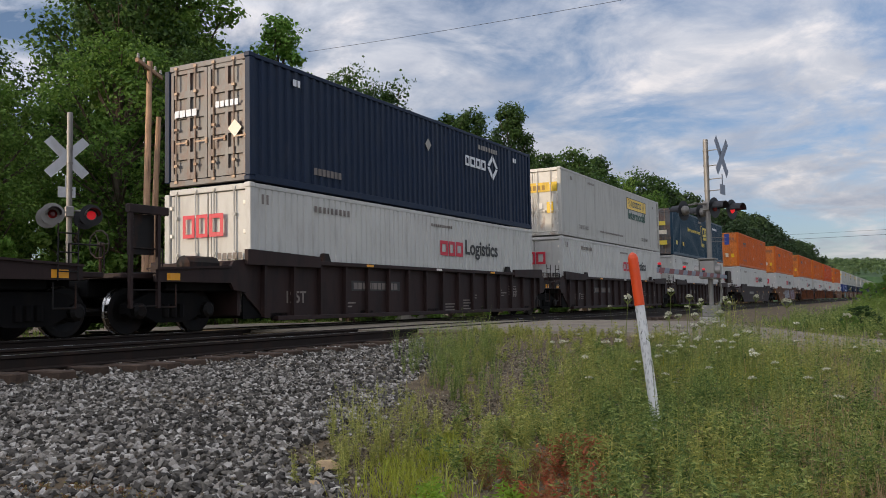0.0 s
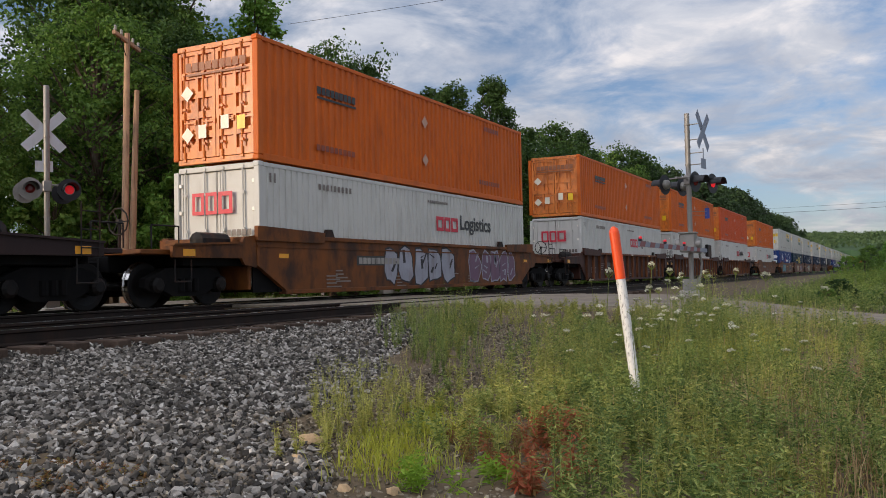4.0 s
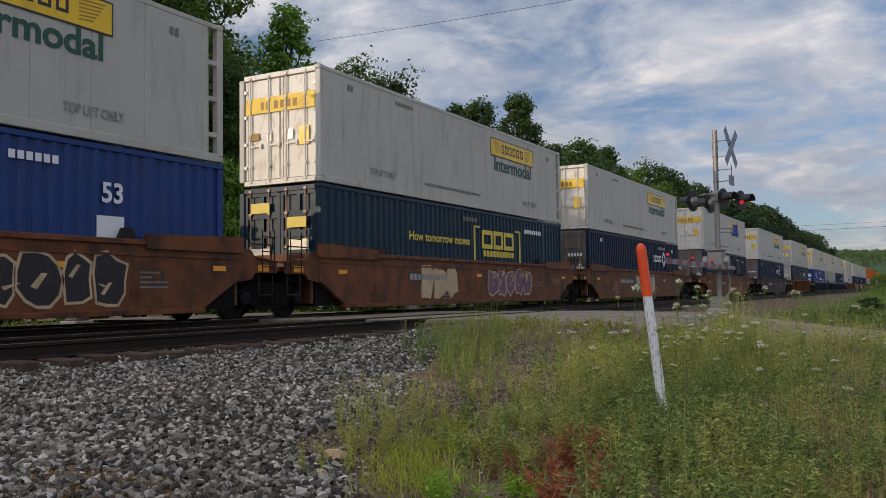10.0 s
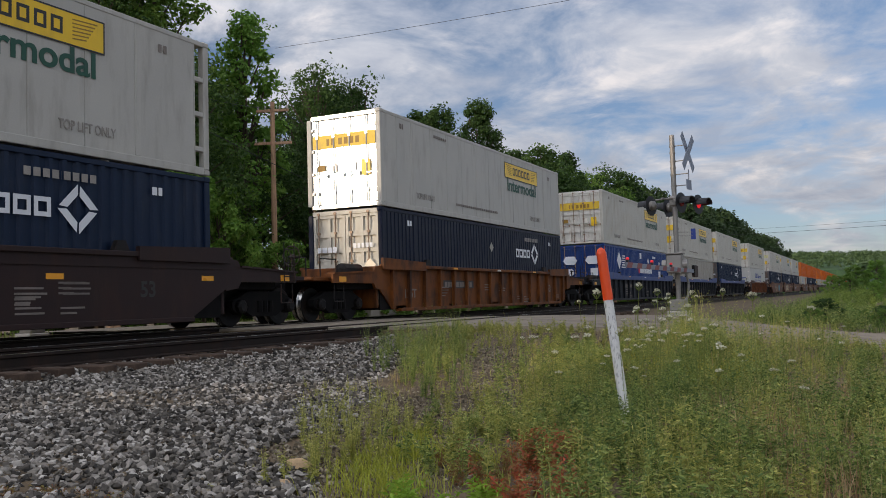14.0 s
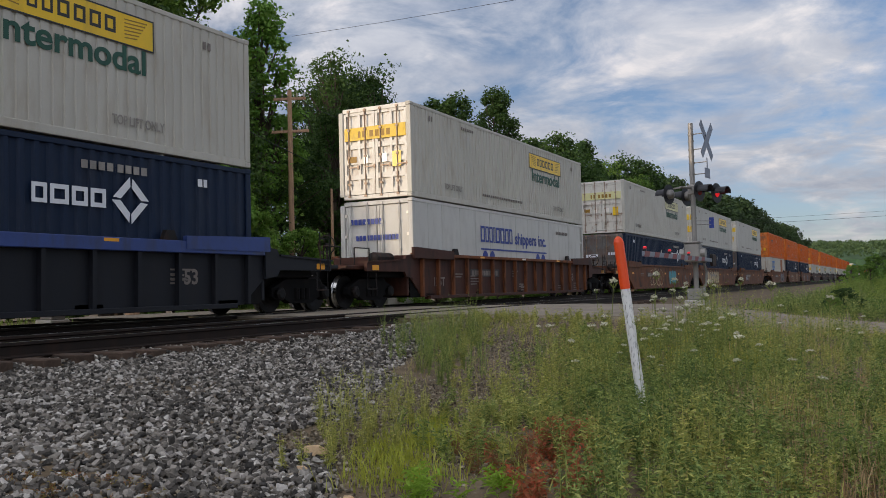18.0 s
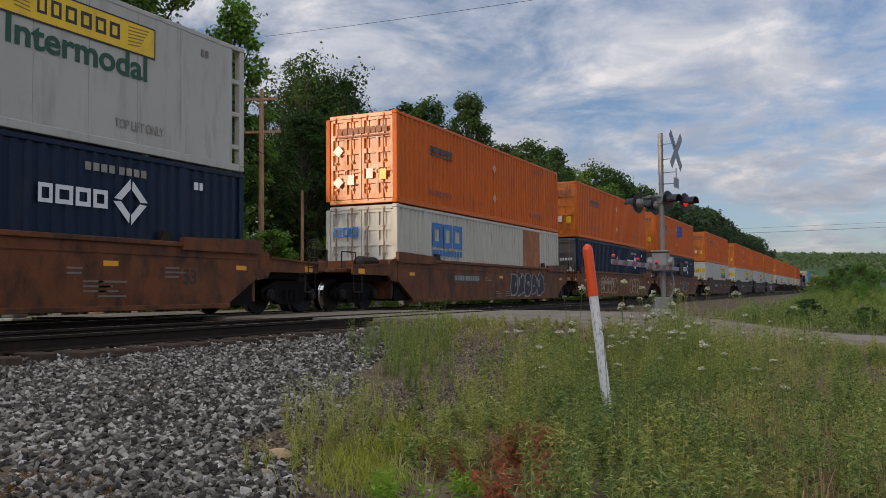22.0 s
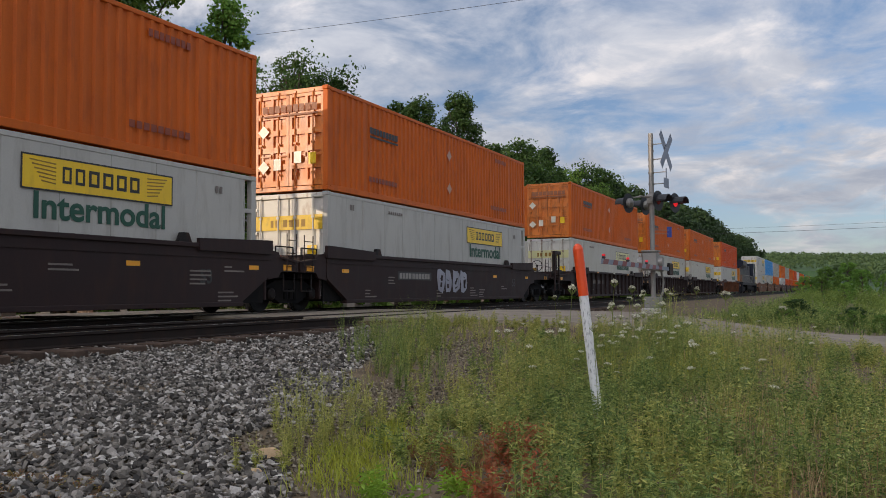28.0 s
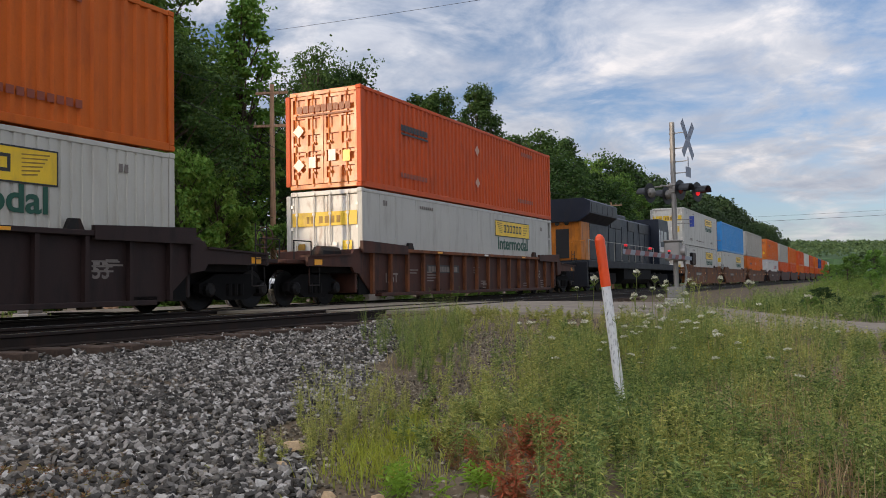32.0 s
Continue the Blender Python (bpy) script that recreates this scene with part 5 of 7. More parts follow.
for i, (y, top_kind, low_kind, paint, ribbed, lead, tail) in enumerate(CONSIST):
    key = (paint, ribbed, lead, tail, y > 830) if i - 2 not in (5, 10, 11, 12, 20, 21, 22, 23, 24, 25, 27, 28, 29) else i
    if key in CARS:
        car = copy_thing(CARS[key], Matrix.Identity(4))
    else:
        car = CARS[key] = well_car(CAR_WORDS[paint] + " steel well car carrying stacked containers", M[paint], ribbed, lead, tail, M["car_blue"] if paint == "car_black" else M["rust_lit_edge"] if paint == "car_red" and ribbed else None, far=y > 830, seed=i)
        SPRAY[i - 2] = car
    car.matrix_basis = Matrix.Translation((TRAIN_X, y + L2, 0))
    ROLLING.append((car, y + L2, TRAIN_X, 0))
    place_container(low_kind, y, BED)
    place_container(top_kind, y, BED + HC + 0.02)

spray(SPRAY[5], 5, -2.9, 0.30, 1.12, (M["tag_silver"], M["tag_black"]), 1)
spray(SPRAY[5], 5, 2.6, 0.30, 1.1, (M["tag_purple"], M["tag_silver"]), 2)
spray(SPRAY[10], 5, -6.2, 0.32, 1.05, (M["tag_teal"], M["tag_black"]), 3)
spray(SPRAY[10], 4, 2.6, 0.34, 0.95, (M["tag_black"], M["tag_cream"]), 4)
spray(SPRAY[11], 3, -3.6, 0.4, 0.9, (M["tag_cream"], M["tag_cream"]), 5)
spray(SPRAY[11], 5, 0.8, 0.4, 0.9, (M["tag_purple"], M["tag_cream"]), 6)
spray(SPRAY[12], 5, -1.6, 0.34, 1.0, (M["tag_cream"], M["tag_teal"]), 7)
spray(SPRAY[20], 4, -3.6, 0.34, 1.0, (M["car_rust"], M["tag_cream"]), 8)
spray(SPRAY[20], 3, 1.2, 0.4, 0.85, (M["tag_teal"], M["tag_teal"]), 9)
spray(SPRAY[21], 6, -5.4, 0.3, 1.1, (M["tag_cream"], M["tag_black"]), 10)
spray(SPRAY[22], 3, -5.0, 0.5, 0.6, (M["tag_silver"], M["tag_black"]), 11)
spray(SPRAY[23], 5, 1.2, 0.32, 1.0, (M["tag_black"], M["tag_silver"]), 12)
spray(SPRAY[24], 5, -4.4, 0.34, 0.95, (M["car_rust"], M["tag_cream"]), 13)
spray(SPRAY[24], 4, 2.4, 0.34, 0.95, (M["car_rust"], M["tag_cream"]), 14)
spray(SPRAY[25], 2, -4.6, 0.34, 0.95, (M["car_rust"], M["tag_silver"]), 15)
spray(SPRAY[25], 4, 1.0, 0.4, 0.85, (M["tag_black"], M["tag_silver"]), 16)
spray(SPRAY[29], 4, -1.5, 0.4, 0.9, (M["tag_silver"], M["car_maroon"]), 17)


# ---- locomotive in the middle of the train ----
def locomotive(y_mid):
    root = thing("locomotive", "dark blue diesel locomotive with a yellow end", "locomotive", "", Matrix.Translation((TRAIN_X, y_mid, 0)))
    blue, yel = M["loco_blue"], M["loco_yellow"]
    part("frame", Geo().box(-1.5, 1.5, -10.7, 10.7, 1.2, 1.58, 0.03), M["car_black"], root, "black underframe and walkway")
    part("long_hood", Geo().box(-0.95, 0.95, -8.6, 5.6, 1.58, 4.2, 0.08), blue, root, "dark blue engine hood")
    part("end_hood", Geo().box(-0.97, 0.97, -10.2, -8.6, 1.58, 3.75, 0.06), yel, root, "yellow hood end")
    part("radiator", Geo().prism([(-0.95, 3.55), (0.95, 3.55), (1.56, 3.95), (1.56, 4.55), (1.2, 4.72), (-1.2, 4.72), (-1.56, 4.55), (-1.56, 3.95)], 1, -10.45, -5.2), blue, root, "flared radiator housing")
    for k in range(5):
        part("radiator_grille", Geo().box(1.555, 1.575, -10.2 + k * 0.98, -9.35 + k * 0.98, 4.0, 4.48, 0.006), M["black"], root)
    for k in range(7):
        part("hood_door", Geo().box(0.95, 0.975, -4.9 + k * 1.45, -3.6 + k * 1.45, 1.75, 3.7, 0.01), blue, root)
    for y0, y1 in ((-4.6, -2.4), (-0.6, 1.0), (2.2, 4.8)):
        part("air_intake", Geo().box(0.94, 1.02, y0, y1, 3.5, 4.1, 0.02), M["black"], root)
    part("exhaust_hump", Geo().box(-0.6, 0.6, -3.5, 0.5, 4.2, 4.5, 0.06), blue, root)
    part("cab", Geo().prism([(5.7, 1.58), (8.9, 1.58), (8.9, 3.9), (8.5, 4.6), (5.7, 4.6)], 0, -1.5, 1.5), blue, root, "dark blue cab")
    for y0 in (6.2, 7.3):
        part("cab_window", Geo().box(1.5, 1.512, y0, y0 + 0.85, 3.1, 3.85, 0.005), M["glass"], root)
    part("cab_notice", Geo().box(1.5, 1.508, 5.85, 6.1, 2.6, 3.9), M["ink_white"], root)
    part("nose", Geo().box(-0.95, 0.95, 8.9, 10.3, 1.58, 3.1, 0.12), yel, root, "yellow short nose")
    part("fuel_tank", Geo().prism([(-1.4, 1.2), (-1.4, 0.6), (-1.1, 0.35), (1.1, 0.35), (1.4, 0.6), (1.4, 1.2)], 1, -3.4, 3.4), M["under"], root, "black fuel tank")
    for e in (-1, 1):
        part("pilot", Geo().box(-1.45, 1.45, min(e * 10.6, e * 10.85), max(e * 10.6, e * 10.85), 0.25, 1.5, 0.03), M["car_black"], root)
        part("coupler", Geo().box(-0.14, 0.14, min(e * 10.8, e * 12.05), max(e * 10.8, e * 12.05), 0.7, 0.95, 0.03), M["under"], root)
        tr = part("truck", Geo().prism([(e * 7.0 - 2.6, 0.5), (e * 7.0 - 2.2, 0.35), (e * 7.0 + 2.2, 0.35), (e * 7.0 + 2.6, 0.5), (e * 7.0 + 2.5, 0.95), (e * 7.0 - 2.5, 0.95)], 0, 1.0, 1.2), M["under"], root, "three-axle truck")
        for a in (-1.85, 0, 1.85):
            part("wheelset", Geo().turned([(0.3, 0.72), (0.53, 0.74), (0.53, 0.86), (0.3, 0.88)], (0, e * 7.0 + a, 0.53), axis=0, n=20).turned([(0.3, -0.88), (0.53, -0.86), (0.53, -0.74), (0.3, -0.72)], (0, e * 7.0 + a, 0.53), axis=0, n=20).tube((-0.8, e * 7.0 + a, 0.53), (0.8, e * 7.0 + a, 0.53), 0.1, n=8), M["wheel"], tr)
        for a in (0.2, 0.55, 0.9):
            part("step", Geo().box(1.1, 1.5, e * 10.2 - 0.3, e * 10.2 + 0.3, a, a + 0.05), M["car_black"], root)
    posts = [-10.5 + k * 1.62 for k in range(10)]
    for y in posts:
        part("rail_post", Geo().tube((1.46, y, 1.58), (1.46, y, 2.6), 0.02, n=6), M["grey"], root)
    part("handrail", Geo().tube((1.46, posts[0], 2.6), (1.46, posts[-1], 2.6), 0.02, n=6), M["grey"], root)
    for x in (-1.3, -0.6, 0.6, 1.3):
        part("rail_post", Geo().tube((x, -10.6, 1.58), (x, -10.6, 2.55), 0.02, n=6), yel, root)
    part("end_rail", Geo().path([(-1.3, -10.6, 2.55), (-0.6, -10.6, 2.55)], 0.02, 6).path([(0.6, -10.6, 2.55), (1.3, -10.6, 2.55)], 0.02, 6), yel, root)
    for x in (-0.25, 0.25):
        part("end_lamp", Geo().turned([(0.12, 0), (0.12, -0.06)], (x, -10.2, 3.5), axis=1, n=12), M["glass"], root)
    part("end_door", Geo().box(-0.35, 0.35, -10.23, -10.19, 1.7, 3.2, 0.01), M["black"], root)
    return root


M["loco_blue"] = mat("dark_blue_engine_paint", lin(22, 29, 42), 0.45, dirt=lin(40, 38, 38), dirt_amt=0.5, var=0.15, bump=0.05, spec=0.3)
M["loco_yellow"] = mat("yellow_engine_paint", lin(196, 116, 34), 0.48, dirt=lin(96, 62, 36), dirt_amt=0.7, var=0.12, bump=0.05, spec=0.3, dirt_from=0.46)
LOCO_Y = 734.5
ROLLING.append((locomotive(LOCO_Y), LOCO_Y, TRAIN_X, 0))

# ---- crossing signals, poles, wires, marker ----
def signal(name_label, x, y, z0, top, lights_z, cross_z, face, gate=None, cabinet=True, sheet=None, swing=0, lit=(1, 1), pale=()):
    """A flashing-light mast. face: degrees of the direction in which its sign looks, from +x towards +y."""
    root = thing("crossing_signal", name_label, "crossing signal", "crossing signals", Matrix.Translation((x, y, z0)))
    turn = Matrix.Rotation(radians(face), 4, "Z")
    heads = []
    h = top - z0
    part("foundation", Geo().box(-0.27, 0.27, -0.27, 0.27, -0.4, 0.10, 0.02), M["concrete"], root)
    part("base_box", Geo().box(-0.2, 0.2, -0.2, 0.2, 0.10, 0.40, 0.02), M["steel"], root, "grey metal base box")
    g = Geo().turned([(0.066, 0.4), (0.066, h - 0.02), (0.06, h)], (0, 0, 0), n=14)
    for z in (1.2, 2.2, 3.0, h - 0.5, h - 0.9):
        g.turned([(0.075, z), (0.075, z + 0.05)], (0, 0, 0), n=14)
    part("mast", g, M["steel"], root, "galvanised steel mast")
    c = cross_z - z0
    for s in (-1, 1):
        a = radians(45 * s)
        u = (math.cos(a), math.sin(a))
        w = (-u[1], u[0])
        pts = [(u[0] * p + w[0] * q, c + u[1] * p + w[1] * q) for p, q in ((-0.61, -0.115), (0.61, -0.115), (0.61, 0.115), (-0.61, 0.115))]
        heads.append(part("crossbuck_blade", Geo().prism(pts, 0, 0.40 + 0.008 * (s + 1), 0.405 + 0.008 * (s + 1)), sheet, root, "crossbuck blade"))
    heads.append(part("track_count_plate", Geo().box(0.40, 0.405, -0.2, 0.2, c - 0.98, c - 0.72).box(0.40, 0.405, -0.04, 0.04, c - 0.72, c - 0.45), sheet, root, "small white plate under the crossbuck"))
    for z in (c + 0.2, c - 0.2, c - 0.55, c - 0.85):
        heads.append(part("bracket", Geo().tube((0, 0, z), (0.40, 0, z), 0.014, n=5).turned([(0.078, z - 0.02), (0.078, z + 0.02)], (0, 0, 0), n=12), M["steel"], root))
    L = lights_z - z0
    heads.append(part("light_arm", Geo().tube((0, -0.6, L + 0.14), (0, 0.6, L + 0.14), 0.024, n=8).tube((-0.3, 0.42, L + 0.14), (0.3, 0.42, L + 0.14), 0.02, n=6).tube((-0.3, -0.42, L + 0.14), (0.3, -0.42, L + 0.14), 0.02, n=6).box(-0.1, 0.1, -0.1, 0.1, L - 0.02, L + 0.24, 0.02), M["steel"], root))
    for s in (-1, 1):
        for d in (-1, 1):
            yy = 0.42 * s
            xx = 0.30 * d
            heads.append(part("signal_lamp", Geo().turned([(0.04, 0.0), (0.12, 0.05 * d), (0.13, 0.13 * d), (0.12, 0.15 * d)], (xx, yy, L), axis=0, n=16), M["steel"] if d < 0 else M["black"], root, "round signal lamp housing"))
            lamp = heads[-1]
            heads.append(part("background", Geo().turned([(0.26, 0.0), (0.26, 0.006 * d)], (xx + 0.14 * d, yy, L), axis=0, n=22), M["steel"] if (s, d) in pale else M["black"], lamp, "round backing disc"))
            g = Geo()
            n = 12
            for k in range(n):
                a0 = math.pi * (k / n) * 1.1 - 0.05 * math.pi
                a1 = math.pi * ((k + 1) / n) * 1.1 - 0.05 * math.pi
                r = 0.16
                xa, xb = xx + 0.15 * d, xx + 0.46 * d
                p = [(xa, yy + r * math.cos(a0), L + r * math.sin(a0)), (xa, yy + r * math.cos(a1), L + r * math.sin(a1)), (xb, yy + r * math.cos(a1), L + r * math.sin(a1) * 0.92), (xb, yy + r * math.cos(a0), L + r * math.sin(a0) * 0.92)]
                g.face(p)
                g.face([(q[0], yy + (q[1] - yy) * 0.94, L + (q[2] - L) * 0.94) for q in p][::-1])
            heads.append(part("hood", g, M["black"], lamp, "black visor hood"))
            heads.append(part("lens", Geo().turned([(0.105, 0), (0.095, 0.02 * d), (0.05, 0.035 * d)], (xx + 0.148 * d, yy, L), axis=0, n=16), (M["lamp_red"] if cabinet else M["lamp_dim"]) if (s, d) == lit else M["lens"], lamp, "red lens"))
    for k, ob in enumerate(heads):
        ob.data.transform(turn if k > 6 else Matrix.Rotation(radians(face + swing), 4, "Z"))
    if cabinet:
        box = part("gate_mechanism", Geo().box(-0.20, 0.20, -0.44, -0.08, 1.08, 1.56, 0.03).box(-0.18, 0.18, 0.08, 0.26, 1.14, 1.46, 0.02).box(0.12, 0.20, -0.52, 0.44, 1.06, 1.12, 0.01), M["steel"], root, "grey metal gate mechanism box")
        part("mechanism_lid", Geo().box(-0.22, 0.22, -0.46, -0.06, 1.56, 1.60, 0.01), M["steel"], box)
        part("gate_hub", Geo().turned([(0.13, -0.32), (0.13, 0.32)], (0, -0.28, 1.3), axis=0, n=16), M["steel"], box)
        part("conduit", Geo().path([(0.18, 0.2, 1.05), (0.22, 0.26, 0.8), (0.2, 0.22, 0.5), (0.12, 0.12, 0.3)], 0.03, 7), M["steel"], root)
        part("blue_plate", Geo().box(0.33, 0.45, 0.29, 0.30, 1.96, 2.24), M["ink_blue"], root, "small blue plate")
        for zz in (2.05, 2.15):
            part("plate_rod", Geo().tube((0.05, 0.02, zz), (0.38, 0.295, zz), 0.008, n=5), M["steel"], root)
    if gate:
        length, gz = gate
        z = gz - z0
        arm = part("gate_arm", Geo().box(0.30, 0.335, -length, 0.75, z - 0.05, z + 0.05, 0.006), M["sign_grey"], root, "lowered gate arm with red and white stripes")
        k = 0
        y0 = -length + 0.02
        while y0 < -0.7:
            part("red_stripe", Geo().prism([(y0, z - 0.051), (y0 + 0.38, z - 0.051), (y0 + 0.48, z + 0.051), (y0 + 0.10, z + 0.051)], 0, 0.296, 0.339), M["stripe_red"], arm, "red reflective stripe")
            y0 += 0.8
        for yy in (-length + 0.15, -length * 0.66, -length * 0.36):
            lt = part("gate_lamp", Geo().box(0.29, 0.345, yy - 0.05, yy + 0.05, z + 0.05, z + 0.10, 0.01), M["black"], arm)
            part("lamp_lens", Geo().turned([(0.022, -0.03), (0.028, 0), (0.022, 0.03)], (0.318, yy, z + 0.12), axis=0, n=12), M["marker_red"], lt, "lit red lamp")
        part("counterweight", Geo().box(0.28, 0.36, 0.45, 0.95, z - 0.16, z + 0.16, 0.02), M["dark_steel"], root)
    return root


# the grey carries the shade on the crossbuck and the white of the gate
M["sign_grey"] = mat("shaded_grey_sign_sheet", lin(128, 134, 146), 0.5, metal=0.3, dirt=lin(96, 96, 100), dirt_amt=0.4, var=0.08, bump=0.02)
M["sign_white"] = mat("white_sign_sheet", lin(196, 198, 200), 0.5, dirt=lin(140, 130, 120), dirt_amt=0.4, var=0.06, bump=0.02)
# red darkened in its colour for the shade on the gate arm
M["stripe_red"] = mat("shaded_red_sign_sheet", lin(120, 26, 30), 0.45, var=0.08, bump=0.02)
signal("galvanised crossing signal with lit red lamps and lowered gate", -4.47, 22.95, -0.08, 4.63, 2.78, 4.13, -20, gate=(6.6, 1.05), sheet=M["sign_grey"], swing=12)
signal("crossing signal on the far side of the tracks", -17.5, 13.9, -0.12, 5.22, 2.72, 4.2, 150, cabinet=False, sheet=M["sign_white"], lit=(-1, -1), pale=((1, -1), (1, 1)))


def pole(label, x, y, z, h, r, lean=(0, 0), arms=()):
    root = thing("utility_pole", label, "utility pole", "utility poles", Matrix.Translation((x, y, z)))
    g = Geo().turned([(r * (1 - 0.35 * k / 8), h * k / 8) for k in range(9)], (0, 0, 0), n=12)
    g.v = [(a + lean[0] * c / h, b + lean[1] * c / h, c) for a, b, c in g.v]
    part("shaft", g, M["wood_pole"], root)
    for az, ah, half in arms:
        ca, sa = math.cos(radians(az)), math.sin(radians(az))
        lx, ly = lean[0] * ah / h, lean[1] * ah / h
        g = Geo().box(-half, half, -0.05, 0.05, ah - 0.06, ah + 0.06, 0.01)
        g.v = [(lx + x0 * ca - y0 * sa, ly + x0 * sa + y0 * ca, z0) for x0, y0, z0 in g.v]
        arm = part("cross_arm", g, M["wood_pole"], root)
        for k in (-0.9, -0.45, 0.45, 0.9):
            part("insulator", Geo().turned([(0.02, 0), (0.05, 0.04), (0.035, 0.1), (0.045, 0.14), (0.02, 0.17)], (lx + half * k * ca, ly + half * k * sa, ah + 0.06), n=8), M["grey"], arm)
        for s in (-1, 1):
            part("brace", Geo().tube((lx + s * half * 0.55 * ca, ly + s * half * 0.55 * sa, ah - 0.05), (lx, ly, ah - 0.55), 0.015, n=5), M["dark_steel"], arm)
    return root


pole("tall wooden utility pole with a crossarm", -20.0, 18.5, -0.6, 8.7, 0.125, (-0.25, 0.45), [(117, 8.45, 1.06)])
pole("short wooden pole beside the tall one", -20.6, 19.3, -0.6, 7.1, 0.12, (0.1, 0.25))
pole("wooden utility pole with two crossarms", -24.0, 31.7, -0.7, 10.4, 0.15, (0, 0), [(20, 10.0, 0.75), (20, 8.5, 0.88)])
pole("distant wooden utility pole with a crossarm", -22.5, 84.0, -0.6, 8.9, 0.14, (0, 0), [(20, 8.6, 1.1)])
pole("thin weathered post at the edge of the wood", -22.2, 32.3, -0.6, 5.7, 0.09)


def wire(pts, r):
    root = part("overhead_wire", Geo().path(pts, r, 5), M["wire"])
    return tagged(root, "thin dark overhead wire", "wire", "overhead wires")


def sag(a, b, s, n=16):
    a, b = Vector(a), Vector(b)
    return [a.lerp(b, k / n) - Vector((0, 0, s * 4 * (k / n) * (1 - k / n))) for k in range(n + 1)]


wire(sag((-30, 40.0, 15.22), (26, 34.4, 13.55), 0.55), 0.011)
wire(sag((-34, 110, 7.6), (30, 106, 8.0), 0.5), 0.018)
wire(sag((-34, 110, 8.2), (30, 106, 8.5), 0.5), 0.012)
wire(sag((-20.35, 19.1, 7.4), (-17.6, 29, 4.2), 0.1, 4), 0.012)
wire(sag((-20.3, 18.7, 7.9), (-24.0, 31.7, 9.4), 0.3), 0.012)
wire(sag((-24.0, 31.7, 9.3), (-22.5, 84, 8.1), 0.7), 0.012)

post = thing("marker_post", "leaning orange and white plastic marker post in the weeds", "marker post", "", Matrix.Translation((-1.90, 7.36, -0.75)))
top = Vector((-0.17, -0.05, 1.64))
k = top.normalized()
part("white_tube", Geo().tube((0, 0, 0), k * 1.20, 0.041, n=16), M["post_white"], post, "scuffed white lower tube")
g = Geo()
for a, b, r0, r1 in ((1.195, 1.60, 0.044, 0.044), (1.60, 1.63, 0.044, 0.034), (1.63, 1.65, 0.034, 0.012)):
    g.tube(k * a, k * b, r0, r1, n=16)
part("orange_cap", g, M["post_orange"], post, "bright orange upper sleeve")

slab = part("concrete_slab", Geo().box(-23.2, -21.6, 36.0, 39.4, -0.6, 0.22, 0.03), M["concrete"])
tagged(slab, "low pale concrete slab beyond the tracks", "concrete slab")

# ---- woods ----
def quad_leaves(pos, nrm, size, rng, aspect=1.6):
    """Diamond leaves at given places and facings, as one vertex and face list."""
    n = len(pos)
    ref = rng.normal(size=(n, 3))
    u = np.cross(nrm, ref)
    u /= np.linalg.norm(u, axis=1)[:, None] + 1e-9
    w = np.cross(nrm, u)
    s = (size * rng.uniform(0.6, 1.35, n))[:, None]
    v = np.stack([pos - u * s * 0.5 * aspect, pos - w * s * 0.5 + nrm * s * 0.12, pos + u * s * 0.5 * aspect, pos + w * s * 0.5 + nrm * s * 0.12], axis=1).reshape(-1, 3)
    f = np.arange(n * 4).reshape(-1, 4)
    return v, f


def raw_mesh(name, v, f, material):
    me = bpy.data.meshes.new(name)
    me.from_pydata(v.tolist() if hasattr(v, "tolist") else v, [], f.tolist() if hasattr(f, "tolist") else f)
    me.materials.append(material)
    return me


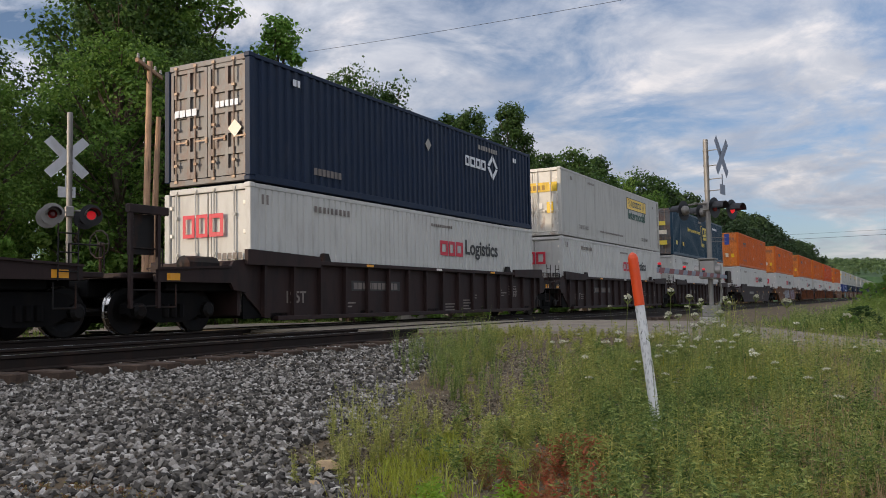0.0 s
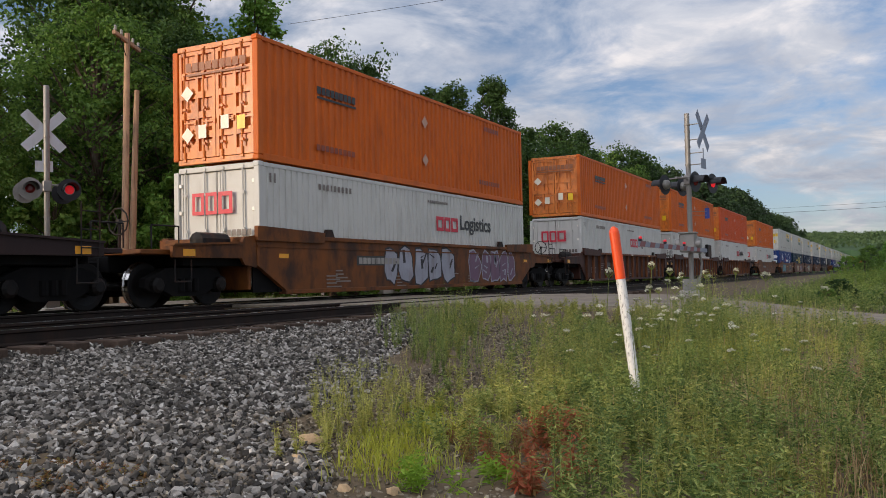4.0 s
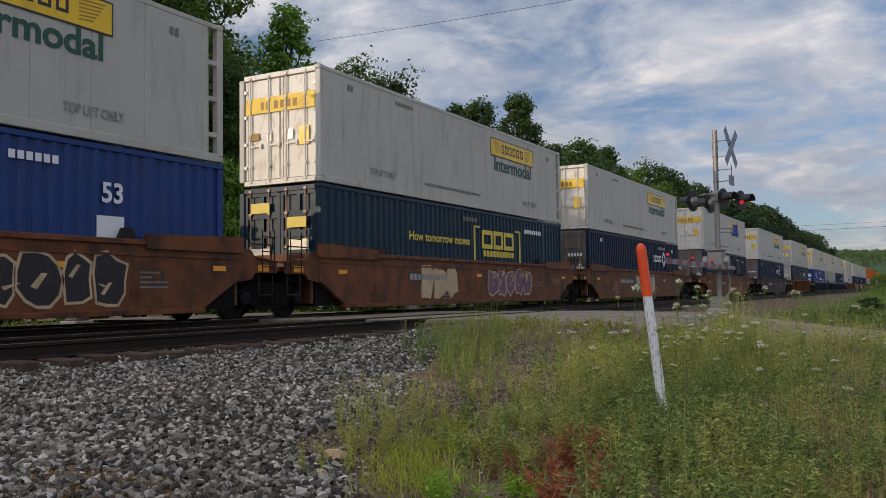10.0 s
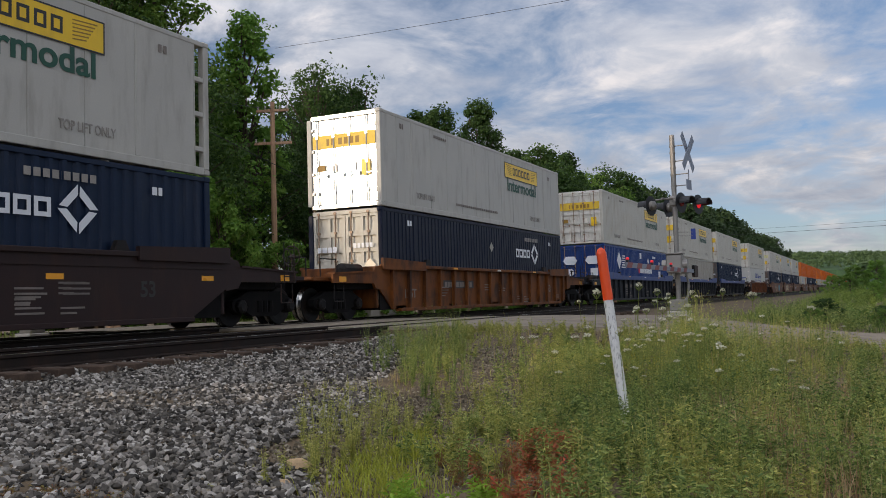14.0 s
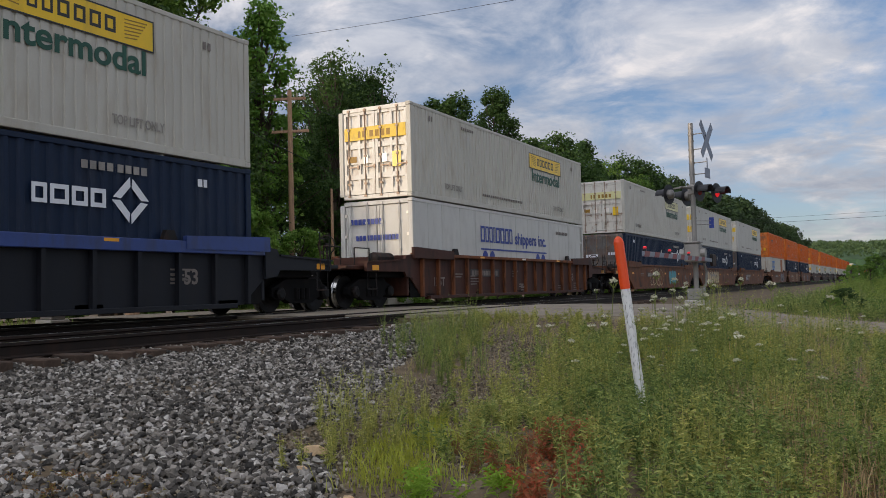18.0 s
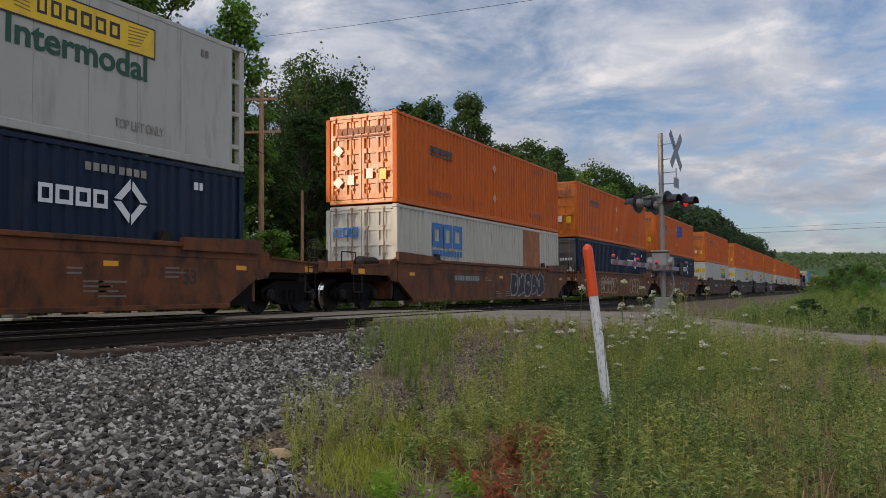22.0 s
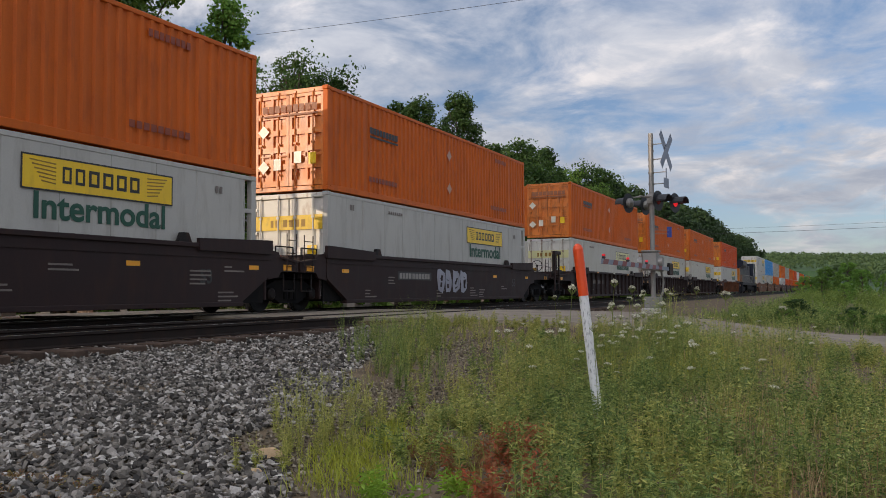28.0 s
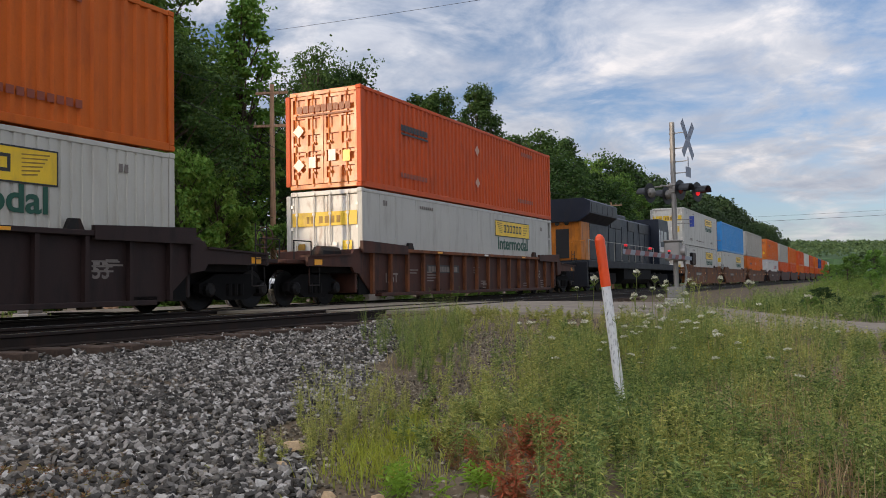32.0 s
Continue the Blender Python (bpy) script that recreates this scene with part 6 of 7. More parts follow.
def tree_template(seed, shape, leaf_mat, leaves=28000, leaf=0.0084, clumps=2.0):
    """A tree of unit height 10 m: tapered trunk, limbs, and a crown of leaf clumps with gaps."""
    rng = np.random.default_rng(seed)
    rnd = random.Random(seed)
    root = thing("tree", "broadleaf tree in full summer leaf", "tree", "trees of the wood")
    H = 10.0
    width = {"round": 3.0, "tall": 2.1, "spire": 1.75, "open": 2.3, "bush": 4.2}[shape]
    low = {"round": 0.16, "tall": 0.14, "spire": 0.30, "open": 0.25, "bush": 0.02}[shape]
    g = Geo()
    pts = [Vector((0, 0, -0.6))]
    for k in range(1, 7):
        pts.append(Vector((rnd.uniform(-0.16, 0.16) * k * 0.4, rnd.uniform(-0.16, 0.16) * k * 0.4, H * 0.88 * k / 6)))
    for k in range(6):
        g.tube(pts[k], pts[k + 1], 0.19 * (1 - k / 7), 0.19 * (1 - (k + 1) / 7), 7, caps=False)
    centers = []
    count = int(clumps * {"round": 46, "tall": 44, "spire": 34, "open": 40, "bush": 26}[shape])
    small = clumps ** -0.42
    for k in range(count):
        t = low + (1 - low) * (k + rnd.random()) / count
        env = width * (math.sin(math.pi * min(1, max(0.04, (t - low * 0.6) / (1.06 - low * 0.6))) ** 0.85) ** 0.75)
        if shape == "spire":
            env = width * (1.15 - t) ** 0.7
        a = k * 2.4 + rnd.uniform(-0.5, 0.5)
        r = env * rnd.uniform(0.35, 1.0)
        c = Vector((r * math.cos(a), r * math.sin(a), H * t * 0.97))
        centers.append((c, small * (rnd.uniform(0.5, 1.45) * (0.95 if shape in ("spire", "open") else 1.0) * width / 2.7 if shape != "bush" else rnd.uniform(0.9, 1.5))))
        base = pts[min(6, max(1, int(t * 6)))]
        g.tube(base * 0.92, c, 0.05, 0.015, 5, caps=False)
    part("trunk", g, M["bark"], root, "grey-brown trunk with limbs")
    P, N = [], []
    per = leaves // len(centers)
    for c, r in centers:
        d = rng.normal(size=(per, 3))
        d /= np.linalg.norm(d, axis=1)[:, None]
        rad = r * rng.uniform(0.2, 1.0, per) ** 0.5 * (0.8 + 0.35 * np.sin(d[:, 0] * 5 + c[0]) * np.sin(d[:, 2] * 6 + c[1]))
        P.append(np.array(c) + d * rad[:, None] * np.array([1, 1, 0.78]))
        nn = d * 0.7 + rng.normal(size=(per, 3)) * 0.6 + np.array([0, 0, 0.45])
        N.append(nn / np.linalg.norm(nn, axis=1)[:, None])
    v, f = quad_leaves(np.concatenate(P), np.concatenate(N), np.full(per * len(centers), leaf * H), rng)
    ob = new("crown", raw_mesh("crown", v, f, leaf_mat))
    ob.parent = root
    return root


TREES = [tree_template(11, "round", M["leaf_a"]), tree_template(12, "round", M["leaf_b"]), tree_template(13, "tall", M["leaf_b"]), tree_template(14, "tall", M["leaf_a"]),
         tree_template(15, "round", M["leaf_c"]), tree_template(16, "spire", M["leaf_c"], 9000, 0.0095, 1.6), tree_template(17, "open", M["leaf_b"], 7000, 0.0085, 1.5)]
MID_TREES = [tree_template(33, "round", M["leaf_b"], 10000, 0.0138, 1.6), tree_template(34, "tall", M["leaf_b"], 10000, 0.0138, 1.6), tree_template(35, "round", M["leaf_a"], 10000, 0.0138, 1.6)]
FAR_TREES = [tree_template(31, "round", M["leaf_far"], 5200, 0.026, 1.4), tree_template(32, "round", M["leaf_far"], 5200, 0.026, 1.4)]
BUSHES = [tree_template(21, "bush", M["leaf_c"], 8500, 0.021, 1.8), tree_template(22, "bush", M["leaf_a"], 5200, 0.032, 1.5), tree_template(23, "bush", M["leaf_b"], 5200, 0.030, 1.5)]
for b in BUSHES:
    tagged(b, "dense leafy bush at the edge of the wood", "bush", "bushes")
SKYLINE = [(62, 17), (55.4, 16.8), (51.4, 17.2), (47.4, 21.5), (44.0, 21.5), (42.5, 16.0), (41.3, 14.8), (40.4, 14.0), (37.1, 13.6), (35.8, 14.6), (33.2, 14.4), (32.6, 14.2), (30.7, 13.9), (28.9, 12.9), (26.4, 12.7), (25.1, 12.2),
           (21.4, 10.7), (18.1, 10.0), (16.8, 8.9), (14.3, 8.2), (12.5, 6.8), (10.8, 6.0), (8.4, 5.5), (7.0, 4.4), (5.5, 3.4), (0, 3.0)]
SKYLINE = SKYLINE[::-1]
first = set()
rnd = random.Random(5)


def plant(kind, x, y, h, spread=1.0, pool=None):
    pool = pool or TREES
    z = ground_z(x, y) - 0.1
    s = h / 10.0
    m = Matrix.Translation((x, y, z)) @ Matrix.Rotation(rnd.uniform(0, 6.28), 4, "Z") @ Matrix.Diagonal((s * spread, s * spread, s, 1))
    if id(pool[kind]) not in first:
        first.add(id(pool[kind]))
        pool[kind].matrix_basis = m
        return pool[kind]
    return copy_thing_scaled(pool[kind], m)


def copy_thing_scaled(ob, m):
    old = ob.matrix_basis.copy()
    ob.matrix_basis = Matrix.Identity(4)
    c = copy_thing(ob, Matrix.Identity(4))
    ob.matrix_basis = old
    c.matrix_basis = m
    return c


def sky_height(x, y):
    az = math.degrees(math.atan2(-x, y))
    return math.hypot(x, y) * math.tan(radians(profile(SKYLINE, az))) + 1.1


y = 6.0
while y < 330:
    step = 4.0 if y < 70 else 4.0 + (y - 70) * 0.04
    for row, (x0, fac) in enumerate(((-26.5, 0.84), (-31, 0.98))):
        if row and int(y) % 8 > 3 and y < 115:
            continue
        x = x0 + rnd.uniform(-1.5, 1.5)
        yy = y + rnd.uniform(-1.2, 1.2) + row * 1.7
        h = min(24, sky_height(x, yy) * fac * rnd.uniform(0.88, 1.02))
        spread = rnd.uniform(1.0, 1.3) * (0.9 if h > 15 else 1.0)
        if y < 48:
            plant(rnd.choice((0, 1, 2, 3, 1, 0, 4) if y < 34 else (1, 2, 1, 2, 3)), x, yy, h, spread)
        elif y < 115:
            plant(rnd.choice((0, 1, 0, 1, 2)), x, yy, h, spread, MID_TREES)
        else:
            plant(rnd.choice((0, 1)), x, yy, h, spread, FAR_TREES)
    y += step
y = 10.0
while y < 120:
    plant(rnd.choice((0, 1)), -22.8 + rnd.uniform(-0.9, 0.7), y + rnd.uniform(-0.8, 0.8), rnd.uniform(2.2, 4.4), rnd.uniform(0.8, 1.1), BUSHES)
    y += 2.3 if y < 60 else 4.0
for az, el, x, kind, spread in ((38.9, 19.0, -26.0, 5, 1.0), (23.5, 13.2, -27.0, 2, 0.8), (26.3, 12.8, -27.0, 2, 0.9), (45.5, 22.5, -29.0, 3, 1.1), (48.5, 21.5, -29.0, 1, 1.0), (34.6, 15.9, -29, 6, 0.9), (31.8, 14.8, -29, 6, 0.9), (33.3, 15.0, -30, 6, 0.8)):
    r = -x / math.sin(radians(az))
    plant(kind, x, r * math.cos(radians(az)), r * math.tan(radians(el)) + 1.2, spread)
for az, el, x, k, spread in ((42.8, 8.3, -21.6, 0, 0.85), (40.6, 7.2, -21.8, 0, 0.7)):
    r = -x / math.sin(radians(az))
    plant(k, x, r * math.cos(radians(az)), r * math.tan(radians(el)) + 1.1, spread, BUSHES)
# unseen wood added behind the camera, to keep the low sun off the ground
for k in range(16):
    plant(rnd.choice((0, 1)), rnd.uniform(-58, -34), rnd.uniform(-95, -14), rnd.uniform(8.0, 11.0), 1.3, FAR_TREES)

# wooded hills at the end of the valley
rng = np.random.default_rng(31)


def hill_z(x, y):
    return 19 * math.exp(-((x + 150) / 190) ** 2 - ((y - 700) / 200) ** 2) + 23 * math.exp(-((x - 60) / 260) ** 2 - ((y - 880) / 190) ** 2) + 13 * math.exp(-((x + 20) / 60) ** 2 - ((y - 420) / 120) ** 2) * 0.55 - 1.2


g = Geo()
hx = np.linspace(-420, 460, 45)
hy = np.linspace(260, 1250, 45)
for yv in hy:
    for xv in hx:
        edge = min(1.0, (xv + 420) / 60, (460 - xv) / 60, (yv - 260) / 60)
        clear = 0.0 if -24 < xv < -4 else 1.0
        g.v.append((xv, yv, -1.4 + (hill_z(xv, yv) + 0.2) * max(0, edge) * (clear if yv < 640 else 1)))
for j in range(44):
    for i in range(44):
        g.f.append((j * 45 + i, j * 45 + i + 1, (j + 1) * 45 + i + 1, (j + 1) * 45 + i))
tagged(part("hillside", g, M["hill"]), "low wooded hills at the end of the valley", "hill", kind="structure")
px = rng.uniform(-330, 330, 6400)
py = rng.uniform(290, 1000, 6400)
keep = [(not (-30 < a < -2) or b > 640) and hill_z(a, b) > 0.5 for a, b in zip(px, py)]
px, py = px[keep], py[keep]
C = np.array([(a, b, hill_z(a, b) + 3.0) for a, b in zip(px, py)])
size = np.repeat(rng.uniform(2.4, 5.0, len(C)), 30)[:, None]
D = rng.normal(size=(len(C) * 30, 3)) + np.array([0, -0.4, 0.5])
D /= np.linalg.norm(D, axis=1)[:, None]
P = np.repeat(C, 30, axis=0) + D * size * rng.uniform(0.75, 1.05, (len(D), 1)) * np.array([1.0, 1.0, 0.85])
N = D + rng.normal(size=P.shape) * 0.45
N /= np.linalg.norm(N, axis=1)[:, None]
v, f = quad_leaves(P, N, np.full(len(P), 1.35), rng, 1.2)
tagged(new("far_woods", raw_mesh("far_woods", v, f, M["leaf_hill"])), "distant summer woods on the hills", "woods", kind="stuff")

# scrub on the verge beyond the road
for k in range(30):
    plant(rnd.choice((1, 1, 2)), rnd.uniform(-1.6, 5), rnd.uniform(21, 34), rnd.uniform(0.4, 0.75), rnd.uniform(1.3, 2.0), BUSHES)
for x, y, h in ((2.2, 42, 1.4), (0.2, 52, 1.5), (3.6, 36, 1.4), (5.5, 48, 1.6), (-1.2, 66, 2.2), (1.5, 75, 3.0), (6.5, 62, 2.4), (-3.0, 84, 2.4), (4.0, 95, 3.0), (-1.5, 110, 4.2), (8, 120, 4.5), (1, 140, 6), (-3.5, 125, 3)):
    plant(rnd.choice((0, 1)), x, y, h * 0.8, rnd.uniform(0.9, 1.3), BUSHES)

for pool in (TREES, MID_TREES, FAR_TREES, BUSHES):
    for k in range(len(pool)):
        if id(pool[k]) not in first:
            plant(k, -33.0 - k, 14.0 + 3 * k, 9.0, 1.1, pool)

# ---- grass and weeds ----
def bare(x, y):
    """How bare of plants the ground is: a stony gap in the weeds, and patches."""
    gap = max(math.exp(-((x + 4.0 + 0.42 * (y - 9.2)) / 0.6) ** 2 - ((y - 9.8) / 2.4) ** 2), math.exp(-((x + 4.3) / 0.55) ** 2 - ((y - 7.3) / 1.0) ** 2))
    return max(gap, 0.5 * smooth(0.15, 0.55, noise.noise((x * 1.1 + 7, y * 1.1, 2.5))))


def edge_x(y):
    return -2.55 - 0.50 * (y - 4.0)


def stature(x, y):
    """Height of the plants by place: lower towards the road, rank in front of the signal, sparse and low along the ballast."""
    rank = smooth(-0.30, -0.18, x / y) * (1 - smooth(-0.06, 0.0, x / y))
    low = 1 - 0.5 * smooth(9.0, 12.5, y) * (1 - rank)
    return low * (1 + 0.40 * rank * smooth(7.5, 11.0, y)) * (0.55 + 0.45 * smooth(0.0, 1.6, x - edge_x(y)))


def blades(area, n, hmin, hmax, width, seed, material, label, name, lean=0.35, patch=None):
    rng = np.random.default_rng(seed)
    x0, x1, y0, y1 = area
    xs, ys = rng.uniform(x0, x1, n), rng.uniform(y0, y1, n)
    keep = np.array([(x < -17 and not 15 < y < 22.8 or x > edge_x(y) + 0.5 * noise.noise((x * 1.3, y * 1.3, 3)) - 0.1 and (y < 15 or y > road_far(x) + 0.25)) and rng.random() < (0.08 + 0.92 * smooth(-0.2, 0.3, noise.noise((x * 0.9, y * 0.9, seed)))) * (1 - 0.97 * bare(x, y) * (y < 20)) for x, y in zip(xs, ys)])
    if patch:
        keep = np.array([rng.random() < max(math.exp(-((x - a) / r) ** 2 - ((y - b) / r) ** 2) for a, b, r in patch) for x, y in zip(xs, ys)])
    xs, ys = xs[keep], ys[keep]
    n = len(xs)
    low = np.array([stature(a, b) for a, b in zip(xs, ys)]) if y1 < 20 and not patch else 1.0
    z = np.array([ground_z(a, b) for a, b in zip(xs, ys)]) - 0.02
    tall = np.array([0.75 + 0.5 * noise.noise((a * 0.6, b * 0.6, 9)) for a, b in zip(xs, ys)])
    h = rng.uniform(hmin, hmax, n) * tall * low
    az = rng.uniform(0, 2 * np.pi, n)
    ln = h * rng.uniform(0.05, lean, n)
    dx, dy = np.cos(az), np.sin(az)
    wx, wy = -dy * width * 0.5, dx * width * 0.5
    wd = rng.uniform(0.6, 1.5, n)
    wx, wy = wx * wd, wy * wd
    V = np.zeros((n, 5, 3))
    V[:, 0] = np.stack([xs - wx, ys - wy, z], 1)
    V[:, 1] = np.stack([xs + wx, ys + wy, z], 1)
    V[:, 2] = np.stack([xs + dx * ln * 0.35 + wx * 0.8, ys + dy * ln * 0.35 + wy * 0.8, z + h * 0.6], 1)
    V[:, 3] = np.stack([xs + dx * ln * 0.35 - wx * 0.8, ys + dy * ln * 0.35 - wy * 0.8, z + h * 0.6], 1)
    V[:, 4] = np.stack([xs + dx * ln, ys + dy * ln, z + h * (1 - 0.1 * rng.random(n))], 1)
    F = []
    for k in range(n):
        b = k * 5
        F.append((b, b + 1, b + 2, b + 3))
        F.append((b + 3, b + 2, b + 4))
    me = bpy.data.meshes.new(name)
    me.from_pydata(V.reshape(-1, 3).tolist(), [], F)
    me.materials.append(material)
    return tagged(new(name, me), label, "grass", kind="stuff")


blades((-9, 1.6, 6.0, 15.0), 15000, 0.16, 0.56, 0.0042, 41, M["grass_a"], "tall wild grass with seed stalks", "tall_grass", 0.7)
blades((-9, 1.6, 3.4, 15.0), 26000, 0.06, 0.24, 0.010, 42, M["weed_olive"], "low green weeds among the grass", "low_weeds", 1.0)
blades((-3.9, -2.1, 3.7, 6.8), 16000, 0.07, 0.20, 0.0050, 43, M["grass_b"], "bright yellow-green grass tufts", "grass_tufts", 1.0, [(-3.0, 5.5, 0.26), (-2.65, 4.5, 0.24), (-2.95, 4.95, 0.2), (-3.3, 6.1, 0.16), (-2.55, 5.6, 0.14), (-3.2, 5.2, 0.12)])
blades((-1.6, 1.8, 3.6, 11.0), 13000, 0.2, 0.6, 0.0038, 46, M["dry_stalk"], "dry tan grass stalks among the weeds", "dry_stalks", 0.6, [(-0.8, 6.5, 0.6), (-0.2, 5.4, 0.6), (-1.1, 7.7, 0.4), (0.5, 6.6, 0.7), (-0.4, 9.6, 0.6)])
blades((-24, -17.2, 5, 60), 26000, 0.08, 0.26, 0.02, 44, M["weed_green"], "green grass beyond the tracks", "verge_grass", 0.6)
blades((-3.4, 6, 19.3, 60), 34000, 0.18, 0.5, 0.014, 45, M["weed_deep"], "rough green verge beyond the road", "rough_verge", 0.8)


def bushy_weeds(n, seed, area, hmin, hmax, leaf, width, material, name, label, stems=5, per=15, patch=None, spread=0.32, droop=0.35):
    """Branching weeds: several thin stems from one root, set with narrow leaves."""
    rng = np.random.default_rng(seed)
    roots = []
    for k in range(n):
        for tries in range(30):
            x, y = rng.uniform(area[0], area[1]), rng.uniform(area[2], area[3])
            if patch:
                ok = rng.random() < max(math.exp(-((x - a) / r) ** 2 - ((y - b) / r) ** 2) for a, b, r in patch)
            else:
                ok = x > edge_x(y) + 0.25 + 0.4 * noise.noise((x, y, 4)) and (y < 15 or y > road_far(x) + 0.2) and rng.random() < (0.06 + 0.94 * smooth(-0.15, 0.3, noise.noise((x * 0.8, y * 0.8, seed)))) * (1 - 0.95 * bare(x, y))
            if ok:
                roots.append((x, y, ground_z(x, y) - 0.01, rng.uniform(hmin, hmax) * (stature(x, y) if y < 16 and not patch else 1.0) * (0.85 + 0.4 * noise.noise((x * 0.7, y * 0.7, 9)))))
                break
    R = np.repeat(np.array(roots), stems, axis=0)
    n = len(R)
    h = R[:, 3] * rng.uniform(0.55, 1.1, n)
    az = rng.uniform(0, 2 * np.pi, n)
    out = h * spread * rng.uniform(0.1, 1.2, n)
    dx, dy = np.cos(az) * out, np.sin(az) * out

    def at(t):
        q = t ** 1.35
        return np.stack([R[:, 0] + dx * q, R[:, 1] + dy * q, R[:, 2] + h * (t - 0.12 * t * t)], 1)

    w = np.stack([-np.sin(az), np.cos(az), np.zeros(n)], 1) * 0.0022
    a, b, c = at(np.zeros(n)), at(np.full(n, 0.55)), at(np.ones(n))
    V = [np.stack([a - w, a + w, b + w * 0.8, b - w * 0.8], 1).reshape(-1, 3), np.stack([b - w * 0.8, b + w * 0.8, c + w * 0.3, c - w * 0.3], 1).reshape(-1, 3)]
    for k in range(per):
        t = np.clip((k + rng.uniform(0, 1, n)) / per * 0.92 + 0.08, 0, 1)
        p = at(t)
        la = rng.uniform(0, 2 * np.pi, n)
        up = rng.uniform(-droop, 1.0, n)
        d = np.stack([np.cos(la), np.sin(la), up], 1)
        d /= np.linalg.norm(d, axis=1)[:, None]
        L = (leaf * rng.uniform(0.5, 1.4, n) * (1.25 - 0.7 * t))[:, None]
        s = np.cross(d, rng.normal(size=(n, 3)))
        s /= np.linalg.norm(s, axis=1)[:, None] + 1e-9
        s *= width * rng.uniform(0.6, 1.3, (n, 1)) * 0.5
        m = p + d * L * 0.45
        V.append(np.stack([p, m - s, p + d * L - np.array([0, 0, 0.15]) * L, m + s], 1).reshape(-1, 3))
    V = np.concatenate(V)
    me = raw_mesh(name, V, np.arange(len(V)).reshape(-1, 4), material)
    return tagged(new(name, me), label, "weeds", kind="stuff")


bushy_weeds(760, 51, (-8, 1.8, 3.6, 14.8), 0.28, 0.72, 0.058, 0.0095, M["weed_olive"], "wild_weeds", "feathery olive green weeds", 6, 18)
bushy_weeds(1000, 52, (-4.2, 1.8, 3.6, 13.5), 0.26, 0.74, 0.062, 0.0105, M["weed_deep"], "leafy_weeds", "leafy deep green weeds", 6, 18)
bushy_weeds(130, 60, (-2.6, 0.8, 5.0, 9.4), 0.35, 0.75, 0.062, 0.011, M["weed_deep"], "dense_weeds", "dense deep green weeds round the marker post", 7, 22, [(-1.6, 5.6, 0.4), (-2.3, 7.6, 0.4), (-1.3, 6.6, 0.4), (-1.7, 8.6, 0.5), (-0.9, 8.6, 0.5), (-0.2, 8.8, 0.5)])
bushy_weeds(76, 56, (-7.2, -3.6, 7.0, 13.4), 0.5, 0.85, 0.034, 0.007, M["weed_deep"], "tall_weeds", "tall feathery olive weeds by the ballast", 8, 24, [(-4.75, 9.0, 0.38), (-5.3, 10.1, 0.45), (-5.9, 11.4, 0.5), (-4.2, 8.2, 0.22)])
bushy_weeds(30, 61, (-7.4, -4.6, 9.0, 14.0), 0.35, 0.7, 0.034, 0.008, M["weed_olive"], "verge_weeds", "feathery weeds by the road edge", 7, 20, [(-6.0, 11.8, 0.6), (-6.6, 13.0, 0.6), (-5.2, 12.2, 0.5)])
bushy_weeds(44, 57, (-4.8, -2.9, 4.2, 7.4), 0.28, 0.58, 0.030, 0.007, M["weed_olive"], "sparse_weeds", "sparse green weeds in the edge of the ballast", 7, 20, [(-3.6, 5.5, 0.25), (-3.75, 6.2, 0.3), (-3.3, 5.0, 0.25), (-3.2, 4.4, 0.15)])
bushy_weeds(34, 58, (-3.9, -2.3, 5.3, 7.6), 0.22, 0.42, 0.034, 0.010, M["weed_deep"], "clover_weeds", "low dense green weeds", 8, 20, [(-3.05, 6.5, 0.3), (-2.7, 6.9, 0.35)])
bushy_weeds(46, 53, (-3.0, -1.2, 4.0, 6.6), 0.16, 0.42, 0.060, 0.014, M["weed_red"], "red_weeds", "reddish brown dying weeds", 5, 15, [(-2.0, 5.5, 0.2), (-1.75, 4.8, 0.22), (-2.15, 5.9, 0.16), (-1.7, 4.4, 0.16)], 0.25, 0.9)
bushy_weeds(20, 62, (-3.0, -1.9, 4.3, 6.2), 0.12, 0.30, 0.040, 0.010, M["weed_brown"], "brown_weeds", "low brown dying weeds", 5, 12, [(-2.55, 5.4, 0.18), (-2.3, 4.9, 0.2)], 0.3, 0.9)
bushy_weeds(16, 54, (-2.9, -1.5, 3.7, 5.2), 0.16, 0.28, 0.085, 0.016, M["weed_fresh"], "fresh_weeds", "fresh light green weeds", 3, 14, [(-2.35, 4.2, 0.13), (-1.98, 4.5, 0.1)], 0.6)
bushy_weeds(80, 55, (-7.2, -2.8, 3.0, 11), 0.08, 0.26, 0.026, 0.006, M["weed_olive"], "edge_weeds", "sparse weeds in the ballast edge", 4, 10, [(-3.7, 4.15, 0.16), (-3.3, 4.6, 0.3), (-5.0, 8.0, 0.4), (-4.3, 6.9, 0.3)])
bushy_weeds(34, 59, (-5.0, -3.4, 2.8, 4.0), 0.04, 0.12, 0.030, 0.009, M["weed_brown"], "low_red_weeds", "low reddish brown weeds in the ballast", 5, 8, [(-4.15, 3.35, 0.22), (-3.85, 3.45, 0.2)], 0.9)
bushy_weeds(420, 63, (-3.0, 5.5, 19.0, 30.0), 0.4, 0.85, 0.06, 0.020, M["weed_deep"], "roadside_scrub", "rank green weeds beyond the road", 6, 16)
bushy_weeds(500, 65, (-2.4, 9.0, 32.0, 62.0), 0.6, 1.25, 0.12, 0.045, M["weed_green"], "grassy_bank", "bright green rank growth on the far bank", 6, 14)
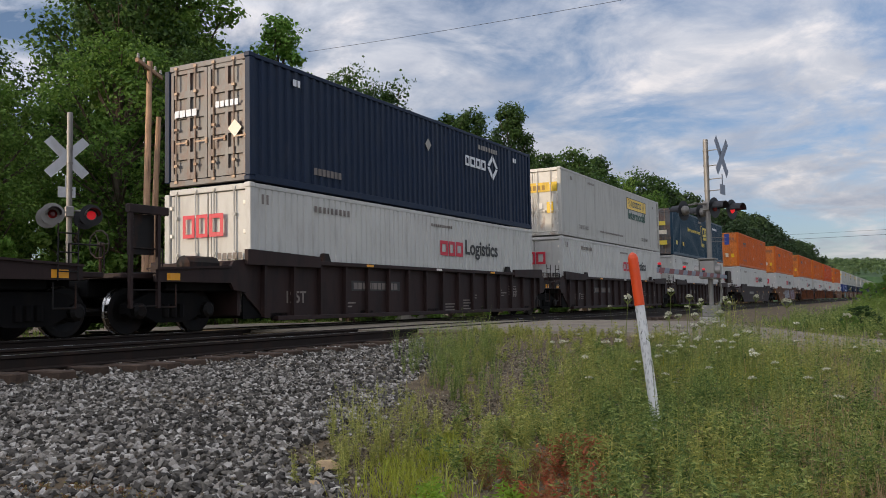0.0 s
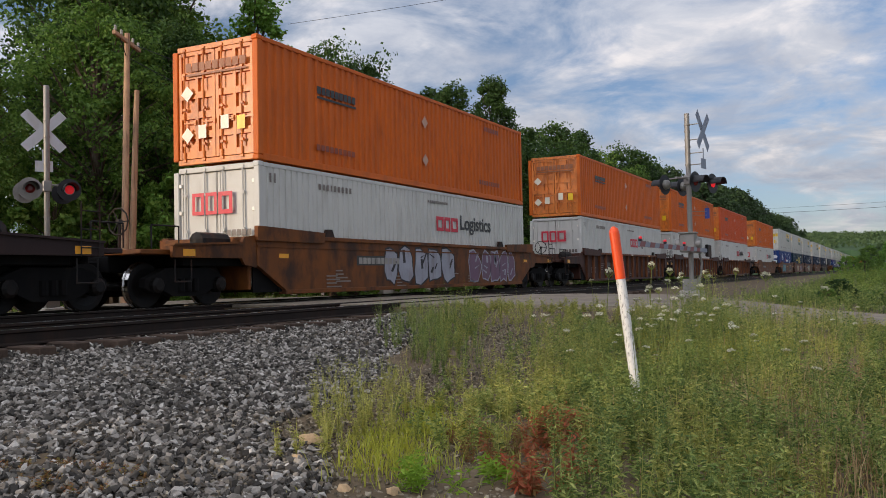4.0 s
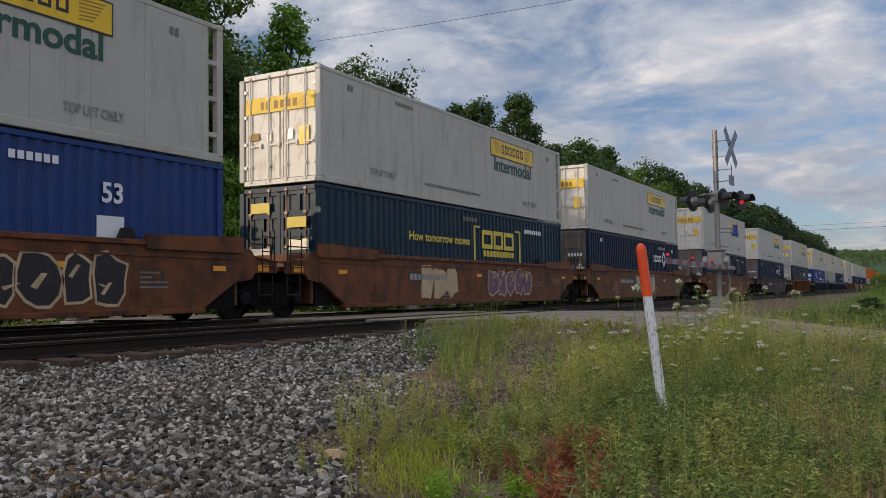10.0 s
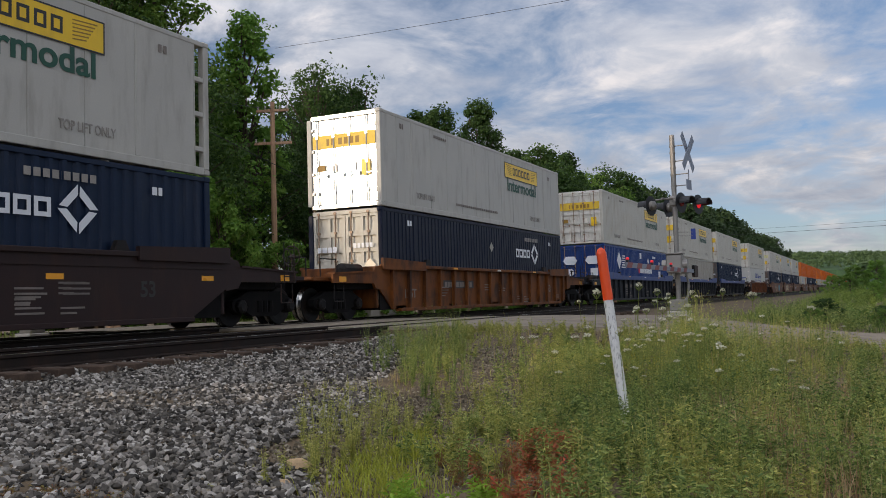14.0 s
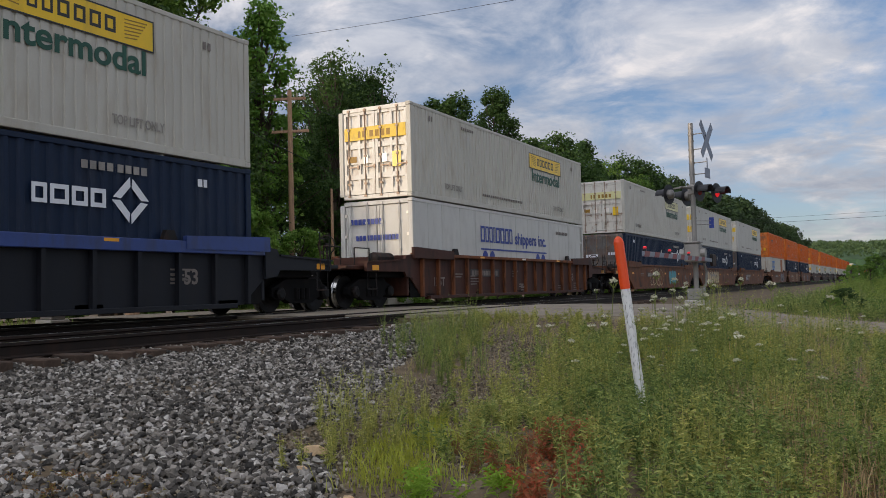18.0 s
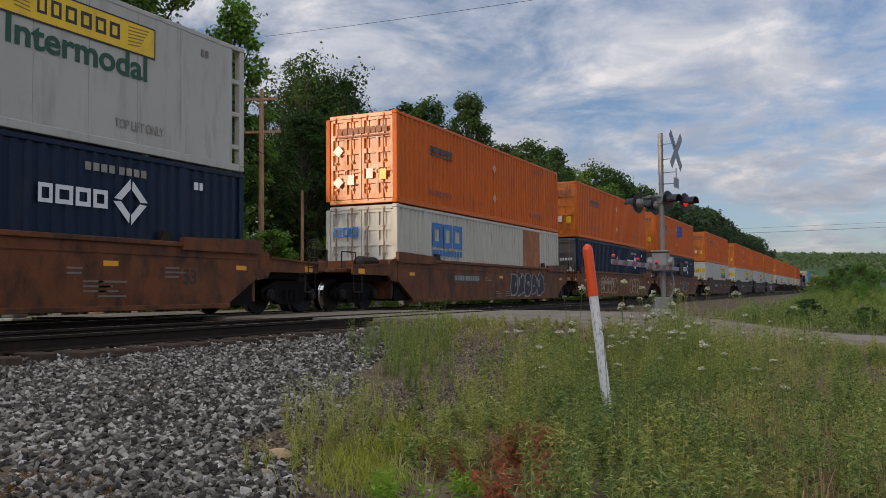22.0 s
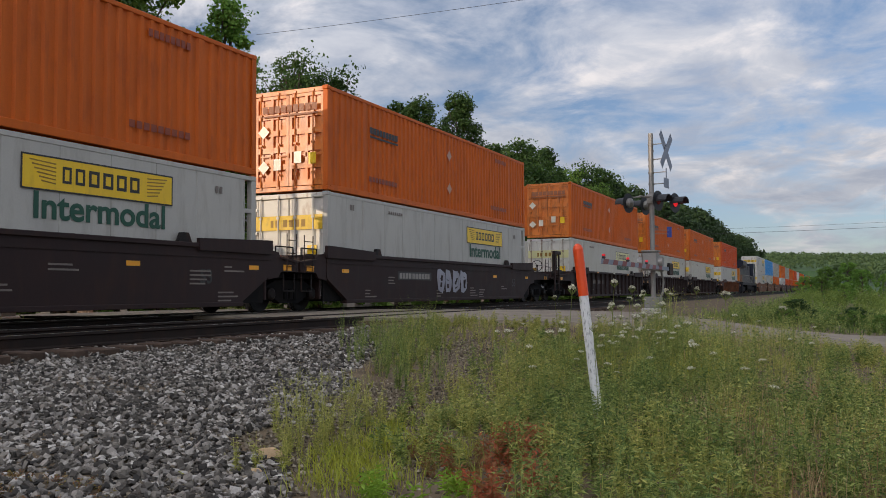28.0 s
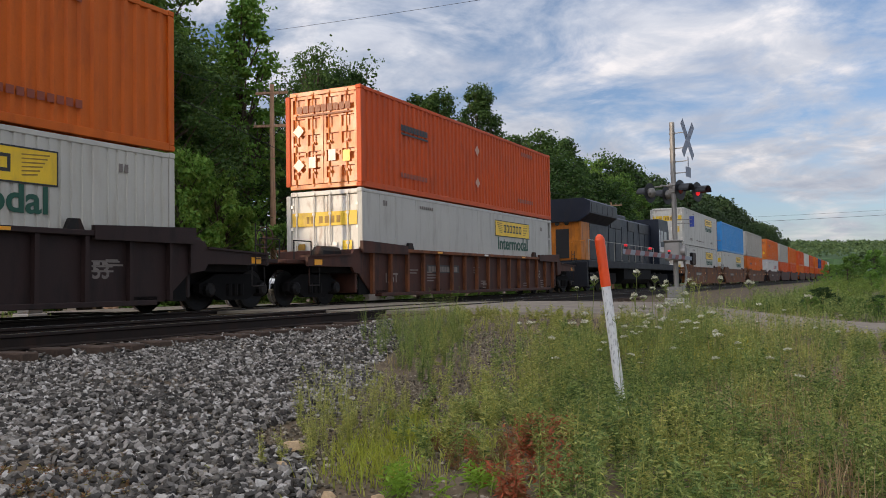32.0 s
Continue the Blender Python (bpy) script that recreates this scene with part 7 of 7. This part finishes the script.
bushy_weeds(130, 64, (-3.2, -0.8, 8.8, 12.5), 0.4, 0.66, 0.020, 0.010, M["weed_gold"], "yellow_blossom", "small yellow blossoms on weeds behind the post", 5, 10, [(-2.2, 10.4, 0.5), (-1.6, 10.2, 0.5)])

# white umbel flowers
def flower(seed):
    rng = np.random.default_rng(seed)
    root = thing("wildflower", "white flat-topped wildflower on a thin stalk", "wildflower", "white wildflowers")
    g = Geo().path([(0, 0, 0), (0.01, 0.01, 0.3), (0.03, 0.0, 0.6)], 0.0022, 5)
    for k in range(8):
        t = 2 * math.pi * k / 8
        g.tube((0.03, 0, 0.585), (0.03 + 0.036 * math.cos(t), 0.036 * math.sin(t), 0.605), 0.0015, n=3)
    part("stalk", g, M["stem"], root)
    n = 44
    a, r = rng.uniform(0, 6.28, n), 0.030 * np.sqrt(rng.random(n))
    P = np.stack([0.03 + r * np.cos(a), r * np.sin(a), 0.605 + 0.012 - r * 0.25 + rng.normal(size=n) * 0.003], 1)
    N = rng.normal(size=(n, 3)) * 0.35 + np.array([0, 0, 1.0])
    N /= np.linalg.norm(N, axis=1)[:, None]
    v, f = quad_leaves(P, N, np.full(n, 0.013), rng, 1.0)
    me = raw_mesh("umbel", v, f, M["petal"])
    ob = new("umbel", me)
    ob.parent = root
    tagged(ob, "flat cream-white flower head", kind="stuff")
    return root


FL = [flower(61), flower(62), flower(63)]
placed = 0
frng = random.Random(7)


def put_flower(x, y, ztop, tilt=14):
    global placed
    zb = ground_z(x, y) - 0.02
    s = max(0.35, (ztop - zb) / 0.61)
    w = frng.uniform(0.75, 1.2)
    m = Matrix.Translation((x, y, zb)) @ Matrix.Rotation(frng.uniform(0, 6.28), 4, "Z") @ Matrix.Rotation(radians(frng.uniform(-tilt, tilt)), 4, "X") @ Matrix.Diagonal((w, w, s, 1))
    k = placed % 3
    if placed < 3:
        FL[k].matrix_basis = m
    else:
        copy_thing_scaled(FL[k], m)
    placed += 1


for az, el, d in ((16.9, 0.25, 6.0), (20.2, -2.55, 6.4), (18.3, -3.3, 6.0), (18.9, -4.9, 6.2), (15.1, -4.6, 6.4), (12.7, -2.0, 7.2), (4.7, -5.9, 5.6), (9.2, 0.15, 8.0), (9.9, 0.05, 8.0), (13.9, 0.6, 8.0), (12.4, 0.2, 8.2), (11.6, 0.0, 8.4), (17.0, -2.6, 6.6), (16.2, -2.5, 6.4)):
    put_flower(-d * math.sin(radians(az)), d * math.cos(radians(az)), CAM_Z + d * math.tan(radians(el)))
for k in range(80):
    az = frng.gauss(11.0, 4.2)
    d = frng.uniform(6.0, 12.5)
    el = frng.uniform(-3.4, 0.1) if frng.random() < 0.75 else frng.uniform(-5.5, -2)
    x, y = -d * math.sin(radians(az)), d * math.cos(radians(az))
    zt = CAM_Z + d * math.tan(radians(el))
    if x > edge_x(y) + 0.3 and zt - ground_z(x, y) > 0.28 and y < 14.6:
        put_flower(x, y, zt)

# ---- ballast ----
def stone_shapes(count, seed):
    """Angular broken stones: hulls of a few points on a flattened, skewed block."""
    rnd = random.Random(seed)
    out = []
    for _ in range(count):
        bm = bmesh.new()
        e = (rnd.uniform(0.75, 1.0), rnd.uniform(0.55, 0.85), rnd.uniform(0.30, 0.55))
        for k in range(12):
            c = [(1 if (k + 3 * i) >> i & 1 else -1) * rnd.uniform(0.25, 1.0) * e[i] for i in range(3)]
            q = math.sqrt(sum((c[i] / e[i]) ** 2 for i in range(3)))
            c = [v * min(1.0, 1.25 / q) for v in c]
            bm.verts.new(c)
        r = bmesh.ops.convex_hull(bm, input=bm.verts)
        bmesh.ops.delete(bm, geom=list({v for v in bm.verts if not v.link_faces}), context="VERTS")
        bmesh.ops.triangulate(bm, faces=bm.faces)
        bm.verts.index_update()
        out.append((np.array([v.co[:] for v in bm.verts]), np.array([[v.index for v in f.verts] for f in bm.faces])))
        bm.free()
    return out


def stones_mat(name, cols):
    """Stones: a colour for each stone, with mottled faces."""
    m = leafy(name, cols, 0.0)
    n, l = m.node_tree.nodes, m.node_tree.links
    b = n["Principled BSDF"]
    b.inputs["Roughness"].default_value = 0.8
    b.inputs["Specular IOR Level"].default_value = 0.3
    g, info, ramp = n["Geometry"], n["Object Info"], n["Color Ramp"]
    add = n.new("ShaderNodeMath")
    add.operation = "ADD"
    l.new(g.outputs["Random Per Island"], add.inputs[0])
    l.new(info.outputs["Random"], add.inputs[1])
    fr = n.new("ShaderNodeMath")
    fr.operation = "FRACT"
    l.new(add.outputs[0], fr.inputs[0])
    l.new(fr.outputs[0], ramp.inputs[0])
    tn = n.new("ShaderNodeTexNoise")
    tn.inputs["Scale"].default_value = 60
    tn.inputs["Detail"].default_value = 5
    co = n.new("ShaderNodeTexCoord")
    l.new(co.outputs["Object"], tn.inputs["Vector"])
    mr = n.new("ShaderNodeMapRange")
    mr.inputs["To Min"].default_value, mr.inputs["To Max"].default_value = 0.55, 1.45
    l.new(tn.outputs["Fac"], mr.inputs[0])
    sc = n.new("ShaderNodeVectorMath")
    sc.operation = "SCALE"
    l.new(ramp.outputs[0], sc.inputs[0])
    l.new(mr.outputs[0], sc.inputs["Scale"])
    l.new(sc.outputs[0], b.inputs["Base Color"])
    bp = n.new("ShaderNodeBump")
    bp.inputs["Strength"].default_value = 0.5
    bp.inputs["Distance"].default_value = 0.004
    l.new(tn.outputs["Fac"], bp.inputs["Height"])
    l.new(bp.outputs[0], b.inputs["Normal"])
    return m


M["stones"] = stones_mat("mixed_grey_ballast", [lin(43, 40, 37), lin(63, 59, 53), lin(83, 78, 71), lin(102, 96, 87), lin(121, 114, 104), lin(136, 128, 118), lin(156, 149, 139), lin(192, 185, 175), lin(84, 78, 71), lin(72, 67, 60), lin(53, 49, 44)])
M["gravel"] = stones_mat("brown_grey_gravel", [lin(70, 62, 50), lin(104, 94, 78), lin(132, 120, 100), lin(88, 79, 66), lin(168, 156, 134), lin(112, 100, 82)])
SHAPES = stone_shapes(28, 71)
rng = np.random.default_rng(72)


def scatter(n, area, smin, smax, rule, sink=0.0):
    V, F = [], []
    k = 0
    xs, ys = rng.uniform(area[0], area[1], n), rng.uniform(area[2], area[3], n)
    for x, y in zip(xs, ys):
        if not rule(x, y):
            continue
        s = rng.uniform(smin, smax)
        i, j = rng.normal(size=2) * 0.28
        l = rng.uniform(-3.14, 3.14)
        w, i, j, l = np.array([math.cos(l / 2), i, j, math.sin(l / 2)]) / math.sqrt(1 + i * i + j * j)
        R = np.array([[1 - 2 * (j * j + l * l), 2 * (i * j - l * w), 2 * (i * l + j * w)], [2 * (i * j + l * w), 1 - 2 * (i * i + l * l), 2 * (j * l - i * w)], [2 * (i * l - j * w), 2 * (j * l + i * w), 1 - 2 * (i * i + j * j)]])
        q, fc = SHAPES[rng.integers(len(SHAPES))]
        q = q @ R.T * s
        V.append(q + np.array([x, y, ground_z(x, y) + rng.uniform(0.1, 0.75) * s + sink]))
        F.append(fc + k)
        k += len(q)
    return np.concatenate(V), np.concatenate(F)


def on_shoulder(x, y):
    return x < edge_x(y) + 0.9 * noise.noise((x * 0.9, y * 0.9, 5)) - 0.3 and not ROAD_Y0 - 0.1 < y < ROAD_Y1


va, fa = scatter(38000, (-8.22, -2.2, 2.6, 9.0), 0.016, 0.041, on_shoulder)
vb, fb = scatter(13000, (-8.35, -4.0, 9.0, 15.2), 0.022, 0.042, on_shoulder)
v, f = np.concatenate([va, vb]), np.concatenate([fa, fb + len(va)])
tagged(new("ballast", raw_mesh("ballast", v, f, M["stones"])), "crushed grey stone ballast beside the track", "ballast", kind="stuff")
v, f = scatter(40000, (-7.0, -0.4, 2.8, 14.5), 0.008, 0.025, lambda x, y: x > edge_x(y) - 1.3 + 0.5 * noise.noise((x, y, 8)) and (x < edge_x(y) + 0.9 or bare(x, y) > 0.3 or rng.random() < 0.06))
tagged(new("gravel", raw_mesh("gravel", v, f, M["gravel"])), "fine gravel showing among the weeds", "gravel", kind="stuff")
v, f = scatter(6500, (-16.0, -8.3, 3.0, 15.1), 0.025, 0.045, lambda x, y: True, -0.06)
w, q = scatter(5200, (-9.0, -8.1, 3.0, 15.1), 0.022, 0.042, lambda x, y: 0.16 < (y + 2.0) % 0.53 < 0.37, 0.01)
v, f = np.concatenate([v, w]), np.concatenate([f, q + len(v)])
tagged(new("track_ballast", raw_mesh("track_ballast", v, f, M["stones"])), "crushed stone between the sleepers", "ballast", kind="stuff")
STONE = []
for q, fc in SHAPES[:10]:
    me = raw_mesh("stone", q, fc, M["stones"])
    STONE.append(me)
srnd = random.Random(9)
n = 0
while n < 280:
    x, y = srnd.uniform(-7.6, -3.0), srnd.uniform(3.2, 9.0)
    if not on_shoulder(x, y):
        continue
    s = srnd.uniform(0.030, 0.048)
    ob = new("stone", srnd.choice(STONE))
    ob.parent = ground
    ob.matrix_basis = Matrix.Translation((x, y, ground_z(x, y) + 0.035)) @ Euler((srnd.uniform(0, 6), srnd.uniform(0, 6), srnd.uniform(0, 6))).to_matrix().to_4x4() @ Matrix.Diagonal((s, s, s, 1))
    n += 1
for x, y, size, turn in ((-3.46, 4.78, (0.10, 0.075, 0.075), 35), (-2.63, 3.93, (0.045, 0.04, 0.05), 10), (-2.36, 4.0, (0.05, 0.04, 0.055), 70), (-3.25, 4.35, (0.05, 0.04, 0.045), 20)):
    rock = new("rock", raw_mesh("rock", *SHAPES[12], M["tan_rock"]))
    tagged(rock, "flat tan rock at the edge of the weeds", "rock", "tan rocks")
    rock.matrix_basis = Matrix.Translation((x, y, ground_z(x, y) + size[2] * 0.45)) @ Matrix.Rotation(radians(turn), 4, "Z") @ Matrix.Diagonal((*size, 1))
PILE = (0.4, 34.0)
pv, pf, k = [], [], 0
prnd = np.random.default_rng(77)
for _ in range(150):
    a, r = prnd.uniform(0, 6.28), 1.1 * math.sqrt(prnd.random())
    q, fc = SHAPES[prnd.integers(len(SHAPES))]
    x, y = PILE[0] + r * math.cos(a), PILE[1] + 1.5 * r * math.sin(a)
    pv.append(q * prnd.uniform(0.08, 0.2) + np.array([x, y, ground_z(x, y) + 0.45 * (1 - r / 1.1) * prnd.random() + 0.05]))
    pf.append(fc + k)
    k += len(q)
tagged(new("rock_pile", raw_mesh("rock_pile", np.concatenate(pv), np.concatenate(pf), M["stones"])), "low pile of broken grey rock on the verge", "rock pile", kind="stuff")
# ---- what moves ----
def motions():
    for ob, y, x, z in ROLLING:
        walk(ob, [(t, Matrix.Translation((x, y - SPEED * t - GAIN * t * t, z))) for t in (0, 1 / 30, 8, 16, 24, 32 - 1 / 30, 32)])


motions()
